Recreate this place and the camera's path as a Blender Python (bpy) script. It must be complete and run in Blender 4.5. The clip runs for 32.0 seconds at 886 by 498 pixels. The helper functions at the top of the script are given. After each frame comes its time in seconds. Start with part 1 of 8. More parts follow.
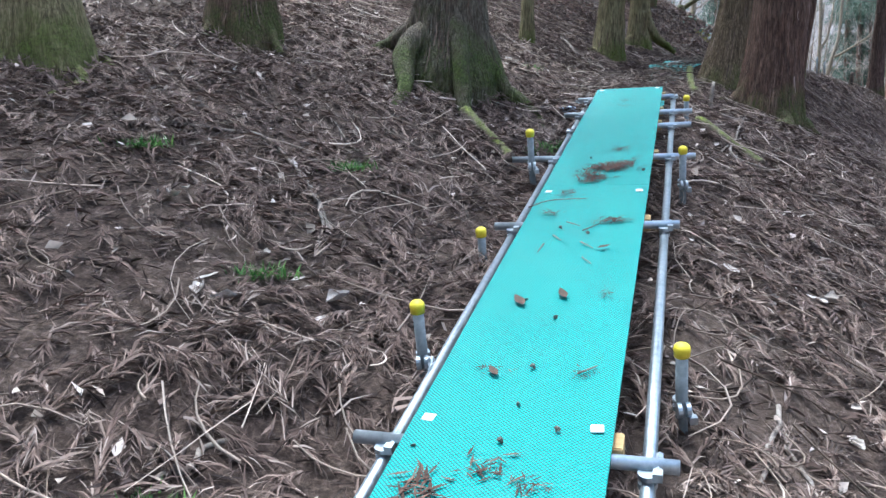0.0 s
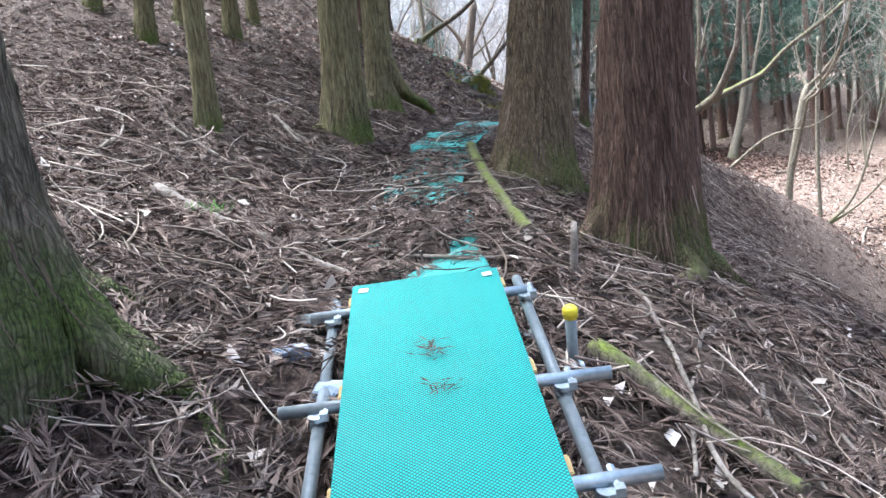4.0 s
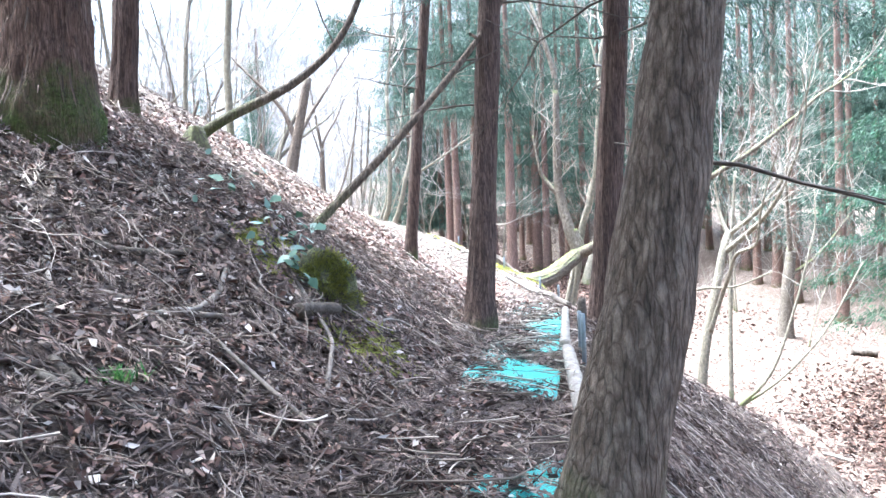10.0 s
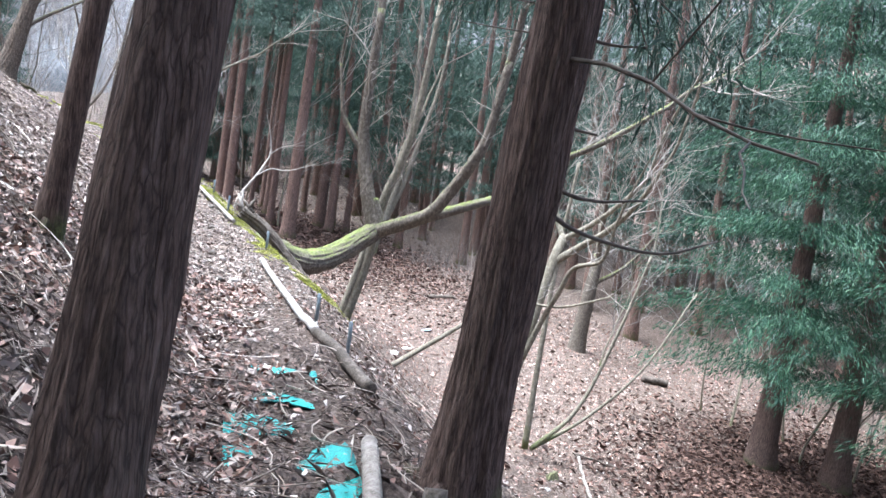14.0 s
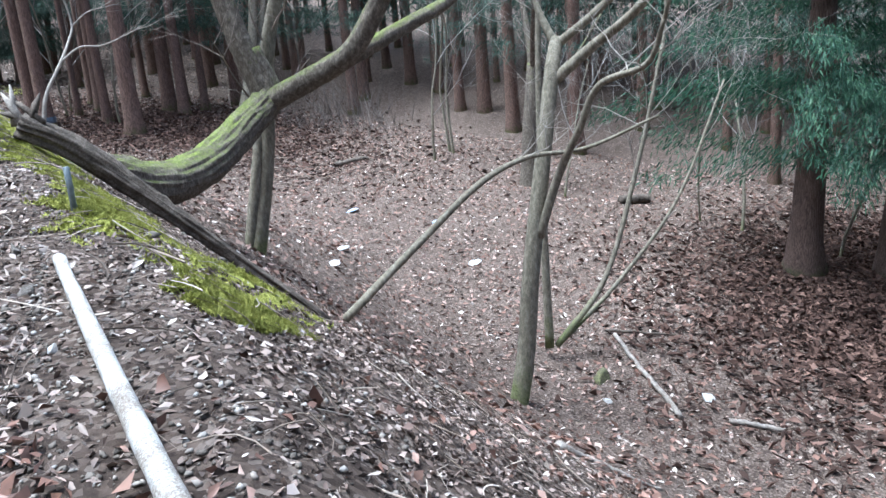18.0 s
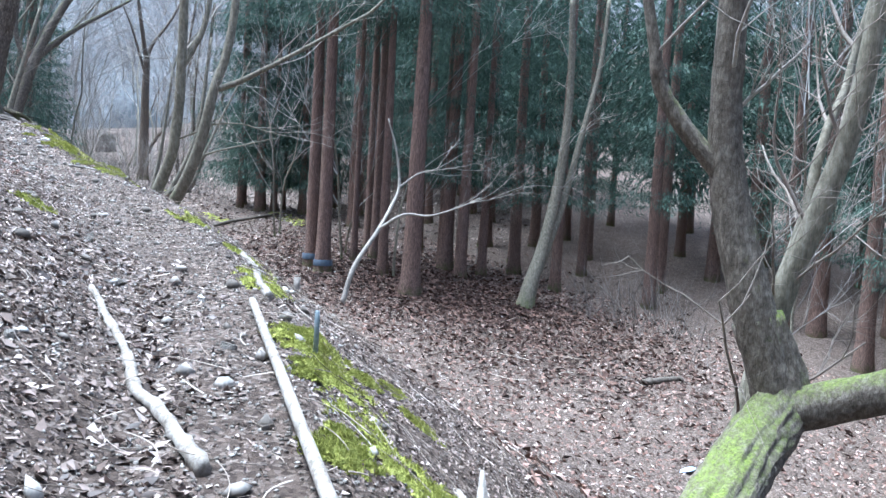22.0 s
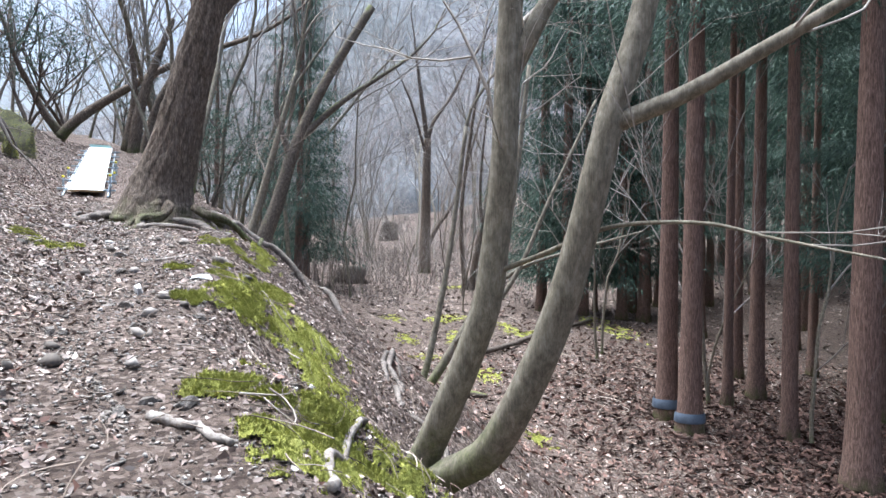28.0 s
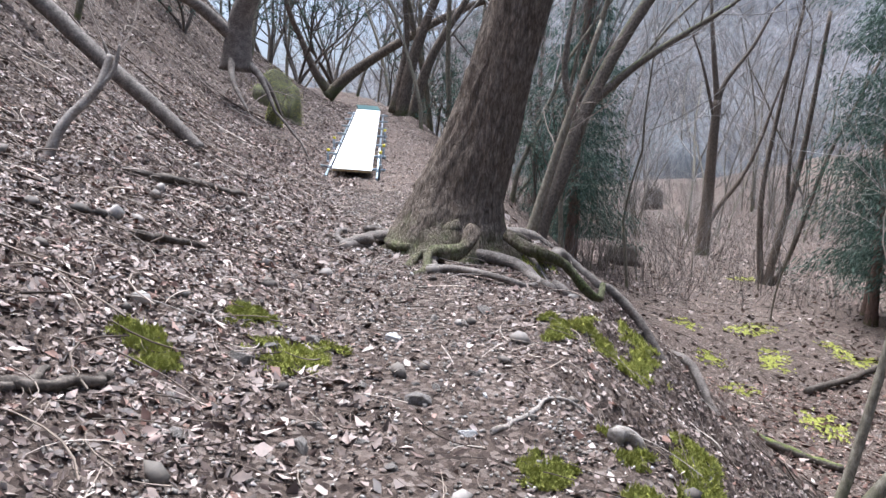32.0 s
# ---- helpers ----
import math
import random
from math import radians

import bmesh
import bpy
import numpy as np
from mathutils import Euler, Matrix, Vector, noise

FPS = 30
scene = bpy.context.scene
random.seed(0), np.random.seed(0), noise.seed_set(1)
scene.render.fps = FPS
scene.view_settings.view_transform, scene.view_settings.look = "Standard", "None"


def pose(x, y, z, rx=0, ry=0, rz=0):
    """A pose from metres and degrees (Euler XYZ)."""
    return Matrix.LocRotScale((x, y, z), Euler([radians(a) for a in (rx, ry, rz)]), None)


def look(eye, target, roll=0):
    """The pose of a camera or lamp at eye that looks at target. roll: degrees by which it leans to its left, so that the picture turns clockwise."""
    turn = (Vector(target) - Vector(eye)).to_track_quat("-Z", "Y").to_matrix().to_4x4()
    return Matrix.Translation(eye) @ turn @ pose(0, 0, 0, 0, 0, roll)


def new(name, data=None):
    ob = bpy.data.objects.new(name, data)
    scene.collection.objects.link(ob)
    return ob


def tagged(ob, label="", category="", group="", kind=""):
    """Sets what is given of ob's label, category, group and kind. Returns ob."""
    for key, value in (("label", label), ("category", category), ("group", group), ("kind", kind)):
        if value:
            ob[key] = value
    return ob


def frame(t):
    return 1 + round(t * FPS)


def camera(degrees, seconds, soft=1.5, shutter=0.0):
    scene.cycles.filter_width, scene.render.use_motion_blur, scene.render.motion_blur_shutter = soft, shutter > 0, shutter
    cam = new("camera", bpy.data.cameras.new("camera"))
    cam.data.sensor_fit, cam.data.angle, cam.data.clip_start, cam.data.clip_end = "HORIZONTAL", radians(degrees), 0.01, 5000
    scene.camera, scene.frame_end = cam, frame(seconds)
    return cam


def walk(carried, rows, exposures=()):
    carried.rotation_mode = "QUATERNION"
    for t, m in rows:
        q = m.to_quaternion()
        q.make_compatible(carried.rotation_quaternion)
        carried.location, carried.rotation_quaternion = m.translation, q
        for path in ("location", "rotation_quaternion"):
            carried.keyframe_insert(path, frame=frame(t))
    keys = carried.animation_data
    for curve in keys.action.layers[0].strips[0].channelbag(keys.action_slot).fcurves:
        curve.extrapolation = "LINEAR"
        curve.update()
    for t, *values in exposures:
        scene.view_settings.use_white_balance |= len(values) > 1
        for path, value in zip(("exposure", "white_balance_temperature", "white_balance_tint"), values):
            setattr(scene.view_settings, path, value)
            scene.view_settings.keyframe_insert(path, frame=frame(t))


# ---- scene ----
cam = camera(58.0, 32.0)

PATH = [
    (0, (-0.135, -0.509, 1.386), (-0.142, 1.479, 1.17), -1.5),
    (0.5, (-0.332, -0.064, 1.47), (-0.211, 1.922, 1.262), -1.7),
    (1, (-0.395, 0.294, 1.543), (-0.021, 2.245, 1.308), -1.3),
    (1.5, (-0.231, 0.789, 1.621), (0.316, 2.69, 1.325), -3.0),
    (2, (-0.081, 1.391, 1.794), (0.522, 3.263, 1.433), -5.7),
    (2.5, (0.062, 1.993, 1.985), (0.716, 3.847, 1.622), -4.7),
    (3, (0.315, 2.774, 2.135), (0.946, 4.648, 1.833), -6.0),
    (3.5, (0.537, 3.581, 2.309), (1.109, 5.482, 2.071), -8.0),
    (4, (0.789, 4.294, 2.539), (1.394, 6.19, 2.335), -7.7),
    (4.5, (1.063, 5.088, 2.835), (1.677, 6.986, 2.694), -8.7),
    (6.5, (1.803, 7.499, 3.596), (2.323, 9.427, 3.482), -4.7),
    (7, (2.132, 8.309, 3.646), (2.667, 10.234, 3.562), -6.0),
    (7.5, (2.449, 9.176, 3.683), (3.024, 11.091, 3.63), -5.4),
    (8, (2.712, 9.948, 3.793), (3.404, 11.824, 3.754), -4.8),
    (8.5, (3.016, 10.709, 3.907), (3.761, 12.564, 3.944), -3.9),
    (9, (3.276, 11.404, 3.994), (4.077, 13.235, 4.051), -2.3),
    (9.5, (3.554, 11.977, 4.04), (4.48, 13.75, 4.059), -2.7),
    (10, (4.037, 12.683, 4.167), (5.076, 14.391, 4.115), -2.6),
    (10.5, (4.448, 13.41, 4.239), (5.607, 15.034, 4.103), 3.6),
    (11, (4.873, 14.02, 4.303), (6.165, 15.532, 4.088), 5.0),
    (11.5, (5.288, 14.647, 4.377), (6.684, 16.056, 4.122), 3.3),
    (12, (5.685, 15.286, 4.411), (7.111, 16.679, 4.254), 2.9),
    (12.5, (6.286, 15.96, 4.308), (7.665, 17.408, 4.266), 4.1),
    (13, (6.909, 16.648, 4.305), (8.27, 18.114, 4.331), 11.5),
    (13.5, (7.31, 17.0, 4.385), (8.713, 18.426, 4.4), 9.6),
    (14, (7.785, 17.614, 4.433), (9.248, 18.969, 4.278), 7.9),
    (14.5, (8.459, 18.395, 4.403), (10.048, 19.584, 4.152), 2.3),
    (16.5, (10.506, 20.601, 4.028), (12.103, 21.72, 3.58), -5.4),
    (17, (10.974, 21.377, 4.017), (12.606, 22.424, 3.529), -3.8),
    (17.5, (11.474, 22.087, 4.015), (13.105, 23.117, 3.487), -5.7),
    (18, (11.76, 22.793, 4.074), (13.355, 23.871, 3.53), -5.0),
    (18.5, (11.996, 23.429, 4.172), (13.529, 24.586, 3.615), -5.4),
    (19, (12.333, 24.01, 4.234), (13.835, 25.25, 3.779), -6.6),
    (19.5, (12.702, 24.72, 4.313), (14.323, 25.846, 3.986), -4.2),
    (20, (13.073, 25.443, 4.353), (14.742, 26.514, 4.092), -2.7),
    (20.5, (13.296, 26.152, 4.449), (14.951, 27.251, 4.216), 0.5),
    (21, (13.452, 26.81, 4.553), (15.047, 27.993, 4.323), 2.3),
    (21.5, (13.728, 27.542, 4.688), (15.145, 28.939, 4.488), 1.6),
    (22, (14.018, 28.314, 4.82), (15.323, 29.821, 4.658), 3.0),
    (22.5, (14.41, 29.124, 4.871), (15.661, 30.68, 4.743), 1.6),
    (23, (14.764, 30.047, 4.949), (15.905, 31.687, 4.853), 2.8),
    (23.5, (15.122, 30.961, 5.022), (16.133, 32.687, 4.974), 3.9),
    (24, (15.512, 31.787, 5.113), (16.318, 33.618, 5.099), 2.8),
    (24.5, (15.883, 32.702, 5.174), (16.562, 34.582, 5.212), 6.7),
    (25, (16.308, 33.617, 5.156), (16.942, 35.513, 5.223), 3.5),
    (25.5, (16.574, 34.535, 5.231), (17.118, 36.459, 5.288), 3.9),
    (27.5, (17.858, 37.87, 5.504), (18.375, 39.802, 5.546), 0.5),
    (28, (17.843, 38.476, 5.572), (18.571, 40.339, 5.571), 0.8),
    (28.5, (17.802, 38.938, 5.688), (18.74, 40.704, 5.637), 3.0),
    (29, (17.887, 39.471, 5.768), (18.819, 41.238, 5.673), 3.3),
    (29.5, (17.754, 39.963, 5.872), (18.439, 41.839, 5.754), 2.6),
    (30, (17.642, 40.576, 5.914), (18.077, 42.526, 5.815), 3.7),
    (30.5, (17.643, 41.178, 6.016), (17.878, 43.161, 5.899), 2.3),
    (31, (17.504, 41.761, 6.099), (17.542, 43.756, 5.964), 2.6),
    (31.5, (17.503, 42.391, 6.225), (17.578, 44.384, 6.082), 6.2),
    (32, (17.542, 43.064, 6.433), (17.693, 45.054, 6.295), 3.9),
]
walk(cam, [(t, look(eye, target, roll)) for t, eye, target, roll in PATH], [(0, 1.85, 5350, 5), (4, 2.22, 5500, 6), (7, 3.2, 5300, 2), (11, 2.98, 5200, 4), (12, 2.25, 5200, 4), (13, 2.0, 5150, 4), (14, 1.9, 5250, 6), (18, 1.15, 5000, 2), (22, 1.5, 4780, 1), (24, 1.5, 4740, 5), (25.5, 1.5, 4900, 4), (28, 1.35, 5400, 6), (29, 1.5, 5500, 7), (30, 1.38, 5400, 7), (32, 1.0, 5450, 9)])

# ---- sky and light ----
world = bpy.data.worlds.new("sky")
scene.world = world
world.use_nodes = True
wn = world.node_tree
sky = wn.nodes.new("ShaderNodeTexSky")
sky.sky_type = "NISHITA"
sky.sun_disc = False
sky.sun_elevation = radians(75)
sky.sun_rotation = radians(330)
sky.air_density, sky.dust_density, sky.ozone_density = 1.0, 9.0, 0.6
wn.nodes["Background"].inputs["Strength"].default_value = 0.15
wn.links.new(sky.outputs[0], wn.nodes["Background"].inputs["Color"])
sun_data = bpy.data.lights.new("sun", "SUN")
sun_data.energy, sun_data.angle, sun_data.color = 4.0, radians(28), (1.0, 0.97, 0.93)
sun = new("sun", sun_data)
sun.matrix_world = look((-8, 14, 60), (0, 0, 0))

# ---- materials ----


def material(name, rough=0.85, spec=0.3, metal=0.0):
    m = bpy.data.materials.new(name)
    m.use_nodes = True
    b = m.node_tree.nodes["Principled BSDF"]
    b.inputs["Roughness"].default_value = rough
    b.inputs["Specular IOR Level"].default_value = spec
    b.inputs["Metallic"].default_value = metal
    return m, m.node_tree, b


def node(nt, kind, **sets):
    n = nt.nodes.new(kind)
    for key, value in sets.items():
        if key in n.inputs:
            n.inputs[key].default_value = value
    return n


def coords(nt, scale=(1, 1, 1), local=True):
    tc = nt.nodes.new("ShaderNodeTexCoord")
    mp = nt.nodes.new("ShaderNodeMapping")
    mp.inputs["Scale"].default_value = scale
    nt.links.new(tc.outputs["Object" if local else "Generated"], mp.inputs[0])
    return mp.outputs[0]


def tex(nt, vec, scale, detail=4.0, rough=0.6):
    n = node(nt, "ShaderNodeTexNoise", Scale=scale, Detail=detail, Roughness=rough)
    nt.links.new(vec, n.inputs["Vector"])
    return n.outputs["Fac"]


def ramp(nt, fac, stops):
    r = nt.nodes.new("ShaderNodeValToRGB")
    el = r.color_ramp.elements
    while len(el) < len(stops):
        el.new(0.5)
    for e, (p, c) in zip(el, stops):
        e.position, e.color = p, (*c, 1)
    nt.links.new(fac, r.inputs[0])
    return r.outputs["Color"]


def mixc(nt, fac, a, b, mode="MIX"):
    n = nt.nodes.new("ShaderNodeMix")
    n.data_type, n.blend_type = "RGBA", mode
    for sock, v in ((n.inputs[0], fac), (n.inputs[6], a), (n.inputs[7], b)):
        if hasattr(v, "links"):
            nt.links.new(v, sock)
        else:
            sock.default_value = v if isinstance(v, float) else (*v, 1)
    return n.outputs[2]


def bump(nt, b, height, strength, dist):
    n = node(nt, "ShaderNodeBump", Strength=strength, Distance=dist)
    nt.links.new(height, n.inputs["Height"])
    nt.links.new(n.outputs[0], b.inputs["Normal"])


def two_tone(name, stops, scale, stretch=(1, 1, 1), rough=0.85, spec=0.3, bump_d=0.01, bump_s=0.7, fine=6.0, metal=0.0, random_value=0.0):
    """Colour from a noise at two scales, with relief."""
    m, nt, b = material(name, rough, spec, metal)
    v = coords(nt, stretch)
    big, small = tex(nt, v, scale, 3.0), tex(nt, v, scale * fine, 6.0, 0.7)
    mixed = node(nt, "ShaderNodeMath")
    mixed.operation = "MULTIPLY_ADD"
    nt.links.new(small, mixed.inputs[0])
    mixed.inputs[1].default_value = 0.6
    sc = node(nt, "ShaderNodeMath")
    sc.operation = "MULTIPLY"
    nt.links.new(big, sc.inputs[0])
    sc.inputs[1].default_value = 0.45
    nt.links.new(sc.outputs[0], mixed.inputs[2])
    col = ramp(nt, mixed.outputs[0], stops)
    if random_value:
        oi = nt.nodes.new("ShaderNodeObjectInfo")
        hs = nt.nodes.new("ShaderNodeHueSaturation")
        mr = node(nt, "ShaderNodeMapRange")
        mr.inputs["To Min"].default_value, mr.inputs["To Max"].default_value = 1 - random_value, 1 + random_value
        nt.links.new(oi.outputs["Random"], mr.inputs["Value"])
        nt.links.new(mr.outputs[0], hs.inputs["Value"])
        nt.links.new(col, hs.inputs["Color"])
        col = hs.outputs[0]
    nt.links.new(col, b.inputs["Base Color"])
    bump(nt, b, mixed.outputs[0], bump_s, bump_d)
    return m


def bark(name, dark, mid, light, moss, moss_low, stretch=(7, 7, 0.9), moss_all=0.0, depth=0.02, top=0.0, plate=(52.0, 0.022), crack=0.6):
    """Furrowed bark: long vertical ridges, paler worn strips, moss near the foot and on one side."""
    m, nt, b = material(name, 0.9, 0.2)
    v = coords(nt, stretch)
    ridge = tex(nt, v, 6.0, 6.0, 0.7)
    fine = tex(nt, coords(nt, (60, 60, 4)), 2.5, 4.0, 0.7)
    col = ramp(nt, ridge, [(0.36, dark), (0.5, mid), (0.66, light)])
    col = mixc(nt, 0.35, col, ramp(nt, fine, [(0.3, dark), (0.7, light)]))
    # Sharp fissures between long narrow plates.
    warp = node(nt, "ShaderNodeTexNoise", Scale=5.0, Detail=3.0)
    nt.links.new(coords(nt), warp.inputs["Vector"])
    off = node(nt, "ShaderNodeVectorMath")
    off.operation = "MULTIPLY_ADD"
    off.inputs[1].default_value = (0.05, 0.05, 0.0)
    nt.links.new(warp.outputs["Color"], off.inputs[0])
    nt.links.new(coords(nt, (1, 1, plate[1])), off.inputs[2])
    vo = node(nt, "ShaderNodeTexVoronoi", Scale=plate[0])
    vo.feature = "DISTANCE_TO_EDGE"
    nt.links.new(off.outputs[0], vo.inputs["Vector"])
    gap = ramp(nt, vo.outputs["Distance"], [(0.0, (0.2, 0.18, 0.16)), (0.12, (0.8, 0.79, 0.78)), (0.3, (1.1, 1.1, 1.1))])
    col = mixc(nt, crack, col, gap, "MULTIPLY")
    # Moss: by height of the foot and in blotches.
    tc = nt.nodes.new("ShaderNodeTexCoord")
    sep = nt.nodes.new("ShaderNodeSeparateXYZ")
    nt.links.new(tc.outputs["Object"], sep.inputs[0])
    mr = node(nt, "ShaderNodeMapRange")
    mr.inputs["From Min"].default_value, mr.inputs["From Max"].default_value = moss_low, 0.0
    mr.inputs["To Min"].default_value, mr.inputs["To Max"].default_value = moss_all, 1.0
    nt.links.new(sep.outputs["Z"], mr.inputs["Value"])
    blot = tex(nt, coords(nt), 3.0, 5.0, 0.7)
    add = node(nt, "ShaderNodeMath")
    add.operation = "MULTIPLY_ADD"
    nt.links.new(mr.outputs[0], add.inputs[0])
    add.inputs[1].default_value = 0.38
    nt.links.new(blot, add.inputs[2])
    if top:
        blot = tex(nt, coords(nt), 5.0, 6.0, 0.85)
        # Moss that sits on the upper side.
        geo = nt.nodes.new("ShaderNodeNewGeometry")
        sz = nt.nodes.new("ShaderNodeSeparateXYZ")
        nt.links.new(geo.outputs["Normal"], sz.inputs[0])
        add2 = node(nt, "ShaderNodeMath")
        add2.operation = "MULTIPLY_ADD"
        nt.links.new(sz.outputs["Z"], add2.inputs[0])
        add2.inputs[1].default_value = top
        nt.links.new(blot, add2.inputs[2])
        add = add2
    mask = ramp(nt, add.outputs[0], [(0.64, (0, 0, 0)), (0.98, (0.9, 0.9, 0.9))])
    tuft = tex(nt, coords(nt), 45.0, 5.0, 0.7)
    col = mixc(nt, mask, col, ramp(nt, tuft, [(0.32, tuple(0.25 * c for c in moss)), (0.52, moss), (0.75, tuple(min(1, 1.9 * c) for c in moss))]))
    nt.links.new(col, b.inputs["Base Color"])
    both = mixc(nt, 0.5 * crack, ridge, gap)
    bump(nt, b, both, 1.0, depth)
    return m


def island(name, stops, rough=0.8, spec=0.25, through_light=0.0):
    """A colour that differs from piece to piece of one joined mesh."""
    m, nt, b = material(name, rough, spec)
    geo = nt.nodes.new("ShaderNodeNewGeometry")
    col = ramp(nt, geo.outputs["Random Per Island"], stops)
    col = mixc(nt, 0.25, col, ramp(nt, tex(nt, coords(nt), 40.0, 2.0), [(0.3, (0.02, 0.015, 0.01)), (0.8, (0.6, 0.5, 0.4))]), "OVERLAY")
    nt.links.new(col, b.inputs["Base Color"])
    if through_light:
        tr = nt.nodes.new("ShaderNodeBsdfTranslucent")
        nt.links.new(col, tr.inputs["Color"])
        ms = nt.nodes.new("ShaderNodeMixShader")
        ms.inputs[0].default_value = through_light
        out = nt.nodes["Material Output"]
        nt.links.new(b.outputs[0], ms.inputs[1])
        nt.links.new(tr.outputs[0], ms.inputs[2])
        nt.links.new(ms.outputs[0], out.inputs["Surface"])
    return m


def clump_material():
    """Dead cedar sprays: grey-brown to red-brown from clump to clump, a little from strand to strand."""
    m, nt, b = material("dead_spray_clumps", 0.85, 0.2)
    geo = nt.nodes.new("ShaderNodeNewGeometry")
    big = tex(nt, coords(nt), 4.5, 3.0, 0.7)
    col = ramp(nt, big, [(0.34, (0.03, 0.02, 0.017)), (0.46, (0.095, 0.063, 0.052)), (0.56, (0.17, 0.12, 0.1)), (0.68, (0.23, 0.18, 0.15))])
    col = mixc(nt, 0.55, col, ramp(nt, geo.outputs["Random Per Island"], [(0.0, (0.03, 0.022, 0.018)), (0.6, (0.15, 0.108, 0.09)), (0.9, (0.32, 0.25, 0.21)), (1.0, (0.58, 0.51, 0.45))]))
    nt.links.new(col, b.inputs["Base Color"])
    return m


def ground_material():
    """Forest floor: dark needle litter, grey-brown leaf mould farther on, pale flecks."""
    m, nt, b = material("forest_floor", 0.95, 0.15)
    v = coords(nt)
    big, mid, fine = tex(nt, v, 0.35, 4.0), tex(nt, v, 4.0, 6.0, 0.7), tex(nt, v, 28.0, 8.0, 0.75)
    vo = node(nt, "ShaderNodeTexVoronoi", Scale=34.0)
    nt.links.new(v, vo.inputs["Vector"])
    sp = nt.nodes.new("ShaderNodeSeparateColor")
    nt.links.new(vo.outputs["Color"], sp.inputs[0])
    flake = ramp(nt, sp.outputs[0], [(0.0, (0.04, 0.03, 0.025)), (0.4, (0.13, 0.1, 0.082)), (0.75, (0.27, 0.22, 0.185)), (1.0, (0.5, 0.44, 0.39))])
    litter = ramp(nt, fine, [(0.35, (0.016, 0.012, 0.01)), (0.5, (0.065, 0.045, 0.038)), (0.62, (0.16, 0.115, 0.097)), (0.75, (0.36, 0.3, 0.26))])
    soil = ramp(nt, fine, [(0.3, (0.05, 0.036, 0.028)), (0.55, (0.14, 0.108, 0.088)), (0.78, (0.36, 0.31, 0.27))])
    col = mixc(nt, ramp(nt, big, [(0.4, (0, 0, 0)), (0.6, (1, 1, 1))]), litter, soil)
    # Broadleaf litter takes over from cedar needles on the clearing and the upper slope.
    sep = nt.nodes.new("ShaderNodeSeparateXYZ")
    nt.links.new(v, sep.inputs[0])
    along = node(nt, "ShaderNodeMath")
    along.operation = "MULTIPLY_ADD"
    nt.links.new(sep.outputs["Y"], along.inputs[0])
    along.inputs[1].default_value = 0.4
    nt.links.new(sep.outputs["X"], along.inputs[2])
    zone = node(nt, "ShaderNodeMapRange")
    zone.inputs["From Min"].default_value, zone.inputs["From Max"].default_value = 16.5, 20.5
    nt.links.new(along.outputs[0], zone.inputs["Value"])
    col = mixc(nt, zone.outputs[0], col, mixc(nt, 0.55, mixc(nt, 1.0, soil, (0.75, 0.71, 0.69), "MULTIPLY"), mixc(nt, 1.0, flake, (0.8, 0.76, 0.74), "MULTIPLY")))
    col = mixc(nt, 0.5, col, ramp(nt, mid, [(0.35, (0.22, 0.2, 0.19)), (0.65, (1, 1, 1))]), "MULTIPLY")
    nt.links.new(col, b.inputs["Base Color"])
    bump(nt, b, fine, 1.0, 0.03)
    return m


M_ground = ground_material()
M_cedar = bark("cedar_bark", (0.035, 0.02, 0.015), (0.115, 0.07, 0.052), (0.25, 0.17, 0.13), (0.07, 0.1, 0.025), 0.6)
M_ragged = bark("ragged_cedar_bark", (0.03, 0.024, 0.018), (0.135, 0.115, 0.085), (0.3, 0.26, 0.2), (0.08, 0.115, 0.025), 0.9, stretch=(5, 5, 1.6), depth=0.05)
M_cedar_green = bark("green_cedar_bark", (0.045, 0.037, 0.02), (0.19, 0.165, 0.085), (0.37, 0.335, 0.185), (0.09, 0.125, 0.025), 0.5, moss_all=0.06, crack=0.4)
M_cedar_algae = bark("algae_cedar_bark", (0.04, 0.028, 0.018), (0.15, 0.115, 0.07), (0.3, 0.24, 0.155), (0.08, 0.11, 0.025), 0.5, moss_all=0.03)
M_cedar_red = bark("red_cedar_bark", (0.032, 0.022, 0.018), (0.1, 0.066, 0.054), (0.2, 0.145, 0.12), (0.07, 0.08, 0.03), 0.3, depth=0.012)
# Red cedar bark again, its colour raised for haze and light on the plantation.
M_plantation = bark("hazed_plantation_bark", (0.055, 0.035, 0.028), (0.19, 0.12, 0.095), (0.33, 0.23, 0.185), (0.08, 0.09, 0.03), 0.5, depth=0.012)
M_grey = bark("grey_bark", (0.075, 0.065, 0.045), (0.17, 0.15, 0.11), (0.32, 0.29, 0.23), (0.11, 0.125, 0.045), 0.8, stretch=(3, 3, 1.5), depth=0.004, crack=0.12)
M_rough_grey = bark("furrowed_grey_bark", (0.04, 0.03, 0.022), (0.14, 0.108, 0.082), (0.3, 0.245, 0.195), (0.085, 0.1, 0.035), 0.7, stretch=(4, 4, 1.5), depth=0.03, plate=(38.0, 0.16), crack=0.5)
M_mossy = bark("mossy_bark", (0.045, 0.036, 0.028), (0.12, 0.1, 0.078), (0.26, 0.225, 0.185), (0.13, 0.165, 0.025), 1.6, stretch=(3, 3, 2), depth=0.015, top=0.4, plate=(30.0, 0.3), crack=0.35)
M_twig = two_tone("twig", [(0.3, (0.09, 0.07, 0.055)), (0.7, (0.3, 0.25, 0.21))], 3.0)
M_pale_twig = two_tone("pale_twig", [(0.3, (0.13, 0.11, 0.09)), (0.7, (0.42, 0.38, 0.33))], 9.0)
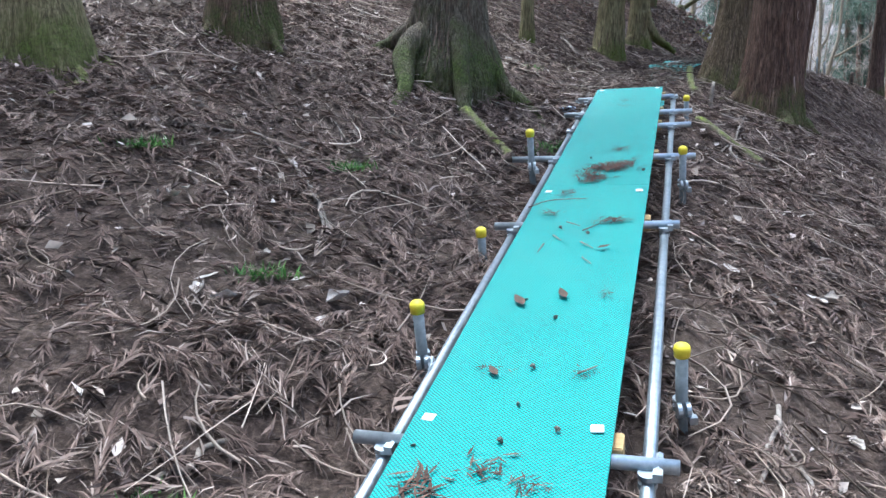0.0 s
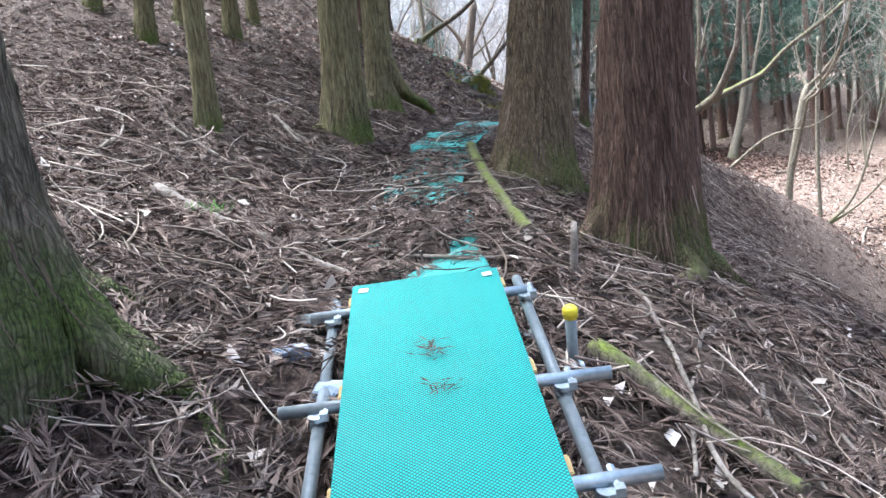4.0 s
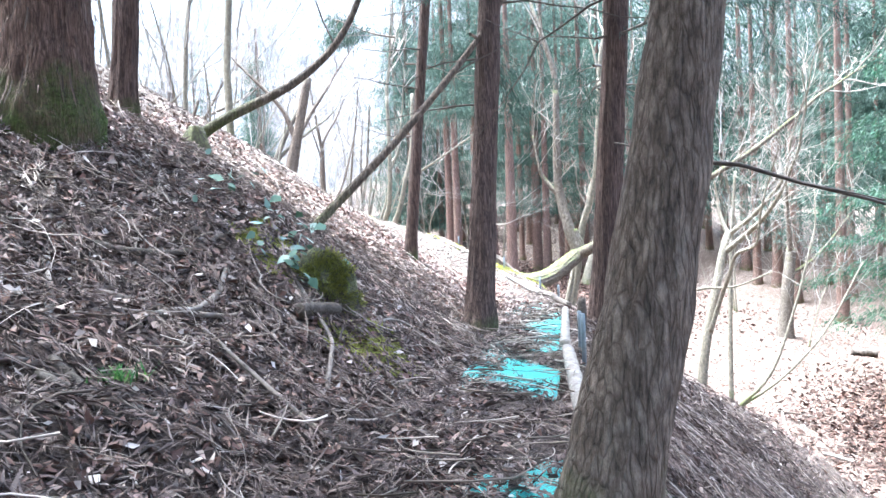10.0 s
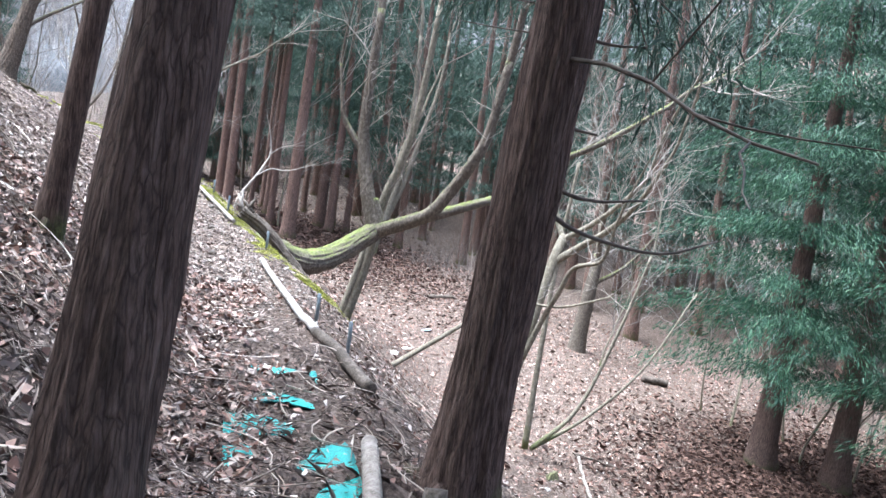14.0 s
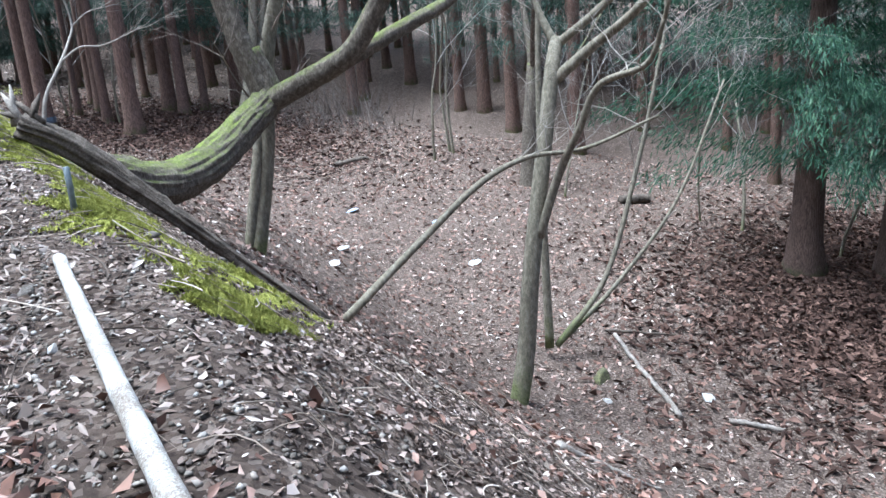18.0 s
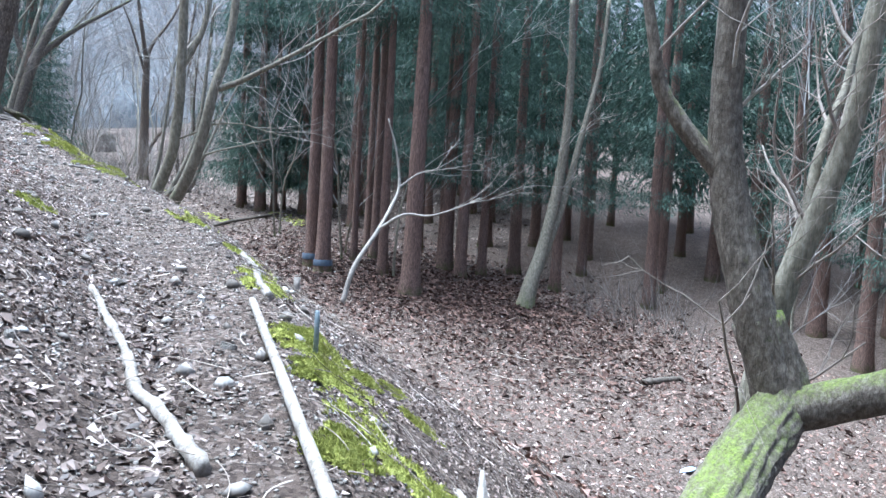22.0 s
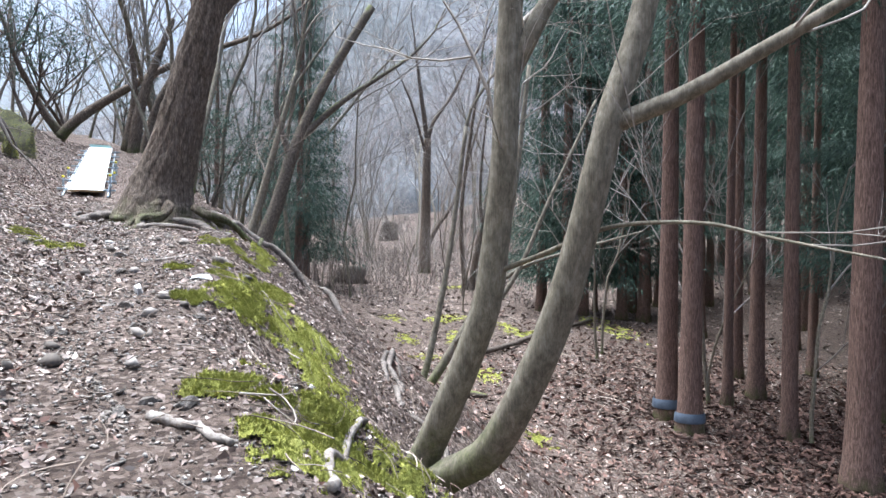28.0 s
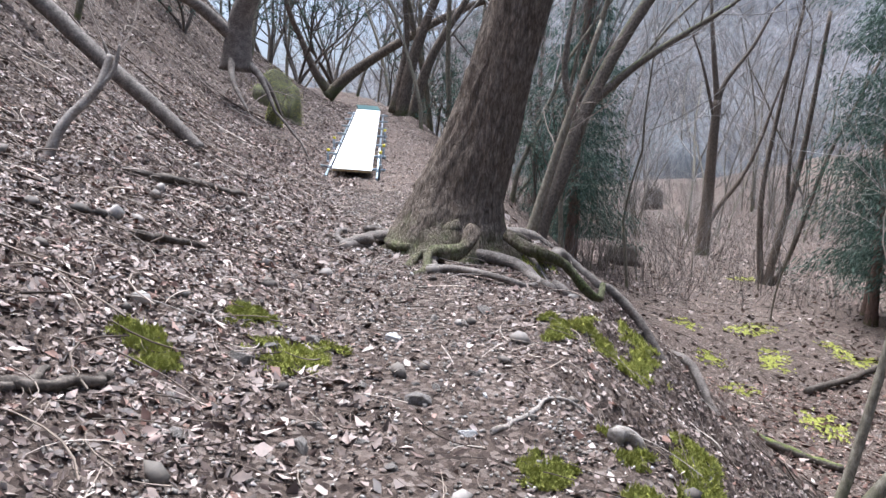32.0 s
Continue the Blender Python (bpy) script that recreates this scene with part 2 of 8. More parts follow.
M_leaf = island("dead_leaves", [(0.0, (0.045, 0.032, 0.026)), (0.35, (0.13, 0.092, 0.074)), (0.65, (0.24, 0.18, 0.152)), (0.9, (0.36, 0.29, 0.255)), (1.0, (0.58, 0.51, 0.465))], 0.6, 0.4)
M_sprig = island("dead_cedar_sprays", [(0.0, (0.05, 0.037, 0.032)), (0.35, (0.12, 0.09, 0.078)), (0.75, (0.23, 0.178, 0.156)), (1.0, (0.42, 0.35, 0.3))])
M_green = island("cedar_foliage", [(0.0, (0.025, 0.047, 0.038)), (0.5, (0.06, 0.105, 0.08)), (1.0, (0.12, 0.18, 0.135))], 0.7, 0.3, 0.25)
M_bright_green = island("fresh_cedar_foliage", [(0.0, (0.015, 0.045, 0.03)), (0.5, (0.038, 0.1, 0.062)), (1.0, (0.085, 0.17, 0.09))], 0.6, 0.3, 0.3)
M_moss = two_tone("moss", [(0.3, (0.07, 0.078, 0.02)), (0.45, (0.25, 0.26, 0.055)), (0.6, (0.39, 0.395, 0.1)), (0.75, (0.54, 0.53, 0.21))], 9.0, rough=1.0, spec=0.1, bump_d=0.03, bump_s=1.0, fine=16.0)
M_pipe = two_tone("galvanised_steel", [(0.3, (0.2, 0.25, 0.29)), (0.5, (0.38, 0.45, 0.5)), (0.75, (0.58, 0.64, 0.68))], 5.0, rough=0.34, spec=0.5, bump_d=0.001, metal=0.75)
M_post = two_tone("weathered_steel", [(0.3, (0.1, 0.12, 0.13)), (0.7, (0.26, 0.3, 0.32))], 5.0, rough=0.55, metal=0.4, bump_d=0.001)
M_cap = two_tone("yellow_plastic", [(0.3, (0.62, 0.5, 0.02)), (0.7, (0.85, 0.74, 0.06))], 8.0, rough=0.45, bump_d=0.001)
M_tag = two_tone("white_plastic", [(0.3, (0.7, 0.72, 0.72)), (0.7, (0.85, 0.86, 0.86))], 8.0, rough=0.5, bump_d=0.001)
M_timber = two_tone("sawn_timber", [(0.3, (0.3, 0.2, 0.08)), (0.7, (0.55, 0.4, 0.2))], 3.0, (1, 12, 12), bump_d=0.003)
M_pale_wood = two_tone("bleached_wood", [(0.3, (0.06, 0.048, 0.038)), (0.45, (0.16, 0.135, 0.112)), (0.58, (0.27, 0.24, 0.21)), (0.8, (0.43, 0.4, 0.365))], 9.0, (1, 1, 1), bump_d=0.006)
M_dark_wood = two_tone("rotten_wood", [(0.3, (0.02, 0.016, 0.013)), (0.5, (0.07, 0.056, 0.044)), (0.8, (0.24, 0.2, 0.165))], 9.0, (1, 1, 1), bump_d=0.012)
M_rock = two_tone("rock", [(0.3, (0.06, 0.052, 0.045)), (0.52, (0.16, 0.14, 0.122)), (0.8, (0.38, 0.355, 0.32))], 9.0, bump_d=0.02)
M_pale_rock = two_tone("pale_rock", [(0.3, (0.2, 0.19, 0.18)), (0.5, (0.42, 0.41, 0.39)), (0.75, (0.66, 0.65, 0.64))], 6.0, bump_d=0.015)
M_board = two_tone("white_board", [(0.3, (0.75, 0.76, 0.75)), (0.7, (0.85, 0.86, 0.85))], 2.0, rough=0.5, bump_d=0.001)
M_peeling = two_tone("peeling_white_bark", [(0.38, (0.1, 0.075, 0.055)), (0.47, (0.24, 0.21, 0.18)), (0.55, (0.38, 0.37, 0.35)), (0.75, (0.52, 0.515, 0.5))], 7.0, (1, 1, 1), rough=0.7, bump_d=0.006, fine=20.0)
M_tape = two_tone("blue_tape", [(0.3, (0.05, 0.065, 0.085)), (0.7, (0.14, 0.175, 0.225))], 6.0, rough=0.4)
M_blue = two_tone("blue_plastic", [(0.3, (0.2, 0.3, 0.5)), (0.7, (0.55, 0.65, 0.8))], 6.0, rough=0.4)
M_dark_twig = two_tone("dark_twig", [(0.3, (0.03, 0.024, 0.02)), (0.7, (0.13, 0.105, 0.085))], 3.0)
M_root = two_tone("root_bark", [(0.3, (0.03, 0.025, 0.021)), (0.48, (0.1, 0.083, 0.07)), (0.75, (0.3, 0.26, 0.225))], 9.0, bump_d=0.012)
M_moss_rock = two_tone("mossy_rock", [(0.3, (0.025, 0.022, 0.017)), (0.46, (0.075, 0.068, 0.048)), (0.56, (0.13, 0.13, 0.06)), (0.7, (0.2, 0.21, 0.08)), (0.8, (0.3, 0.3, 0.22))], 6.0, bump_d=0.04, fine=14.0)
# Twigs of far bare trees, paled in their colour to stand for haze.
M_haze = island("hazed_far_branches", [(0.0, (0.2, 0.185, 0.175)), (1.0, (0.5, 0.475, 0.45))])


def mat_material(name="teal_mesh_mat", gain=1.0, red=0.0):
    """Woven teal non-slip matting with fine ribs."""
    m, nt, b = material(name, 0.55, 0.4)
    tc = nt.nodes.new("ShaderNodeUVMap")
    w1 = node(nt, "ShaderNodeTexWave", Scale=1.0)
    w2 = node(nt, "ShaderNodeTexWave", Scale=1.0)
    w2.bands_direction = "Y"
    for w in (w1, w2):
        mp = nt.nodes.new("ShaderNodeMapping")
        mp.inputs["Scale"].default_value = (30, 30, 30)
        mp.inputs["Rotation"].default_value = (0, 0, radians(45))
        nt.links.new(tc.outputs[0], mp.inputs[0])
        nt.links.new(mp.outputs[0], w.inputs["Vector"])
    mul = node(nt, "ShaderNodeMath")
    mul.operation = "MULTIPLY"
    nt.links.new(w1.outputs["Fac"], mul.inputs[0])
    nt.links.new(w2.outputs["Fac"], mul.inputs[1])
    col = ramp(nt, mul.outputs[0], [(0.0, (0.0, 0.07 * gain, 0.066 * gain)), (0.28, (0.002 + red, 0.36 * gain, 0.33 * gain)), (1.0, (0.02 + red, 0.58 * gain, 0.52 * gain))])
    dirt = tex(nt, coords(nt), 3.0, 6.0, 0.7)
    col = mixc(nt, ramp(nt, dirt, [(0.5, (0, 0, 0)), (0.8, (0.3, 0.3, 0.3))]), col, (0.04, 0.22, 0.19))
    nt.links.new(col, b.inputs["Base Color"])
    bump(nt, b, mul.outputs[0], 0.6, 0.004)
    return m


M_mat = mat_material(gain=0.88)
# The same matting with strong light put into its colour, for the path.
M_path_mat = mat_material("overlit_teal_mesh_mat", 1.12, 0.07)

# ---- the lie of the land ----
TRAIL = [(-16, -5.3, -4.2), (-9, -3.2, -2.4), (-3, -1.4, -1.04), (0, -0.51, -0.24), (3, 0.38, 0.54), (6, 1.27, 1.34), (7.6, 1.75, 1.9), (10, 2.47, 2.3), (11.3, 3.0, 2.5), (12.1, 3.47, 2.76),
         (14.5, 5.15, 3.02), (16.5, 6.7, 3.07), (18, 8.05, 3.05), (20, 9.75, 3.0), (23, 11.6, 3.0), (25.5, 13.25, 3.08), (28, 14.2, 3.3), (31, 15.3, 3.52),
         (34, 16.7, 3.76), (38, 17.9, 4.1), (41, 17.9, 4.6), (44, 17.7, 5.05), (47, 17.7, 5.5), (51, 17.5, 5.95), (57.5, 16.95, 6.55), (68.6, 16.6, 8.7), (72, 16.2, 9.3), (80, 13.5, 10.8), (95, 9, 12.5)]
_t = np.array(TRAIL)
_y = np.arange(-20, 100, 0.25)


def smooth(v, n):
    k = np.hanning(n + 2)[1:-1]
    return np.convolve(np.pad(v, n // 2, mode="reflect", reflect_type="odd"), k / k.sum(), "valid")


_x, _z = smooth(np.interp(_y, _t[:, 0], _t[:, 1]), 9), smooth(np.interp(_y, _t[:, 0], _t[:, 2]), 9)
_c = np.cos(np.arctan(smooth(np.gradient(_x, 0.25), 41)))


def trail_x(y):
    return np.interp(y, _y, _x)


def lie(x, y):
    """Height of the land without its small bumps: a hillside above the trail, a bank below it, and the valley floor."""
    x, y = np.asarray(x, float), np.asarray(y, float)
    z, d = np.interp(y, _y, _z), (trail_x(y) - x) * np.interp(y, _y, _c)
    up = np.interp(y, [-10, 2, 7, 10, 15, 17.5, 20, 24, 30, 40, 48, 60], [0.30, 0.30, 0.33, 0.40, 0.44, 0.53, 0.74, 0.70, 0.58, 0.5, 0.62, 0.85])
    h = np.sqrt(np.maximum(d - 0.35, 0) ** 2 + 0.09) - 0.3
    late = np.clip((y - 35) / 6, 0, 1)
    rise = h * (1 - 0.4 * late) + late * 0.65 * (np.logaddexp(0, (h - 2.6) / 0.5) * 0.5)
    above = z + up * rise * (1 - 0.006 * np.minimum(h, 40))
    down = np.interp(y, [-10, 2, 8, 10.5, 12.5, 15.5, 18, 20, 25, 28, 34, 45, 60], [0.33, 0.36, 0.42, 0.46, 0.72, 1.02, 0.92, 0.74, 0.88, 0.92, 0.68, 0.82, 0.8])
    late = np.clip((y - 37) / 4, 0, 1)
    shoulder = 0.4 + late * (0.1 + np.clip((y - 44) / 8, 0, 1) + 0.16 * np.sin(y * 2.1) + 0.1 * np.sin(y * 5.3 + 1) + 0.06 * np.sin(y * 11.7))
    h = np.sqrt(np.maximum(-d - shoulder, 0) ** 2 + 0.0625) - 0.25
    below = z - down * h - 0.2 * np.clip((16 - y) / 6, 0, 1) * np.maximum(h - 2.1, 0) ** 2
    floor = -2.1 + 0.125 * (np.clip(y, 12, 66) - 27) + 0.06 * np.maximum(np.minimum(y, 105) - 66, 0) + 0.1 * np.maximum(y - 105, 0) + 0.12 * np.maximum(x - 40, 0) + 0.2 * np.maximum(x - 60, 0)
    both = np.logaddexp(below / 0.6, floor / 0.6) * 0.6
    w = np.clip((-d - 0.4) / 2.5, 0, 1)
    w = w * w * (3 - 2 * w)
    knoll = 0.4 * np.exp(-((x - 5.9) ** 2 + (y - 18.6) ** 2) / 1.9)
    return np.where(d > 0, above, below * (1 - w) + both * w) + knoll


def grain(x, y, size, seed):
    """Smooth value noise in -1 to 1."""
    u, v = np.asarray(x, float) / size + seed * 17.3, np.asarray(y, float) / size - seed * 9.1
    i, j = np.floor(u), np.floor(v)
    a, b = u - i, v - j
    a, b = a * a * (3 - 2 * a), b * b * (3 - 2 * b)

    def h(p, q):
        s = np.sin(p * 127.1 + q * 311.7 + seed * 74.7) * 43758.5453
        return 2 * (s - np.floor(s)) - 1

    return (h(i, j) * (1 - a) + h(i + 1, j) * a) * (1 - b) + (h(i, j + 1) * (1 - a) + h(i + 1, j + 1) * a) * b


def bumps(x, y):
    off = np.abs(trail_x(y) - x)
    calm = np.where(np.asarray(y) > 24, np.clip(off - 0.5, 0.25, 1), 1.0)
    return (0.055 * grain(x, y, 1.3, 1) + 0.04 * grain(x, y, 0.42, 2) + 0.022 * grain(x, y, 0.16, 3)) * calm + 0.12 * grain(x, y, 5, 4) * np.clip((off - 2) / 4, 0, 1)


def ground(x, y):
    return lie(x, y) + bumps(x, y)


# ---- mesh helpers ----


def mesh_from(name, verts, faces, mat, smooth_faces=True, uvs=None):
    me = bpy.data.meshes.new(name)
    verts = np.asarray(verts, np.float32)
    if isinstance(faces, np.ndarray):
        n, k = faces.shape
        me.vertices.add(len(verts))
        me.vertices.foreach_set("co", verts.ravel())
        me.loops.add(n * k)
        me.loops.foreach_set("vertex_index", faces.astype(np.int32).ravel())
        me.polygons.add(n)
        me.polygons.foreach_set("loop_start", np.arange(0, n * k, k, dtype=np.int32))
        me.update(calc_edges=True)
    else:
        me.from_pydata([tuple(v) for v in verts.tolist()], [], faces)
    if smooth_faces:
        me.polygons.foreach_set("use_smooth", np.ones(len(me.polygons), bool))
    if uvs is not None:
        lay = me.uv_layers.new(name="UVMap")
        idx = np.empty(len(me.loops), np.int32)
        me.loops.foreach_get("vertex_index", idx)
        lay.data.foreach_set("uv", np.asarray(uvs, np.float32)[idx].ravel())
    me.materials.append(mat)
    return me


def thing(name, base, label, category, group="", kind=""):
    ob = new(name)
    ob.location = base
    return tagged(ob, label, category, group, kind)


def part(name, me, parent, label=""):
    ob = new(name, me)
    ob.parent = parent
    return tagged(ob, label)


def tube_data(pts, radii, sides=8, ridge=0.0, lobes=0.0, seed=0, capped=True, furrow=0.0, grain_z=1.6):
    """Rings along a line. ridge: uneven furrows; lobes: root swellings that fade upward."""
    pts, radii = np.asarray(pts, float), np.asarray(radii, float)
    n = len(pts)
    tan = np.gradient(pts, axis=0)
    tan /= np.linalg.norm(tan, axis=1)[:, None] + 1e-9
    ref = np.array([1.0, 0, 0]) if abs(tan[0][0]) < 0.8 else np.array([0, 1.0, 0])
    ang = np.linspace(0, 2 * np.pi, sides, endpoint=False)
    out = np.zeros((n, sides, 3))
    for i in range(n):
        u = ref - tan[i] * (ref @ tan[i])
        u /= np.linalg.norm(u) + 1e-9
        w = np.cross(tan[i], u)
        ref = u
        r = np.full(sides, radii[i])
        if ridge:
            r = r * (1 + ridge * (grain(ang * 2.2 + seed, np.full(sides, i * 0.35), 0.35, seed + 1) + 0.5 * grain(ang * 5, np.full(sides, i * 0.8), 0.3, seed + 2)))
        if lobes:
            fade = max(0.0, 1 - i / (n * 0.12 + 1))
            r = r * (1 + lobes * fade * (np.cos(ang * 3 + seed) * 0.6 + np.cos(ang * 5 + seed * 2.3) * 0.5 + 0.2))
        if furrow:
            k = 17.0
            r = r + furrow * np.array([noise.noise(Vector((math.cos(a) * r[q] * k + seed, math.sin(a) * r[q] * k, pts[i][2] * grain_z))) + 0.5 * noise.noise(Vector((math.cos(a) * r[q] * k * 2.2, math.sin(a) * r[q] * k * 2.2 + seed, pts[i][2] * grain_z * 2))) for q, a in enumerate(ang)])
        out[i] = pts[i] + np.outer(np.cos(ang) * r, u) + np.outer(np.sin(ang) * r, w)
    v = out.reshape(-1, 3)
    i, j = np.meshgrid(np.arange(n - 1), np.arange(sides), indexing="ij")
    k = (j + 1) % sides
    f = np.stack([i * sides + j, i * sides + k, (i + 1) * sides + k, (i + 1) * sides + j], -1).reshape(-1, 4)
    if capped:
        v = np.vstack([v, pts[0], pts[-1]])
        a, b = len(v) - 2, len(v) - 1
        q = np.arange(sides)
        f = np.vstack([f, np.stack([np.full(sides, a), (q + 1) % sides, q, q], -1)[:, [0, 1, 2, 2]], np.stack([np.full(sides, b), (n - 1) * sides + q, (n - 1) * sides + (q + 1) % sides, (n - 1) * sides + (q + 1) % sides], -1)])
    return v, f


def clean(v, f):
    """Faces as lists, with the doubled corners of caps dropped."""
    return [tuple(dict.fromkeys(q)) for q in f.tolist()]


def tube(name, pts, radii, mat, sides=8, **kw):
    v, f = tube_data(pts, radii, sides, **kw)
    return mesh_from(name, v, clean(v, f), mat)


def joined(name, tubes, mat, sides=5):
    """Many thin tubes in one mesh."""
    vs, fs, at = [], [], 0
    for pts, radii in tubes:
        v, f = tube_data(pts, radii, sides, capped=False)
        vs.append(v), fs.append(f + at)
        at += len(v)
    return mesh_from(name, np.vstack(vs), np.vstack(fs), mat)


def curve_through(points, n):
    """A smooth line through a few places (Catmull-Rom)."""
    p = np.asarray(points, float)
    q = np.vstack([2 * p[0] - p[1], p, 2 * p[-1] - p[-2]])
    out = []
    for t in np.linspace(0, len(p) - 1.0001, n):
        i = int(t)
        u = t - i
        a, b, c, d = q[i:i + 4]
        out.append(0.5 * (2 * b + (c - a) * u + (2 * a - 5 * b + 4 * c - d) * u * u + (3 * b - a - 3 * c + d) * u ** 3))
    return np.array(out)


def branching(start, direction, length, radius, depth, rnd, spread=0.6, up=0.15, kids=4, out=None):
    """Crooked branches that divide; gives tubes of (points, radii)."""
    out = [] if out is None else out
    d = np.array(direction, float)
    d /= np.linalg.norm(d)
    n = 4 + depth
    pts = [np.array(start, float)]
    for i in range(n):
        d = d + np.array([rnd.gauss(0, 0.13), rnd.gauss(0, 0.13), rnd.gauss(0, 0.11) + up * 0.25])
        d /= np.linalg.norm(d)
        pts.append(pts[-1] + d * length / n)
    out.append((np.array(pts), np.linspace(radius, radius * 0.4, n + 1)))
    if depth > 0:
        for k in range(kids):
            i = rnd.randint(max(1, n // 3), n)
            side = np.array([rnd.gauss(0, 1), rnd.gauss(0, 1), rnd.gauss(0.15, 0.7)])
            side -= d * (side @ d)
            side /= np.linalg.norm(side) + 1e-9
            branching(pts[i], d + side * spread * rnd.uniform(0.7, 1.6), length * rnd.uniform(0.45, 0.75), radius * rnd.uniform(0.35, 0.5), depth - 1, rnd, spread, up, kids, out)
    return out


def sprays(rnd, centres, dirs, count, size, droop, wide=0.055, loose=0.88):
    """Drooping flat sprays of foliage, as many narrow leaf-shaped pieces round the centres."""
    n = len(centres) * count
    g = np.random.RandomState(rnd.randint(0, 10 ** 6))
    c = np.repeat(np.asarray(centres, float), count, axis=0) + g.normal(0, 1, (n, 3)) * np.array([1, 1, 0.64]) * size * loose
    d = np.repeat(np.asarray(dirs, float), count, axis=0) + g.normal(0, 0.55, (n, 3))
    d[:, 2] -= droop
    d /= np.linalg.norm(d, axis=1)[:, None] + 1e-9
    s = np.cross(d, g.normal(0, 1, (n, 3)))
    s /= np.linalg.norm(s, axis=1)[:, None] + 1e-9
    ln = size * g.uniform(0.6, 1.5, (n, 1))
    wd = ln * wide * g.uniform(0.65, 1.35, (n, 1))
    v = np.stack([c, c + d * ln * 0.45 + s * wd, c + d * ln, c + d * ln * 0.45 - s * wd], 1).reshape(-1, 3)
    v[2::4, 2] -= 0.15 * ln[:, 0]
    return v, np.arange(n * 4).reshape(-1, 4)

# ---- ground ----


SURFACE = {}


def surface(x, y):
    """Height of the ground's sheet itself, between its corners."""
    ys, off, zz = SURFACE["ys"], SURFACE["off"], SURFACE["z"]
    x, y = np.asarray(x, float), np.asarray(y, float)
    o = x - trail_x(y)
    i = np.clip(np.searchsorted(ys, y) - 1, 0, len(ys) - 2)
    j = np.clip(np.searchsorted(off, o) - 1, 0, len(off) - 2)
    a, b = (y - ys[i]) / (ys[i + 1] - ys[i]), (o - off[j]) / (off[j + 1] - off[j])
    return (zz[i, j] * (1 - b) + zz[i, j + 1] * b) * (1 - a) + (zz[i + 1, j] * (1 - b) + zz[i + 1, j + 1] * b) * a


def build_ground():
    ys = np.concatenate([np.arange(-160, -16, 6.0), np.arange(-16, -3, 0.5), np.arange(-3, 26, 0.1), np.arange(26, 52, 0.14), np.arange(52, 95, 0.6), np.arange(95, 400, 5.0)])
    near = np.concatenate([np.arange(0, 1.2, 0.075), np.arange(1.2, 3, 0.13), np.arange(3, 8, 0.3), np.arange(8, 30, 1.0), np.arange(30, 80, 4), np.arange(80, 400, 20)])
    off = np.concatenate([-near[:0:-1], near])
    yy, oo = np.meshgrid(ys, off, indexing="ij")
    xx = trail_x(yy) + oo
    zz = ground(xx, yy)
    n, k = yy.shape
    i, j = np.meshgrid(np.arange(n - 1), np.arange(k - 1), indexing="ij")
    f = np.stack([i * k + j, i * k + j + 1, (i + 1) * k + j + 1, (i + 1) * k + j], -1).reshape(-1, 4)
    me = mesh_from("ground", np.stack([xx, yy, zz], -1).reshape(-1, 3), f, M_ground)
    SURFACE.update(ys=ys, off=off, z=zz)
    tagged(new("ground", me), "brown forest floor of needles, twigs and leaf mould on a hillside", "ground", kind="structure")


build_ground()


# ---- trees ----
R = random.Random(7)


def cedar_trunk(name, r, lean, height, mat, sides=20, rings=26, seed=0, flare=1.0, bend=0.0, ridge=0.05, lobes=0.18, furrow=0.0):
    s = np.linspace(0, 1, rings) ** (2.6 if furrow else 1.7)
    h = s * height - 0.35
    hp = np.maximum(h, 0)
    rad = r * (1 - 0.8 * hp / height) + r * 0.42 * flare * np.exp(-hp / (1.2 * r + 0.1))
    pts = np.stack([lean[0] * h + bend * np.sin(np.minimum(hp / 4, 1.5)), lean[1] * h, h], -1)
    v, f = tube_data(pts, rad, sides, ridge=ridge, lobes=lobes, seed=seed, furrow=furrow)
    return mesh_from(name, v, clean(v, f), mat)


def crown_mesh(name, rnd, low, high, wide, whorls, count, size, mat):
    """A conifer's crown: whorls of drooping branches hung with sprays."""
    cs, ds = [], []
    for i in range(whorls):
        u = (i + rnd.random()) / whorls
        h = low + (high - low) * u
        reach = wide * (1 - u * 0.85) * rnd.uniform(0.7, 1.15)
        a0 = rnd.random() * 6.28
        for k in range(5):
            a = a0 + k * 1.257 + rnd.gauss(0, 0.25)
            m = max(3, int(reach / 0.35))
            for q in range(1, m + 1):
                e = q / m * reach
                cs.append((math.cos(a) * e, math.sin(a) * e, h + 0.25 * e - 0.16 * e * e / max(wide, 1) * 2))
                ds.append((math.cos(a), math.sin(a), -0.3))
    v, f = sprays(rnd, cs, ds, count, size, 0.55, 0.07, 1.4)
    return mesh_from(name, v, f, mat, smooth_faces=False)


CROWNS = [crown_mesh("crown", R, 8.5, 21.0, 3.8, 16, 30, 0.22, M_green) for _ in range(3)]
THIN_CROWNS = [crown_mesh("crown", random.Random(210 + k), 9.5, 21.0, 3.6, 16, 26, 0.18, M_green) for k in range(3)]
LOW_CROWNS = [crown_mesh("crown", R, 3.2, 19.0, 2.9, 17, 30, 0.15, M_green) for _ in range(3)]
COARSE = [crown_mesh("crown", R, 4.0, 19.0, 3.2, 14, 7, 0.6, M_green) for _ in range(2)]


def dead_branches(r, lean, rnd, heights, length):
    """Bare side branches of a conifer's trunk, each a part."""
    out = []
    for h in heights:
        a = rnd.random() * 6.28
        d = (math.cos(a), math.sin(a), -0.05)
        st = (lean[0] * h + d[0] * r * 0.5, lean[1] * h + d[1] * r * 0.5, h)
        out.append(branching(st, d, length * rnd.uniform(0.5, 1.1), 0.013, 1, rnd, 0.8, -0.05, 3))
    return out


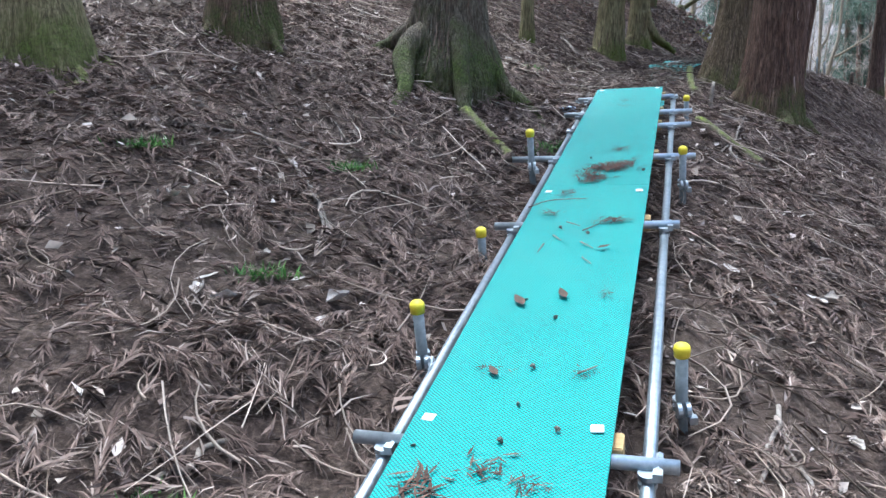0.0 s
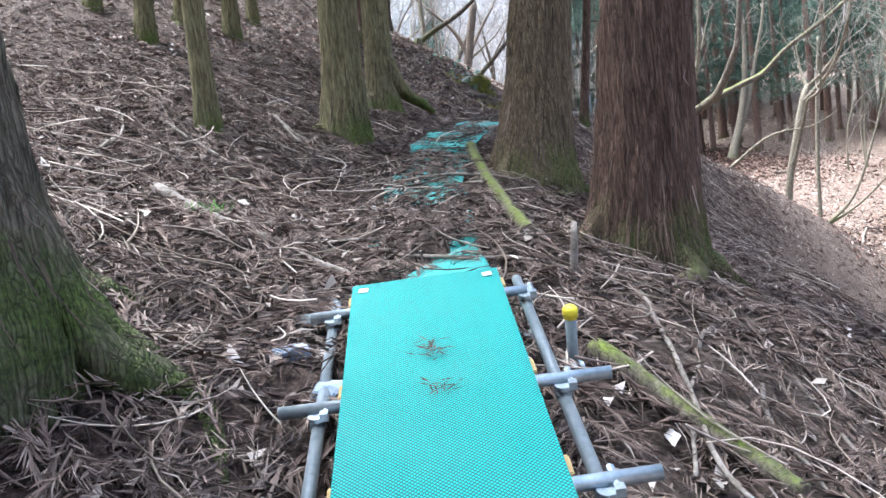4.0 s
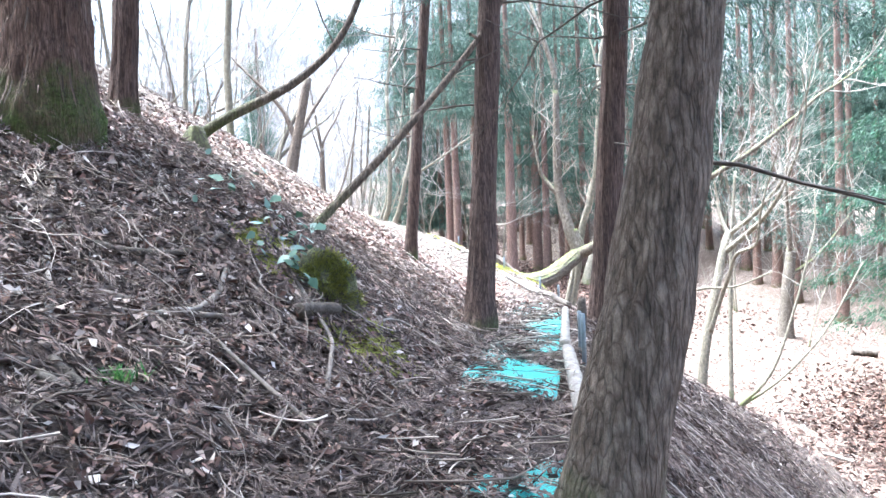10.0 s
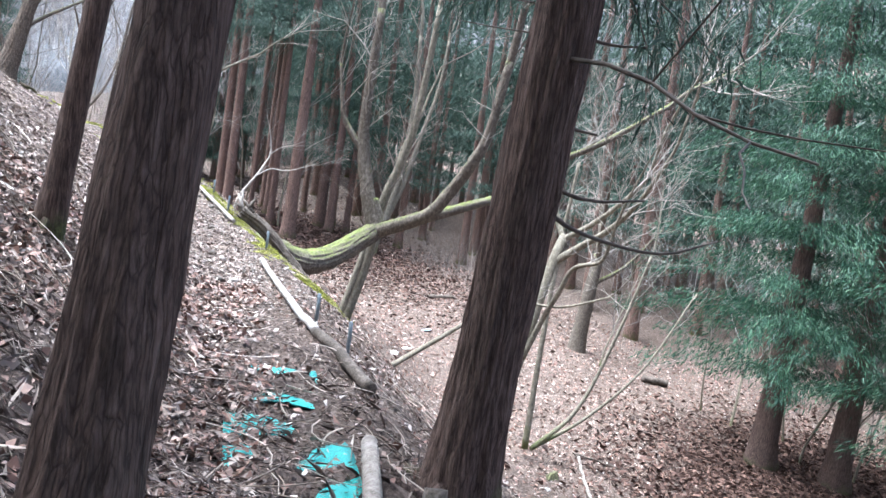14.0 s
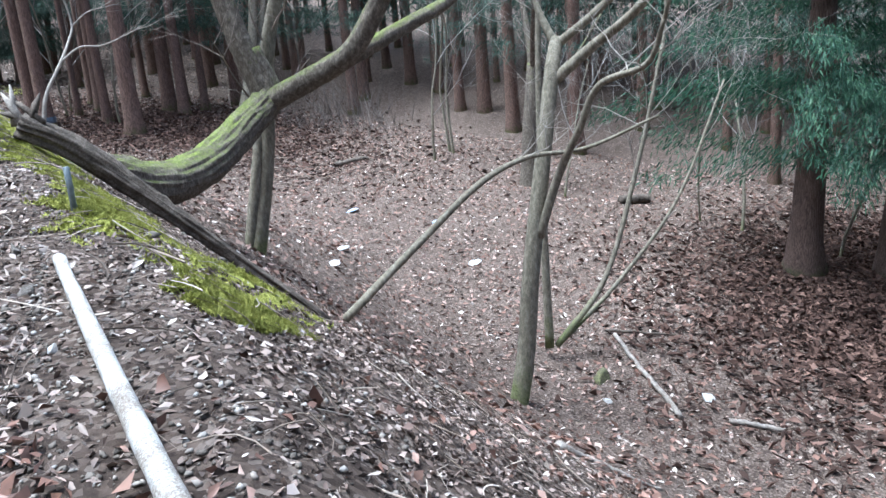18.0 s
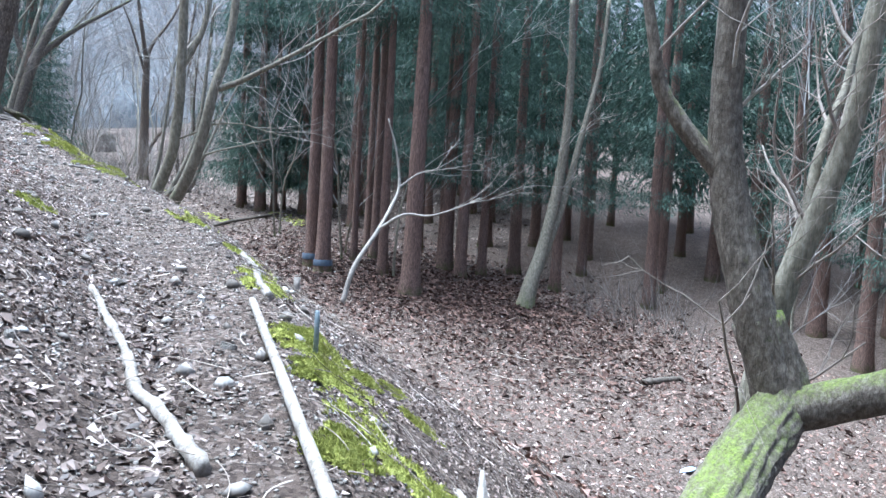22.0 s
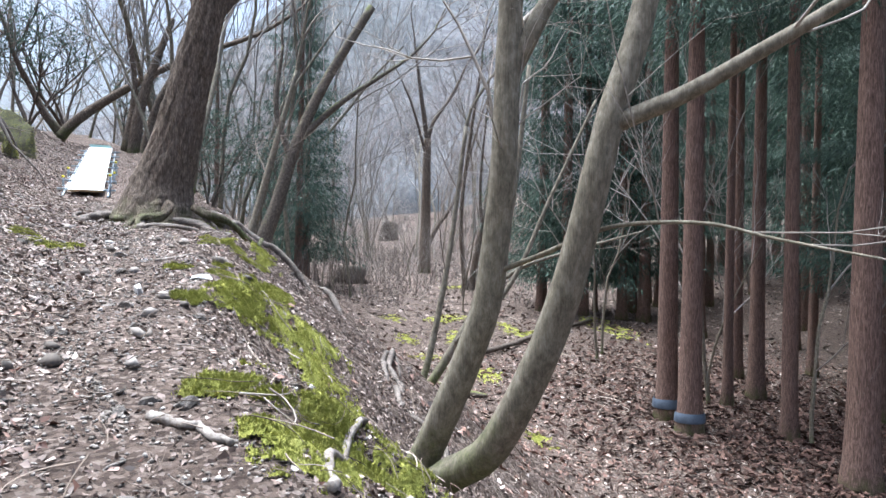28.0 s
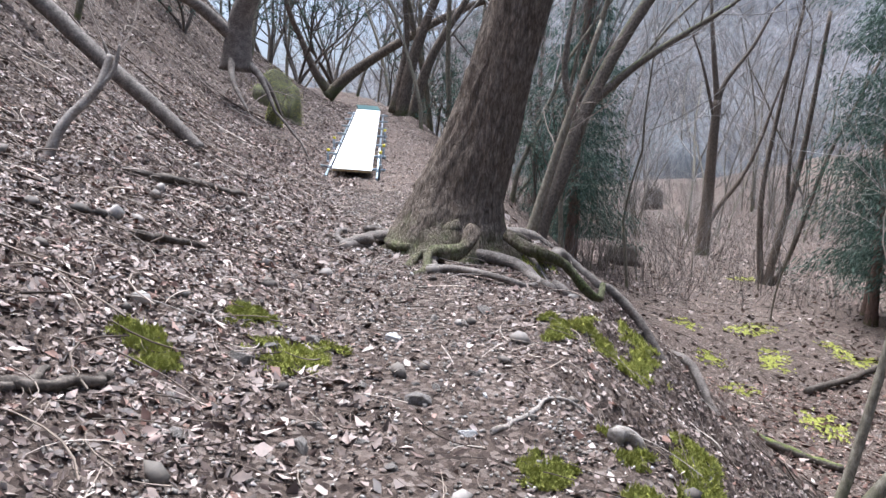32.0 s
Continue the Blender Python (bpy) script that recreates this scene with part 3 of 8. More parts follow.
def buttresses(t, x, y, z, r, count, mat, rnd, turn, reach_lo=2.2, reach_hi=3.6, rise=1.1, thick=0.36):
    """Surface roots that run out from a trunk's foot, each a part."""
    for k in range(count):
        a = turn + k * 6.283 / max(count, 1) + rnd.gauss(0, 0.3)
        reach = r * rnd.uniform(reach_lo, reach_hi)
        u = np.linspace(0, 1, 12)
        aa = a + 0.35 * np.sin(u * 3 + k) + 0.1 * np.sin(u * 11 + k * 2)
        e = r * 0.5 + (reach - r * 0.5) * u
        px, py = x + np.cos(aa) * e, y + np.sin(aa) * e
        pz = lie(px, py) - z + r * rise * (1 - u) ** 2.2 + 0.03 * np.sin(u * 9 + k) - 0.08 * u
        line = np.stack([px - x, py - y, pz], -1)
        part("root", tube("root", line, r * np.linspace(thick, 0.08, 12) * (1 + 0.15 * np.sin(u * 13 + k)), mat, 10, ridge=0.2, seed=k), t, "surface root at the trunk's foot")


def cedar(x, y, r, lean, mat, label, height=21.0, seed=1, crown=0, crowns=None, branches=(), length=1.5, sides=24, flare=1.0, bend=0.0, group="", lobes=0.3, turn=0.0, roots=4):
    z = float(lie(x, y))
    t = thing("cedar_tree", (x, y, z), label, "tree", group)
    t.rotation_euler[2] = 0
    near = 6 < y < 22 and r > 0.1 and x > -0.5
    part("trunk", cedar_trunk("trunk", r, lean, height, mat, 110 if near else sides, 70 if near else 30, seed, flare, bend, lobes=lobes, furrow=0.02 if near else 0.0), t)
    me = (crowns or CROWNS)[crown % 3]
    c = part("crown", me, t, "drooping green needle sprays")
    c.location = (lean[0] * 12, lean[1] * 12, 0)
    c.rotation_euler[2] = seed * 1.7
    rnd = random.Random(seed * 13 + 5)
    big = flare >= 1.3
    buttresses(t, x, y, z, r, roots + big, mat, rnd, -0.75 if big else seed * 1.9, 2.6 if big else 2.2, 4.4 if big else 3.6, 2.0 if big else 1.1, 0.5 if big else 0.36)
    for tubes in dead_branches(r, lean, rnd, branches, length):
        part("branch", joined("branch", tubes, M_dark_twig, 5), t, "bare dead side branch")
    return t


NEAR_CEDARS = [
    # x, y, radius, lean, bark, flare, label, heights of bare branches
    (-0.06, 7.4, 0.32, (0.03, 0.0), M_ragged, 1.5, "old cedar with flaring mossy roots on the slope", ()),
    (-3.0, 5.4, 0.24, (-0.05, 0), M_cedar_green, 1.2, "mossy cedar trunk on the slope above the boardwalk", ()),
    (-1.95, 7.1, 0.25, (0.0, 0), M_cedar, 1.2, "brown cedar trunk on the slope above the boardwalk", ()),
    (3.6, 8.85, 0.3, (0.1, -0.06), M_cedar, 1.0, "thick red-brown cedar with stringy bark beside the path", (2.6, 3.0, 3.5, 4.2)),
    (3.88, 11.0, 0.29, (0.2, 0.04), M_cedar_algae, 1.28, "thick cedar with green algae on its furrowed bark", ()),
    (2.5, 12.36, 0.2, (0.074, -0.02), M_cedar_green, 1.0, "greenish cedar trunk with moss at its foot", ()),
    (3.45, 14.36, 0.172, (0.067, 0.05), M_cedar_green, 1.3, "greenish cedar with mossy buttress roots", (2.6,)),
    (1.14, 11.58, 0.095, (0.03, 0), M_cedar_green, 1.0, "slim cedar with a bright mossy foot", ()),
    (0.72, 15.6, 0.12, (0.1, 0.0), M_cedar_green, 1.0, "slim greenish cedar on the slope", ()),
    (1.3, 17.0, 0.135, (0.06, 0.0), M_cedar_green, 1.3, "brown cedar on the slope", ()),
    (1.98, 17.15, 0.12, (0.06, 0.0), M_cedar_green, 1.2, "slim brown cedar on the slope", ()),
    (2.45, 18.2, 0.09, (0.04, -0.016), M_cedar_green, 1.0, "slim brown cedar high on the slope", ()),
    (3.4, 23.2, 0.07, (0.08, -0.02), M_cedar, 1.0, "thin cedar high on the slope", ()),
    (3.2, 16.0, 0.12, (0.13, -0.06), M_cedar_red, 1.2, "dark red cedar trunk on the slope", (2.2, 3.4)),
    (4.1, 19.4, 0.09, (0.08, -0.02), M_cedar_red, 1.0, "thin red-brown cedar on the slope", (2.4,)),
    (4.6, 19.2, 0.31, (0.08, -0.01), M_cedar, 1.2, "old cedar with a lumpy foot high on the slope", (2.5, 3.5)),
    (5.5, 21.0, 0.12, (0.08, -0.01), M_cedar_red, 1.0, "slim cedar behind an old one", (2.0, 2.6, 3.3)),
    (0.1, 16.6, 0.11, (0.04, -0.018), M_cedar_green, 1.0, "slim greenish cedar high on the slope", ()),
    (6.98, 15.62, 0.066, (0.15, -0.015), M_cedar, 1.0, "slim brown cedar below the path", (1.6, 2.0, 2.6, 3.2)),
    (10.86, 20.14, 0.165, (0.03, -0.08), M_cedar_red, 1.2, "dark red-brown cedar leaning over the lower edge of the path", (2.3, 2.7, 3.1, 3.6, 4.2)),
    (8.66, 19.62, 0.14, (0.13, 0.06), M_cedar_red, 1.2, "dark red-brown cedar on the upper side of the path", (2.4, 2.9, 3.5, 4.1)),
    (10.02, 23.5, 0.09, (0.104, -0.027), M_cedar_red, 1.0, "thin dark cedar with a curved foot on the bank", (1.9, 2.6, 3.2)),
]
for n, (x, y, r, lean, bark_m, flare, label, brs) in enumerate(NEAR_CEDARS):
    cedar(x, y, r, lean, bark_m, label, seed=n + 1, crown=n, branches=brs, flare=flare, length=1.6, crowns=CROWNS)

def bark_strips(tree, r, lean, count, top, seed, mat, flare):
    """Loose strips of bark that peel from a trunk's foot, pointing down."""
    g = np.random.RandomState(seed)
    a, h = g.uniform(0, 6.283, count), top * g.uniform(0.0, 1.0, count) ** 1.6
    ln, w = g.uniform(0.06, 0.26, count), g.uniform(0.002, 0.007, count)
    out = []
    for q, (u, lift) in enumerate(((0.0, 1.02), (0.45, 1.035), (1.0, 1.13))):
        z = h + ln * (1 - u)
        rad = (r * (1 - 0.8 * z / 21) + r * 0.42 * flare * np.exp(-z / (1.2 * r + 0.1))) * (lift + 0.1) + g.normal(0, 0.006, count)
        for side in (-1, 1):
            aa = a + side * w * (1.0, 0.9, 0.35)[q] / rad
            out.append(np.stack([lean[0] * z + np.cos(aa) * rad, lean[1] * z + np.sin(aa) * rad, z], -1))
    v = np.stack(out, 1).reshape(-1, 3)
    k = np.arange(count)[:, None] * 6
    f = np.concatenate([k + [0, 1, 3, 2], k + [2, 3, 5, 4]], 0)
    tagged(part("peeling_bark", mesh_from("peeling_bark", v, f, mat, False), tree, "ragged peeling strips of bark"), kind="stuff")


M_strip = island("peeling_bark", [(0.0, (0.03, 0.02, 0.015)), (0.6, (0.1, 0.068, 0.05)), (0.9, (0.17, 0.125, 0.098)), (1.0, (0.33, 0.27, 0.23))])
for place, count, top in (((3.6, 8.85), 260, 1.3), ((3.88, 11.0), 260, 1.5), ((-0.06, 7.4), 200, 0.9), ((2.5, 12.36), 60, 0.7), ((3.45, 14.36), 60, 0.5), ((-1.95, 7.1), 120, 1.0), ((4.6, 19.2), 120, 1.2)):
    q = next(q for q in NEAR_CEDARS if q[:2] == place)
    o = next(o for o in scene.objects if o.name.startswith("cedar_tree") and abs(o.location.x - q[0]) + abs(o.location.y - q[1]) < 0.01)
    bark_strips(o, q[2], q[3], count, top, int(q[0] * 100) % 97 + 3, M_strip, q[5])

# The buttress root of the greenish cedar.
o = next(o for o in scene.objects if o.name.startswith("cedar_tree") and abs(o.location.x - 3.45) + abs(o.location.y - 14.36) < 0.01)
zr = curve_through([np.array(p) - np.array(o.location) for p in ((3.55, 14.33, 4.0), (3.64, 14.3, 3.72), (3.8, 14.3, 3.5), (3.98, 14.3, 3.37), (4.12, 14.32, 3.25))], 26)
part("root", tube("root", zr, np.linspace(0.125, 0.03, 26), M_cedar_green, 24, ridge=0.2, seed=8), o, "mossy buttress root")

# A mossy root that runs down from the old cedar to the log beside the deck.
Z0 = next(o for o in scene.objects if o.name.startswith("cedar_tree") and abs(o.location.x + 0.06) < 0.01 and abs(o.location.y - 7.4) < 0.01)
zr = curve_through([np.array(p) - np.array(Z0.location) for p in ((0.0, 7.25, 2.95), (0.03, 7.0, 2.5), (0.05, 6.82, 2.1), (0.07, 6.68, 1.77), (0.08, 6.58, 1.6))], 24)
part("root", tube("root", zr, np.linspace(0.1, 0.055, 24), M_ragged, 14, ridge=0.2, seed=3), Z0, "mossy root running down to the ground")
zr = curve_through([np.array(p) - np.array(Z0.location) for p in ((0.12, 7.5, 2.85), (0.3, 7.55, 2.4), (0.44, 7.5, 2.12), (0.6, 7.44, 1.96), (0.72, 7.4, 1.85))], 24)
part("root", tube("root", zr, np.linspace(0.11, 0.045, 24), M_ragged, 14, ridge=0.2, seed=4), Z0, "mossy root running down to the ground")

# The wood goes on behind the start and higher up the slope: mostly unseen cedars, added also for shade.
for n in range(34):
    x, y = (R.uniform(-22, 14), R.uniform(-26, -4)) if n < 20 else (R.uniform(-20, -6), R.uniform(-3, 16))
    cedar(x, y, R.uniform(0.15, 0.3), (R.gauss(0, 0.02), 0), M_cedar, "brown cedar trunk deeper in the wood", seed=60 + n, crown=n, sides=14, roots=0, group="cedars of the wood")

# The leaning furrowed trunk beside the mats.
K = thing("leaning_tree", (5.76, 14.6, float(lie(5.76, 14.6))), "leaning broadleaf tree with deeply furrowed grey bark beside the mats", "tree")
kp = curve_through([(-0.05, 0.02, -0.3), (0.02, 0, 0.25), (0.2, -0.06, 1.0), (0.36, -0.12, 2.0), (0.42, -0.14, 3.0), (0.6, -0.2, 5.0), (0.9, -0.2, 9.0)], 90)
part("trunk", tube("trunk", kp, np.concatenate([np.linspace(0.24, 0.16, 18), np.linspace(0.155, 0.05, 72)]), M_rough_grey, 90, ridge=0.03, lobes=0.15, seed=4, furrow=0.011, grain_z=5.0), K)
for b in range(3):
    part("limb", joined("limb", branching(kp[54 + b * 9], (0.6 - b * 0.5, 0.4, 0.5), 2.5, 0.045, 2, R, 0.7, 0.1, 3), M_twig), K)

# Cedar plantation beyond the clearing: one trunk and crown shape in a few sizes.
FAR_TRUNKS = [cedar_trunk("trunk", 0.3, (0.004 * k, -0.003 * k), 22, M_plantation, 12, 14, k + 40, 0.8, ridge=0.03, lobes=0.1) for k in range(4)]


def far_cedar(x, y, r, k, crown, label, base=0.0):
    t = thing("plantation_cedar", (x, y, float(lie(x, y)) - base), label, "tree", "cedars of the plantation")
    tr = part("trunk", FAR_TRUNKS[k % 4], t)
    tr.scale = (r / 0.3, r / 0.3, 1)
    c = part("crown", crown, t, "dark green needle sprays")
    c.rotation_euler[2] = k * 2.1
    return t


MARKED = [(30.57, 55.28, 0.27), (30.42, 54.2, 0.28), (31.75, 50.5, 0.34), (35.81, 52.34, 0.24), (32.43, 53.11, 0.2), (35.2, 58.05, 0.2), (37.4, 52.77, 0.19), (39.1, 50.1, 0.22), (40.7, 46.6, 0.25), (42.7, 42.1, 0.24),
          (43.0, 41.0, 0.3), (36.35, 53.93, 0.3), (39.5, 52.9, 0.26), (34.34, 56.26, 0.23), (32.9, 55.77, 0.14), (34.57, 67.57, 0.13), (35.51, 67.31, 0.13), (36.78, 68.57, 0.1), (37.43, 65.95, 0.24), (40.4, 66.4, 0.24),
          (42.2, 62.3, 0.27), (41.7, 57.1, 0.32), (37.81, 54.64, 0.2), (36.8, 54.8, 0.15), (40.9, 54.36, 0.22)]
for n, (x, y, r) in enumerate(MARKED):
    far_cedar(x, y, r, n, (THIN_CROWNS if x < 36 else LOW_CROWNS)[n % 3], "tall straight red-brown plantation cedar at the edge of the clearing")
taken = [(x, y) for x, y, _ in MARKED]
rows = 0
for i in range(4000):
    x, y = R.uniform(34, 72), R.uniform(-14, 84)
    edge = np.interp(y, [-14, 5, 18, 28, 36, 44, 48, 60, 66, 84], [27, 31, 36, 39, 39.5, 42, 38, 36, 38, 46])
    if x < edge or x > edge + 19 or any((x - a) ** 2 + (y - b) ** 2 < (5.0 if x < edge + 10 else 9.0) for a, b in taken):
        continue
    taken.append((x, y))
    rows += 1
    far_cedar(x, y, R.uniform(0.15, 0.3), rows, LOW_CROWNS[rows % 3] if x < edge + 7 else COARSE[rows % 2], "tall dark plantation cedar in the wood beyond the clearing")
    if rows >= 135:
        break

# The two conifers with low green boughs at the clearing's edge.
BOUGHS = [crown_mesh("boughs", random.Random(31 + k), 2.7, 17.0, 5.0, 18, 70, 0.15, M_bright_green) for k in range(2)]
# The last two are added, trunks out of view, to shade the ground.
for k, (x, y, r) in enumerate(((31.3, 25.8, 0.36), (32.2, 24.0, 0.34), (29.8, 19.2, 0.3), (34.2, 20.5, 0.3))):
    t = thing("low_cedar", (x, y, float(lie(x, y))), "bushy cedar with low bright green boughs at the clearing's edge", "tree", "bushy cedars")
    part("trunk", cedar_trunk("trunk", r, (0.03, -0.03), 18, M_cedar_red, 18, 22, 60 + k), t)
    c = part("crown", BOUGHS[k % 2], t, "bright green drooping boughs")
    c.rotation_euler[2] = 1.9 * (k // 2)


# ---- bare broadleaf trees ----


def bare_tree_mesh(rnd, height, r, mat_depth=3):
    tubes = branching((0, 0, -0.3), (rnd.gauss(0, 0.12), rnd.gauss(0, 0.12), 1), height, r, mat_depth, rnd, 0.55, 0.25, 5)
    return tubes[:1], tubes[1:]


BARE = []
for k in range(5):
    a, b = bare_tree_mesh(random.Random(90 + k), 8.5 + k, 0.08, 3)
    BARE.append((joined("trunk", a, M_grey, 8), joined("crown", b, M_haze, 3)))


def bare_tree(x, y, scale, k, label, group="bare trees of the valley"):
    t = thing("bare_tree", (x, y, float(lie(x, y))), label, "tree", group)
    for name, me in zip(("trunk", "crown"), BARE[k % 5]):
        p = part(name, me, t)
        p.scale = (scale, scale, scale)
        p.rotation_euler[2] = k * 1.3
    return t


for n, (x, y, s) in enumerate(((19.5, 68, 1.1), (21.2, 72, 1.3), (23, 79, 1.3), (19, 76, 1.4), (26.5, 95, 1.2))):
    bare_tree(x, y, s, n, "bare grey broadleaf tree on the valley floor")
for n in range(110):
    y = R.uniform(66, 175)
    x = R.uniform(4, 60) if y > 96 else (R.uniform(17, 25) if n % 2 else R.uniform(2, 13))
    bare_tree(x, y, R.uniform(0.8, 1.6), n, "bare grey tree in the far wood")
for n in range(26):
    bare_tree(R.uniform(22, 37), R.uniform(-6, 19), R.uniform(0.5, 1.0), n, "bare pale tree at the clearing's edge")
for n in range(16):
    bare_tree(R.uniform(-4, 9.5), R.uniform(26, 46), R.uniform(0.6, 1.1), n + 2, "bare tree on the hillside")


def custom_tree(name, label, base, stems, mat, twig_mat, twigs, seed, sides=16, ridge=0.03, spread=0.7, flare=0.0, furrow=0.0, lobes=0.1):
    """stems: lists of places with a start and an end radius; the first is the trunk. twigs: how many branches each stem bears."""
    rnd = random.Random(seed)
    base = np.array(base, float)
    t = thing(name, tuple(base), label, "tree")
    for n, (places, r0, r1) in enumerate(stems):
        line = curve_through([np.array(p, float) - base for p in places], 10 + 5 * len(places))
        part("trunk" if n == 0 else "limb", tube("trunk" if n == 0 else "limb", line, np.linspace(r0, r1, len(line)) + (r0 * flare * np.exp(-np.arange(len(line)) / 9.0) if n == 0 else 0), mat, 90 if furrow and n == 0 else sides, ridge=ridge, seed=seed + n, lobes=lobes if n == 0 else 0, furrow=furrow if n == 0 else 0.0, grain_z=3.0), t)
        for k in range(0 if n == 0 and len(stems) > 2 else twigs + 1):
            i = rnd.randint(len(line) // 2, len(line) - 1)
            side = np.array([rnd.gauss(0, 1), rnd.gauss(0, 1), rnd.gauss(0.4, 0.5)])
            d = (line[i] - line[i - 1]) / (np.linalg.norm(line[i] - line[i - 1]) + 1e-6)
            rr = r0 + (r1 - r0) * i / len(line)
            twigs_of = branching(line[i], d + side * spread, rnd.uniform(0.8, 2.0), min(0.02, max(0.006, rr * 0.25)), 2, rnd, 1.0, 0.1, 4)
            br = part("branch", joined("branch", twigs_of[:1], twig_mat, 6), t)
            tagged(part("twig_spray", joined("twig_spray", twigs_of[1:], twig_mat, 4), br), kind="stuff")
        if r1 > 0.028 and n > (0 if len(stems) > 2 else -1):
            d = line[-1] - line[-2]
            top = branching(line[-1], d + np.array([0, 0, 0.02]), 1.2 + 30 * r1, r1, 3, rnd, 0.6, 0.12, 4)
            c = part("limb_end", joined("limb_end", top[:1], mat, 8), t)
            tagged(part("twig_spray", joined("twig_spray", top[1:], twig_mat, 4), c), kind="stuff")
    return t


# Mossy tree that grows out of the bank, first level, then upright.
custom_tree("mossy_tree", "bent tree growing out of the bank, green moss on its trunk", (17.3, 30.2, 2.3),
            [([(16.5, 30.65, 2.75), (17.0, 30.74, 2.72), (17.77, 30.77, 2.5), (18.7, 30.98, 2.6), (19.51, 31.14, 2.93), (20.09, 31.19, 3.29), (20.0, 31.4, 3.9)], 0.3, 0.19),
             ([(20.09, 31.19, 3.2), (19.95, 31.4, 3.94), (19.86, 31.65, 4.89), (19.81, 31.71, 5.88), (19.85, 31.66, 8.2)], 0.19, 0.09),
             ([(19.82, 31.7, 5.0), (19.57, 32.1, 5.6), (19.48, 32.18, 6.02), (19.44, 32.36, 6.9)], 0.08, 0.03),
             ([(20.0, 31.25, 3.15), (20.26, 30.52, 3.47), (20.44, 29.88, 3.8), (20.6, 29.39, 4.46), (20.68, 29.01, 5.07), (20.78, 28.79, 5.67), (20.87, 28.56, 7.2)], 0.17, 0.09),
             ([(20.37, 30.05, 3.65), (21.51, 29.59, 4.11), (22.27, 29.37, 4.41), (23.0, 28.87, 5.18), (23.99, 27.93, 6.0), (24.97, 27.01, 7.0)], 0.12, 0.05)],
            M_mossy, M_pale_twig, 3, 3, 28, 0.1, furrow=0.02)
custom_tree("mossy_clearing_tree", "thick-footed mossy tree with pale branches on the clearing", (34.45, 34.47, -1.2),
            [([(34.4, 34.5, -1.6), (34.45, 34.47, -0.6), (34.6, 34.4, 1.2), (34.9, 34.4, 2.6)], 0.3, 0.2), ([(34.85, 34.4, 2.4), (34.2, 34.0, 3.8), (33.3, 33.4, 5.2)], 0.12, 0.04), ([(34.85, 34.4, 2.4), (35.4, 34.9, 4.2), (35.6, 35.4, 6.0)], 0.14, 0.05),
             ([(34.6, 34.4, 1.4), (35.6, 33.6, 2.3), (36.6, 32.8, 3.9)], 0.09, 0.03)], M_mossy, M_pale_twig, 4, 71, 14, flare=0.5)
# Slim grey stems behind it.
custom_tree("twin_stem_tree", "slim grey twin-stemmed tree on the slope below the path", (19.8, 31.8, 0.9),
            [([(19.85, 31.78, 0.5), (20.3, 31.61, 2.36), (20.52, 31.5, 3.9), (20.71, 31.27, 4.88), (20.84, 31.09, 5.91), (20.96, 30.92, 8.5)], 0.13, 0.07),
             ([(19.78, 31.85, 0.6), (20.1, 31.68, 2.12), (20.41, 31.63, 3.3), (20.72, 31.41, 4.76)], 0.09, 0.05)], M_grey, M_twig, 3, 8)
# Single forked tree on the clearing.
custom_tree("forked_tree", "slim grey-green tree with pale forking branches on the clearing", (21.8, 28.2, -1.4),
            [([(21.55, 28.3, -1.9), (21.78, 28.2, -0.9), (21.95, 28.12, 0.4), (22.32, 28.03, 1.94), (22.74, 28.01, 3.23), (23.04, 28.05, 3.69)], 0.15, 0.1),
             ([(23.0, 28.05, 3.6), (23.06, 28.33, 4.11), (23.12, 28.48, 4.6), (23.1, 28.56, 5.2)], 0.07, 0.02),
             ([(23.0, 28.05, 3.6), (23.18, 27.42, 4.07), (23.28, 26.83, 4.63), (23.24, 26.31, 5.21), (23.06, 25.94, 6.2)], 0.07, 0.03),
             ([(22.74, 28.0, 3.1), (22.88, 27.42, 3.56), (22.79, 26.75, 4.0), (22.65, 26.06, 4.68), (22.47, 25.43, 5.6)], 0.09, 0.035),
             ([(22.05, 28.0, 0.9), (22.14, 27.7, 1.8), (22.04, 27.3, 2.5), (21.95, 26.95, 3.1), (21.84, 26.26, 3.36), (21.66, 25.97, 3.9)], 0.07, 0.03)], M_grey, M_pale_twig, 4, 12)
# Shrubby stems beside it.
custom_tree("shrubby_tree", "many-stemmed bare shrub on the clearing", (23.9, 28.8, -1.5),
            [([(23.8, 28.8, -1.7), (24.0, 28.9, 0.8), (24.3, 29.0, 3.2), (24.6, 29.0, 5.5)], 0.08, 0.04),
             ([(23.9, 28.7, -1.7), (24.8, 28.1, -0.6), (25.5, 27.7, 1.4), (26.0, 27.4, 3.4)], 0.06, 0.03),
             ([(23.9, 28.7, -1.7), (25.2, 28.0, -0.8), (26.2, 27.2, 0.6), (27.4, 26.7, 2.6)], 0.05, 0.02),
             ([(19.2, 29.5, 0.4), (20.26, 28.95, 1.2), (21.05, 28.37, 1.9), (21.71, 27.96, 2.15), (22.29, 27.3, 2.2), (22.63, 26.37, 2.6)], 0.06, 0.02)], M_grey, M_pale_twig, 3, 17)
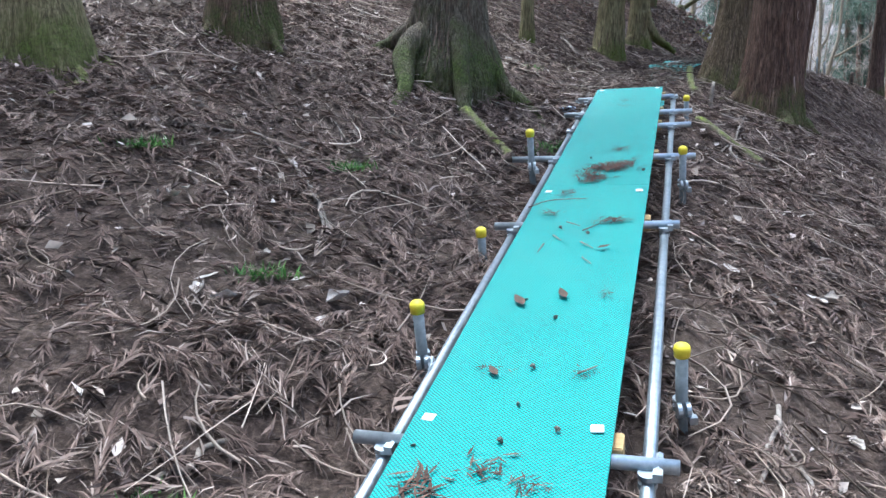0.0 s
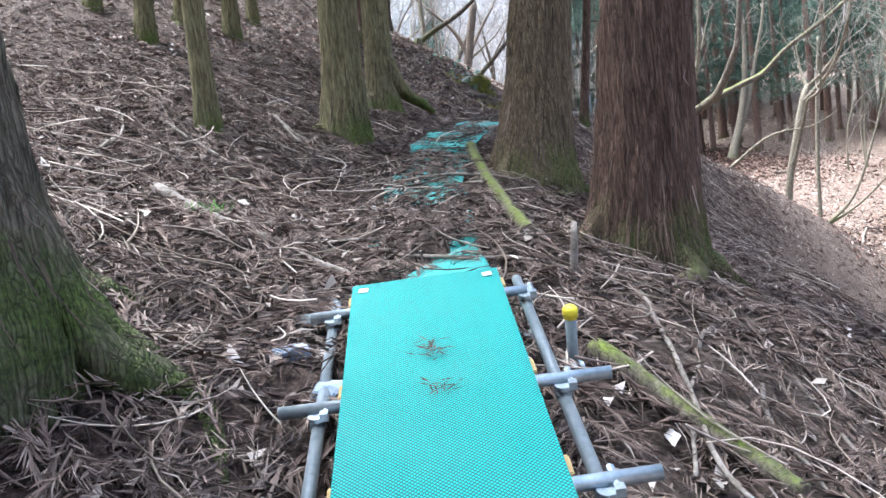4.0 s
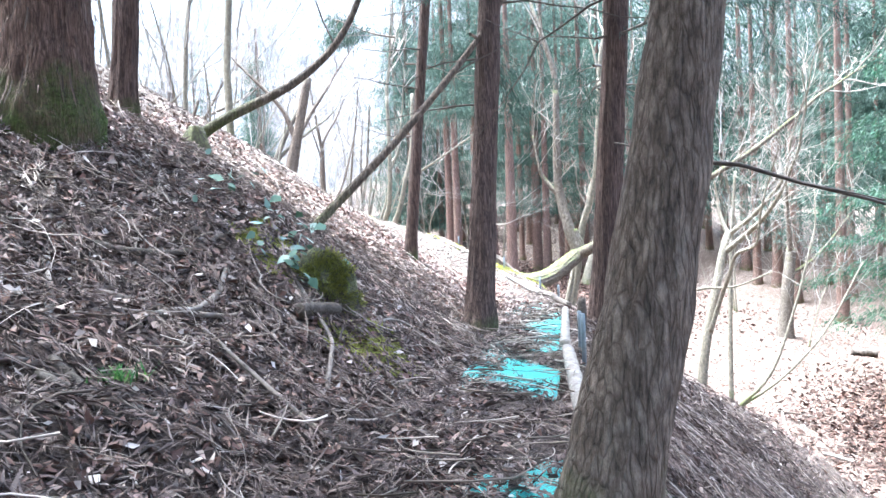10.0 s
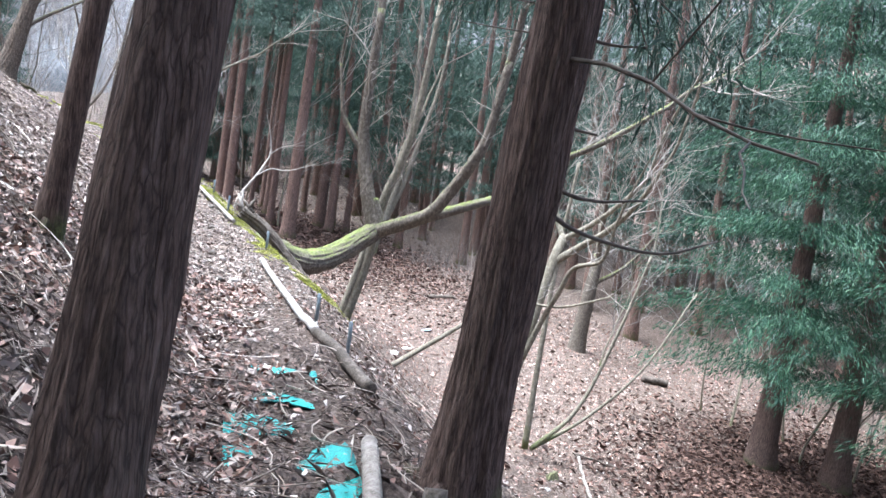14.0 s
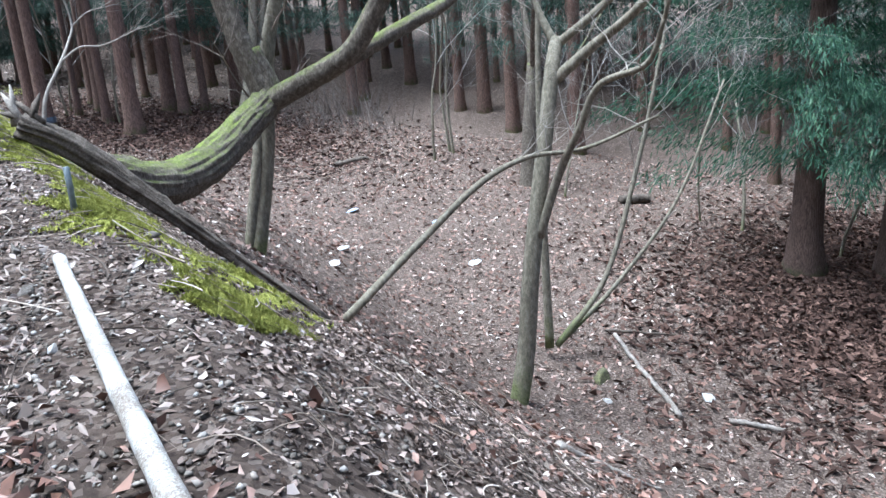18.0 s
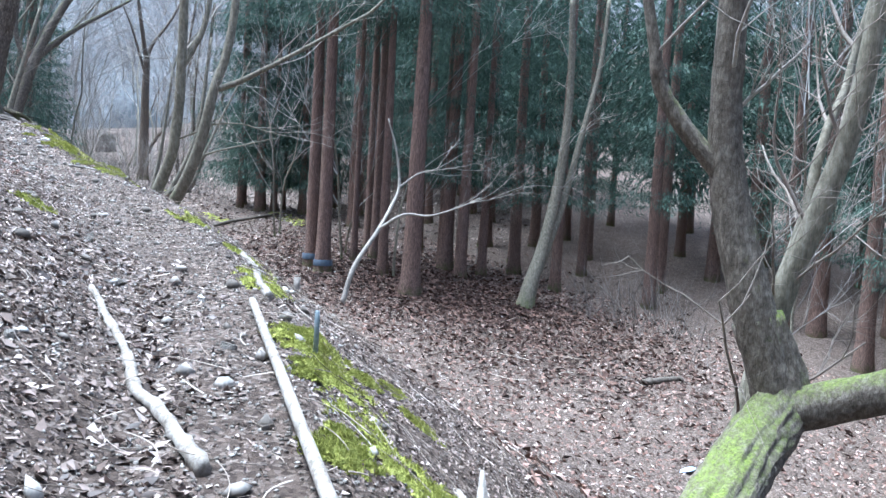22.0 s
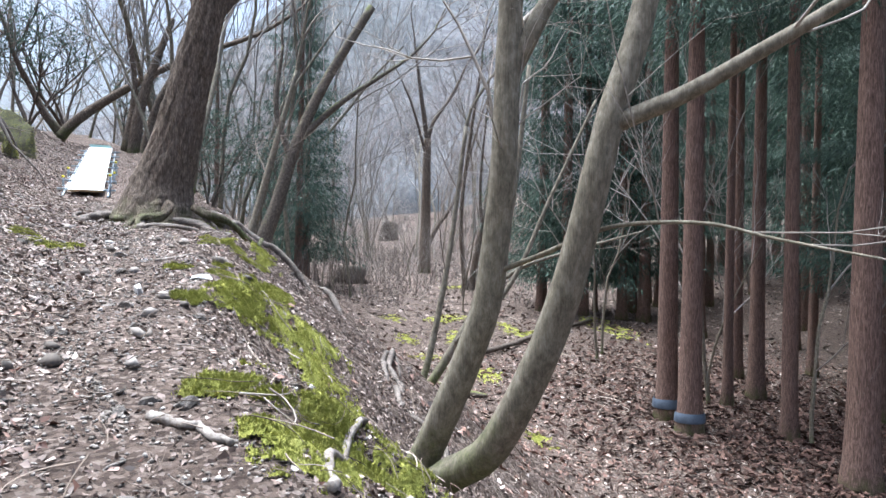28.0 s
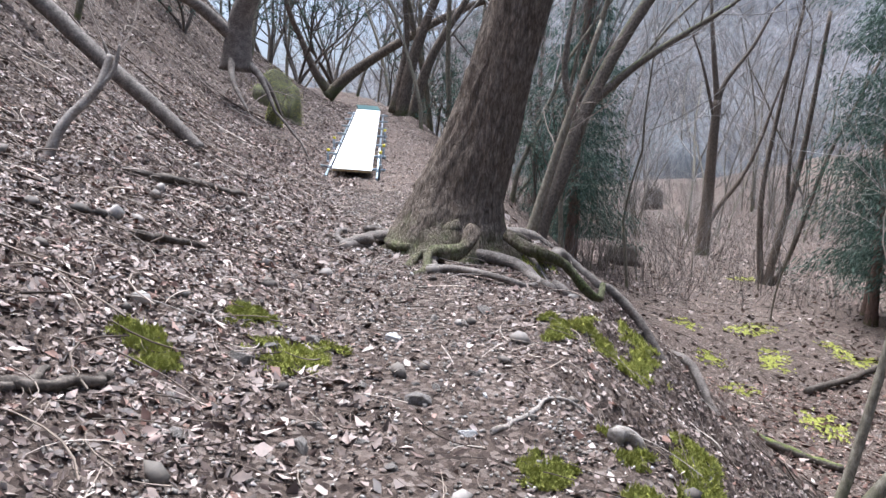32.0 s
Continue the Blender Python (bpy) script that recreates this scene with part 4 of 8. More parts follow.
# Pale sapling on the edge of the path.
custom_tree("pale_sapling", "crooked pale bare sapling on the bank below the path", (22.05, 40.15, 2.85),
            [([(22.0, 40.2, 2.6), (22.2, 40.18, 3.25), (22.7, 40.2, 3.9), (23.1, 40.35, 4.35), (23.38, 40.5, 4.75), (23.35, 40.6, 5.4), (23.2, 40.7, 6.0)], 0.05, 0.014),
             ([(22.75, 40.2, 3.95), (23.1, 39.95, 4.22), (23.5, 39.7, 4.22), (23.95, 39.4, 4.4), (24.3, 39.2, 4.6)], 0.028, 0.008),
             ([(23.36, 40.5, 4.7), (23.7, 40.3, 5.0), (24.1, 40.1, 5.1)], 0.02, 0.006)], M_pale_twig, M_pale_twig, 4, 23, 8)
# Twin grey stems that curve out of the bank.
custom_tree("curved_twin_tree", "smooth grey-green twin-stemmed tree curving out of the bank", (20.02, 43.95, 3.85),
            [([(19.85, 44.15, 3.65), (20.02, 43.95, 3.88), (20.18, 43.55, 4.15), (20.3, 43.25, 4.6), (20.42, 43.05, 5.1), (20.5, 42.9, 5.6), (20.56, 42.8, 6.05), (20.64, 42.75, 6.46), (20.8, 42.7, 7.0), (20.95, 42.68, 7.9), (21.1, 42.7, 10)], 0.135, 0.07),
             ([(19.75, 44.5, 3.6), (19.92, 44.25, 3.9), (20.02, 44.02, 4.3), (20.14, 43.85, 4.75), (20.24, 43.72, 5.2), (20.28, 43.66, 5.7), (20.3, 43.6, 6.2), (20.32, 43.6, 6.9), (20.34, 43.6, 7.6), (20.34, 43.6, 10)], 0.125, 0.08),
             ([(20.32, 43.6, 6.8), (20.52, 43.55, 7.2), (20.75, 43.55, 7.7), (21.0, 43.6, 9)], 0.08, 0.04),
             ([(20.63, 42.75, 6.36), (20.95, 42.5, 6.52), (21.3, 42.24, 6.76), (21.85, 41.9, 7.15), (23.0, 41.2, 8.0)], 0.062, 0.03),
             ([(20.27, 43.68, 5.4), (20.5, 43.3, 5.56), (20.6, 42.95, 5.68), (20.72, 42.66, 5.74), (20.96, 42.25, 5.74), (21.15, 41.9, 5.65), (21.35, 41.4, 5.55)], 0.02, 0.007)], M_grey, M_pale_twig, 3, 29, 18, 0.02)
# Slender stems that rise from one foot beyond it.
custom_tree("many_stemmed_tree", "slender many-stemmed bare tree on the slope below the path", (22.3, 50.6, 3.4),
            [([(22.2, 50.65, 3.1), (22.6, 50.5, 3.75), (23.2, 50.3, 4.9), (23.6, 50.2, 6.2), (23.9, 50.2, 8.6)], 0.085, 0.035),
             ([(22.2, 50.7, 3.1), (22.45, 50.7, 4.0), (22.75, 50.7, 5.6), (23.0, 50.7, 7.6)], 0.065, 0.03),
             ([(23.2, 50.3, 4.85), (23.75, 50.0, 5.3), (24.6, 49.7, 5.6), (25.6, 49.4, 5.9)], 0.04, 0.012),
             ([(22.75, 50.4, 4.05), (23.5, 50.0, 5.0), (24.1, 49.8, 6.4), (24.8, 49.6, 8.0)], 0.05, 0.02)], M_grey, M_twig, 3, 131)
custom_tree("dark_clump_tree", "clump of dark slender bare stems on the valley floor", (34.27, 76.6, 3.2),
            [([(34.2, 76.6, 2.8), (34.64, 76.6, 5.5), (35.15, 76.6, 8.0), (35.5, 76.6, 10.5), (35.97, 76.6, 15.3)], 0.2, 0.08), ([(34.5, 76.6, 3.4), (35.2, 76.6, 4.8), (36.38, 76.6, 8.8), (37.17, 76.5, 10.8), (38.6, 76.5, 14)], 0.13, 0.05),
             ([(34.2, 76.8, 2.9), (33.89, 76.8, 5.5), (33.83, 76.8, 7.9), (34.29, 76.8, 11.6), (34.87, 76.8, 15.3)], 0.15, 0.06), ([(34.9, 76.6, 6.6), (34.7, 76.4, 9.0), (34.9, 76.2, 12.5)], 0.1, 0.04)], M_rough_grey, M_dark_twig, 4, 141)
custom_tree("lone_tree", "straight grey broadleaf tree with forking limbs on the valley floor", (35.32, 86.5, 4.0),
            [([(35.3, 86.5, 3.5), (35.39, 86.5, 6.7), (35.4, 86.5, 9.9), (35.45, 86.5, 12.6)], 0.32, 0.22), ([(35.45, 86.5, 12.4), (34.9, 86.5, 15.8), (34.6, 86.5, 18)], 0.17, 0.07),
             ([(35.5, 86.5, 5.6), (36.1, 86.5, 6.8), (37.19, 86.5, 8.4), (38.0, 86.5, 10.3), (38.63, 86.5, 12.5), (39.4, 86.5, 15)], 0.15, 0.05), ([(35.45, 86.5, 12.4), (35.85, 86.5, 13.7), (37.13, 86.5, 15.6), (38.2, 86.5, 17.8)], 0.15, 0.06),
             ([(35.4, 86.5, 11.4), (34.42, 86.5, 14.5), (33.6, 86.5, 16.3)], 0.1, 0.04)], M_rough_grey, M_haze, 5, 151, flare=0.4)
custom_tree("curved_edge_tree", "grey two-stemmed broadleaf tree curving up before the plantation", (35.44, 48.26, 0.55),
            [([(35.35, 48.26, 0.2), (35.6, 48.26, 1.2), (36.17, 48.26, 2.63), (36.75, 48.26, 4.75), (37.05, 48.26, 6.66), (37.16, 48.26, 8.8), (37.0, 48.3, 12)], 0.26, 0.1),
             ([(35.9, 48.2, 1.7), (36.5, 48.2, 3.0), (37.11, 48.2, 4.4), (37.98, 48.2, 7.15), (38.74, 48.2, 9.6), (39.15, 48.3, 12.2)], 0.17, 0.07)], M_grey, M_pale_twig, 4, 161, flare=0.5)
# Great leaning tree with bare roots at the path's edge.
GREAT = custom_tree("great_tree", "large leaning broadleaf tree with furrowed bark and bare spreading roots", (18.45, 50.3, 5.75),
            [([(18.2, 50.8, 5.3), (18.2, 50.8, 5.8), (18.24, 50.8, 6.3), (18.42, 50.73, 7.0), (18.63, 50.65, 8.0), (18.85, 50.57, 9.0), (19.5, 50.4, 12)], 0.33, 0.2),
             ([(18.8, 50.6, 8.8), (19.8, 51.2, 10.2), (21.2, 51.5, 12)], 0.16, 0.06),
             ([(18.82, 50.6, 8.9), (18.2, 51.0, 10.6), (16.8, 52, 12.5)], 0.15, 0.06)], M_rough_grey, M_twig, 3, 37, 26, 0.05, flare=2.9, furrow=0.03, lobes=0.5)
buttresses(GREAT, 18.22, 50.8, GREAT.location.z, 0.42, 7, M_rough_grey, random.Random(5), 2.2, 2.0, 3.0, 0.5, 0.15)
custom_tree("leaning_mossy_tree", "leaning dark broadleaf tree with moss on its upper side", (22.0, 65.8, 5.4),
            [([(21.9, 65.85, 5.0), (22.1, 65.83, 6.0), (22.45, 65.83, 7.0), (23.05, 65.8, 9.0), (24.0, 65.7, 11.2), (25.6, 65.5, 14)], 0.3, 0.14),
             ([(23.1, 65.8, 9.2), (24.6, 65.6, 10.6), (26.8, 65.2, 12.2)], 0.15, 0.05), ([(22.9, 65.8, 8.6), (22.4, 65.9, 10.2), (22.6, 66, 12.4)], 0.13, 0.05)], M_mossy, M_twig, 3, 41)
custom_tree("slim_leaning_tree", "slim grey leaning tree behind the great one", (20.9, 61.5, 5.4),
            [([(20.8, 61.5, 5.0), (21.4, 61.4, 7.5), (22.2, 61.3, 10.6)], 0.14, 0.06)], M_grey, M_twig, 4, 43)
custom_tree("dark_clump_tree", "dark many-stemmed tree beyond the white boardwalk", (17.9, 70, 8.9),
            [([(17.8, 70, 8.6), (18.2, 70, 11), (19.2, 70, 14)], 0.26, 0.1), ([(18.2, 70.3, 8.6), (18.8, 70.5, 11), (20.4, 70.5, 14)], 0.22, 0.08),
             ([(17.6, 70, 9.0), (17.9, 70.2, 11.5), (17.4, 70.3, 15)], 0.16, 0.06)], M_rough_grey, M_twig, 4, 47)
# Leaning poles on the hillside.
POLE_A = [([(6.0, 21.6, 5.0), (6.6, 21.5, 5.45), (7.5, 21.4, 5.95), (8.1, 21.3, 6.6), (8.6, 21.3, 7.8)], 0.07, 0.03)]
POLE_B = [([(6.95, 20.1, 4.1), (7.12, 20.04, 4.3), (8.0, 19.9, 5.15), (8.9, 19.8, 6.15), (9.4, 19.7, 6.9)], 0.055, 0.025)]
custom_tree("leaning_tree", "long bare tree leaning out from the hillside", (6.6, 21.5, 5.4),
            POLE_A, M_rough_grey, M_dark_twig, 5, 53, 10)
custom_tree("leaning_tree", "long bare tree leaning out from the hillside", (7.12, 20.04, 4.2),
            POLE_B, M_rough_grey, M_dark_twig, 3, 59, 10)


# ---- green boughs, shrubs and far evergreens ----


def green_bough(tree, start, direction, length, seed, mat=None):
    """A drooping side branch hung with fine green sprays: a part of its tree."""
    rnd = random.Random(seed)
    tubes = branching(start, direction, length, 0.018, 1, rnd, 0.8, -0.12, 5)
    b = part("bough", joined("bough", tubes, M_twig, 5), tree, "thin drooping side branch")
    cs, ds = [], []
    for pts, _ in tubes:
        for i in range(2, len(pts)):
            for u in (0.0, 0.5):
                cs.append(pts[i] * (1 - u) + pts[i - 1] * u)
                ds.append(pts[i] - pts[i - 1])
    v, f = sprays(rnd, cs, ds, 46, 0.11, 0.8, 0.04, 0.8)
    part("foliage", mesh_from("foliage", v, f, mat or M_green, smooth_faces=False), b, "fine drooping green sprays")


BY_PLACE = {(round(o.location.x, 2), round(o.location.y, 2)): o for o in scene.objects if o.name.startswith("cedar_tree")}
for n, (place, h, dx, dy, ln) in enumerate((((10.86, 20.14), 3.0, 0.9, 0.1, 1.7), ((10.86, 20.14), 3.6, 0.3, -0.9, 1.6), ((10.86, 20.14), 4.2, 0.9, -0.5, 2.2), ((10.86, 20.14), 3.3, 0.7, 0.7, 2.0), ((10.86, 20.14), 4.8, 0.2, 1.0, 2.0),
                                           ((8.66, 19.62), 3.1, 0.8, 0.5, 1.6), ((8.66, 19.62), 3.5, -0.8, 0.4, 1.5), ((8.66, 19.62), 4.2, -0.5, -0.8, 1.8), ((8.66, 19.62), 4.6, 0.6, -0.6, 1.8), ((10.02, 23.5), 3.4, -0.6, 0.5, 1.3),
                                           ((10.02, 23.5), 3.0, 0.8, 0.3, 1.3), ((10.02, 23.5), 4.0, 0.2, -0.9, 1.5), ((6.98, 15.62), 3.2, 0.9, 0.2, 1.8), ((6.98, 15.62), 3.8, 0.5, -0.8, 1.7), ((6.98, 15.62), 4.3, 0.6, 0.7, 2.0),
                                           ((5.5, 21.0), 3.0, 0.9, -0.4, 1.6), ((5.5, 21.0), 3.6, 0.7, 0.5, 1.6), ((5.5, 21.0), 4.3, 0.9, 0.0, 1.9), ((3.6, 8.85), 4.6, 0.9, 0.2, 2.2), ((3.6, 8.85), 5.2, 0.6, -0.7, 2.4))):
    o = BY_PLACE[place]
    green_bough(o, (dx * 0.1, dy * 0.1, h), (dx, dy, 0.12), ln, 300 + n)

# Bare bowed side branches of the cedar at the lower edge of the path.
o = BY_PLACE[(10.86, 20.14)]
for n, pts in enumerate((((9.92, 18.93, 4.26), (10.09, 18.89, 4.18), (10.29, 18.85, 4.16), (10.55, 18.79, 4.19)), ((9.92, 18.91, 4.17), (10.14, 18.9, 4.06), (10.41, 18.85, 4.0), (10.68, 18.74, 3.98), (10.94, 18.63, 4.06)),
                         ((9.95, 18.94, 4.49), (10.13, 18.93, 4.43), (10.31, 18.91, 4.42)), ((9.95, 18.95, 4.88), (10.12, 18.94, 4.79), (10.31, 18.92, 4.78), (10.51, 18.87, 4.81)))):
    line = curve_through((np.array(pts) - np.array((9.9, 18.92, 3.02))) * 1.35 + np.array((0.06, -0.1, 0.12)), 16)
    part("branch", tube("branch", line, np.linspace(0.016, 0.006, 16), M_dark_twig, 8, ridge=0.1, seed=n), o, "bare bowed dead branch")

SKIRTED = [crown_mesh("crown", random.Random(230 + k), 1.0, 17.0, 2.9, 22, 36, 0.2, M_green) for k in range(2)]
for n, (x, y, s) in enumerate(((34.6, 67.3, 1.0), (36.75, 66.5, 0.95), (36.0, 69.8, 1.05), (35.3, 70.7, 1.0), (38.6, 68.5, 1.1), (40.8, 70.5, 1.1), (24.6, 73.0, 0.8), (25.6, 76.5, 0.85), (26.4, 80.0, 0.9))):
    t = far_cedar(x, y, 0.22, n, SKIRTED[n % 2], "dark blue-green conifer clothed with boughs nearly to the ground")
    t.scale = (s, s, s)
for n, (x, y, s) in enumerate(((22.0, 82, 0.75), (29.5, 108, 0.8), (27.5, 98, 0.9), (33.5, 104, 0.8), (10.5, 66, 0.5), (8.0, 72, 0.6), (34.3, 69.0, 0.9), (35.5, 67.4, 0.85))):
    t = far_cedar(x, y, 0.2, n, LOW_CROWNS[n % 3], "green conifer among bare trees in the valley")
    t.scale = (s, s, s)
for n in range(16):
    y = R.uniform(18, 62)
    bare_tree(float(np.interp(y, [18, 28, 36, 44, 50, 62], [33, 36, 36.5, 38, 33, 34])) - R.uniform(0, 2.5), y, R.uniform(0.4, 0.75), n + 3, "bare pale shrubby tree at the plantation's edge", "bare trees at the clearing's edge")
for n in range(5):
    bare_tree(R.uniform(23, 31), R.uniform(66, 80), R.uniform(0.3, 0.5), n + 1, "thin bare tree on the valley floor")

rv = random.Random(77)
for n in range(34):
    x, y = rv.uniform(23, 47), rv.uniform(72, 104)
    if abs(x - 35.3) > 1.6 or y > 92:
        bare_tree(x, y, rv.uniform(0.35, 0.8), n + 1, "thin bare grey tree on the valley floor")
for n in range(70):
    bare_tree(rv.uniform(22, 48), rv.uniform(74, 112), rv.uniform(0.16, 0.34), n + 4, "low grey brush on the valley floor", "brush of the valley")
for n in range(80):
    bare_tree(R.uniform(21, 62), R.uniform(92, 135), R.uniform(0.5, 0.9), n + 2, "thin bare tree far up the valley")


def evergreen_shrub(x, y, size, seed, label):
    rnd = random.Random(seed)
    t = thing("evergreen_shrub", (x, y, float(lie(x, y))), label, "shrub", "evergreen shrubs on the hillside")
    tubes = []
    for k in range(4):
        some = branching((0, 0, -0.1), (rnd.gauss(0, 0.35), rnd.gauss(0, 0.35), 1), size, 0.02 * size, 2, rnd, 0.7, 0.15, 4)
        part("stem", joined("stem", some, M_dark_twig, 5), t)
        tubes += some
    cs = [p[i] for p, _ in tubes for i in range(2, len(p))]
    ds = [p[i] - p[i - 1] for p, _ in tubes for i in range(2, len(p))]
    v, f = sprays(rnd, cs, [np.array(d) * 3 for d in ds], 16, 0.07, 0.0)
    v = v.reshape(-1, 4, 3)
    mid = (v[:, :1] + v[:, 2:3]) / 2
    v[:, [1, 3]] = mid + (v[:, [1, 3]] - mid) * 3.5
    part("foliage", mesh_from("foliage", v.reshape(-1, 3), f, M_green, smooth_faces=False), t, "small dark glossy leaves")


for n, (x, y, s) in enumerate(((12.6, 62.5, 1.8), (13.2, 66, 2.6), (14.2, 72, 3.2), (12.5, 76, 4.0), (15.0, 80, 4.2), (17.6, 84, 4.4), (19.6, 78, 3.6), (20.4, 67, 2.2), (20.8, 73, 3.4), (22.6, 69, 2.8), (11.0, 70, 4.2))):
    evergreen_shrub(x, y, s, 500 + n, "dark green leafy evergreen shrub")

# Trees and poles on the bank above the upper path.
custom_tree("root_bared_tree", "small grey tree on the bank with bared hanging roots", (14.4, 59.6, 8.9),
            [([(14.4, 59.6, 8.6), (14.45, 59.5, 9.6), (14.8, 59.2, 10.6), (14.7, 59.0, 12.6)], 0.26, 0.12), ([(14.4, 59.5, 9.2), (13.4, 59.3, 9.9), (12.2, 59.0, 10.0)], 0.14, 0.07), ([(14.4, 59.6, 8.9), (14.9, 59.4, 8.5), (15.3, 59.0, 7.8)], 0.09, 0.03),
             ([(14.5, 59.5, 8.9), (15.0, 59.8, 8.4), (15.3, 60.0, 7.8)], 0.08, 0.02), ([(14.3, 59.5, 8.9), (14.5, 58.8, 8.3), (14.9, 58.3, 7.7)], 0.08, 0.02)], M_root, M_twig, 1, 61, 12, flare=0.3)
custom_tree("fallen_tree", "grey fallen pole leaning down from the bank", (15.15, 52.9, 6.9),
            [([(15.3, 52.85, 6.75), (14.9, 52.95, 7.1), (14.05, 53.1, 7.75), (13.1, 53.2, 8.55), (11.8, 53.3, 9.7)], 0.075, 0.12)], M_root, M_twig, 0, 63, 12)
custom_tree("dead_snag", "bleached forked dead branch standing on the bank", (15.03, 49.2, 6.5),
            [([(15.0, 49.15, 6.3), (15.1, 49.25, 6.72), (15.3, 49.4, 7.05), (15.36, 49.5, 7.32)], 0.045, 0.03), ([(15.3, 49.4, 7.05), (15.4, 49.45, 7.2), (15.44, 49.45, 7.4)], 0.025, 0.01), ([(15.36, 49.5, 7.28), (15.3, 49.5, 7.42)], 0.022, 0.008)], M_pale_wood, M_twig, 0, 65, 10)
custom_tree("leaning_tree", "dark tree leaning out over the path beyond the white deck", (15.7, 71.5, 9.7),
            [([(15.3, 71.5, 9.5), (16.0, 71.5, 10.3), (17.4, 71.6, 11.4), (19.5, 71.8, 12.8), (22, 72, 14)], 0.22, 0.1), ([(15.4, 71.6, 9.6), (14.8, 71.5, 10.4), (14.3, 71.5, 11.4)], 0.18, 0.1)], M_rough_grey, M_twig, 3, 67, 12)
for n, (x, y, s) in enumerate(((12.6, 56, 0.7), (11.4, 62, 0.8), (13.2, 68, 0.9), (10.2, 52.5, 0.6), (12.1, 74, 0.9), (16.0, 78, 0.9), (19.5, 82, 1.0), (9.5, 58, 0.8), (8, 48, 0.7))):
    bare_tree(x, y, s, n + 2, "bare dark tree on the upper hillside", "bare trees of the hillside")


# ---- boardwalk ----


def box_mesh(name, size, mat, bevel=0.004):
    bm = bmesh.new()
    bmesh.ops.create_cube(bm, size=1)
    bmesh.ops.scale(bm, vec=size, verts=bm.verts)
    bmesh.ops.bevel(bm, geom=list(bm.edges), offset=bevel, segments=2, affect="EDGES")
    me = bpy.data.meshes.new(name)
    bm.to_mesh(me)
    bm.free()
    me.materials.append(mat)
    return me


def pipe_mesh(name, length, mat, r=0.0225):
    """A hollow scaffold tube along x, centred."""
    bm = bmesh.new()
    rings = []
    for x, q in ((-length / 2, r * 0.87), (-length / 2, r), (length / 2, r), (length / 2, r * 0.87)):
        rings.append([bm.verts.new((x, q * math.cos(a), q * math.sin(a))) for a in np.linspace(0, 6.2832, 14, endpoint=False)])
    for a, b in zip(rings, rings[1:] + rings[:1]):
        for k in range(14):
            bm.faces.new((a[k], a[(k + 1) % 14], b[(k + 1) % 14], b[k])).smooth = True
    bmesh.ops.recalc_face_normals(bm, faces=bm.faces)
    me = bpy.data.meshes.new(name)
    bm.to_mesh(me)
    bm.free()
    me.materials.append(mat)
    return me


def clamp_mesh():
    """Two gripping bands with a bolt and nut."""
    bm = bmesh.new()
    for axis in ("X", "Z"):
        for w in (-0.016, 0.016):
            m = Matrix.Rotation(radians(90), 4, "Y") if axis == "X" else Matrix.Identity(4)
            bmesh.ops.create_cone(bm, cap_ends=True, segments=14, radius1=0.029, radius2=0.029, depth=0.016, matrix=Matrix.Translation((0, 0.02 if axis == "X" else -0.03, 0)) @ m @ Matrix.Translation((0, 0, w)))
    bmesh.ops.create_cone(bm, cap_ends=True, segments=6, radius1=0.012, radius2=0.012, depth=0.11, matrix=Matrix.Translation((0.03, 0.0, 0.03)) @ Matrix.Rotation(radians(90), 4, "X"))
    bmesh.ops.create_cube(bm, size=0.028, matrix=Matrix.Translation((0.03, -0.05, 0.03)))
    me = bpy.data.meshes.new("clamp")
    bm.to_mesh(me)
    bm.free()
    me.materials.append(M_pipe)
    return me


def cap_mesh():
    bm = bmesh.new()
    bmesh.ops.create_uvsphere(bm, u_segments=14, v_segments=8, radius=0.031)
    for v in bm.verts:
        v.co.z = max(v.co.z, -0.002) * 0.75 + (-0.03 if v.co.z < -0.001 else 0)
    for f in bm.faces:
        f.smooth = True
    me = bpy.data.meshes.new("cap")
    bm.to_mesh(me)
    bm.free()
    me.materials.append(M_cap)
    return me


CLAMP, CAP, TAG = clamp_mesh(), cap_mesh(), box_mesh("tag", (0.04, 0.04, 0.004), M_tag, 0.001)


def deck_sheet(name, length, width, mat, thick=0.012, step=0.1, ripple=0.004):
    n, k = int(length / step) + 1, 9
    u, v = np.meshgrid(np.linspace(0, length, n), np.linspace(-width / 2, width / 2, k), indexing="ij")
    z = ripple * grain(u, v, 0.5, 8)
    top = np.stack([v, u, z + thick], -1).reshape(-1, 3)
    bot = np.stack([v, u, z], -1).reshape(-1, 3)
    i, j = np.meshgrid(np.arange(n - 1), np.arange(k - 1), indexing="ij")
    f = np.stack([i * k + j, i * k + j + 1, (i + 1) * k + j + 1, (i + 1) * k + j], -1).reshape(-1, 4)
    m = n * k
    rim = [(a, a + k, a + k + m, a + m) for a in range(0, m - k, k)] + [(a + k - 1, a + k - 1 + m, a + 2 * k - 1 + m, a + 2 * k - 1) for a in range(0, m - k, k)]
    rim += [(a, a + m, a + 1 + m, a + 1) for a in range(k - 1)] + [(m - k + a, m - k + a + 1, 2 * m - k + a + 1, 2 * m - k + a) for a in range(k - 1)]
    faces = f.tolist() + (f[:, ::-1] + m).tolist() + rim
    vv = np.vstack([top, bot])
    return mesh_from(name, vv, faces, mat, False, vv[:, :2])


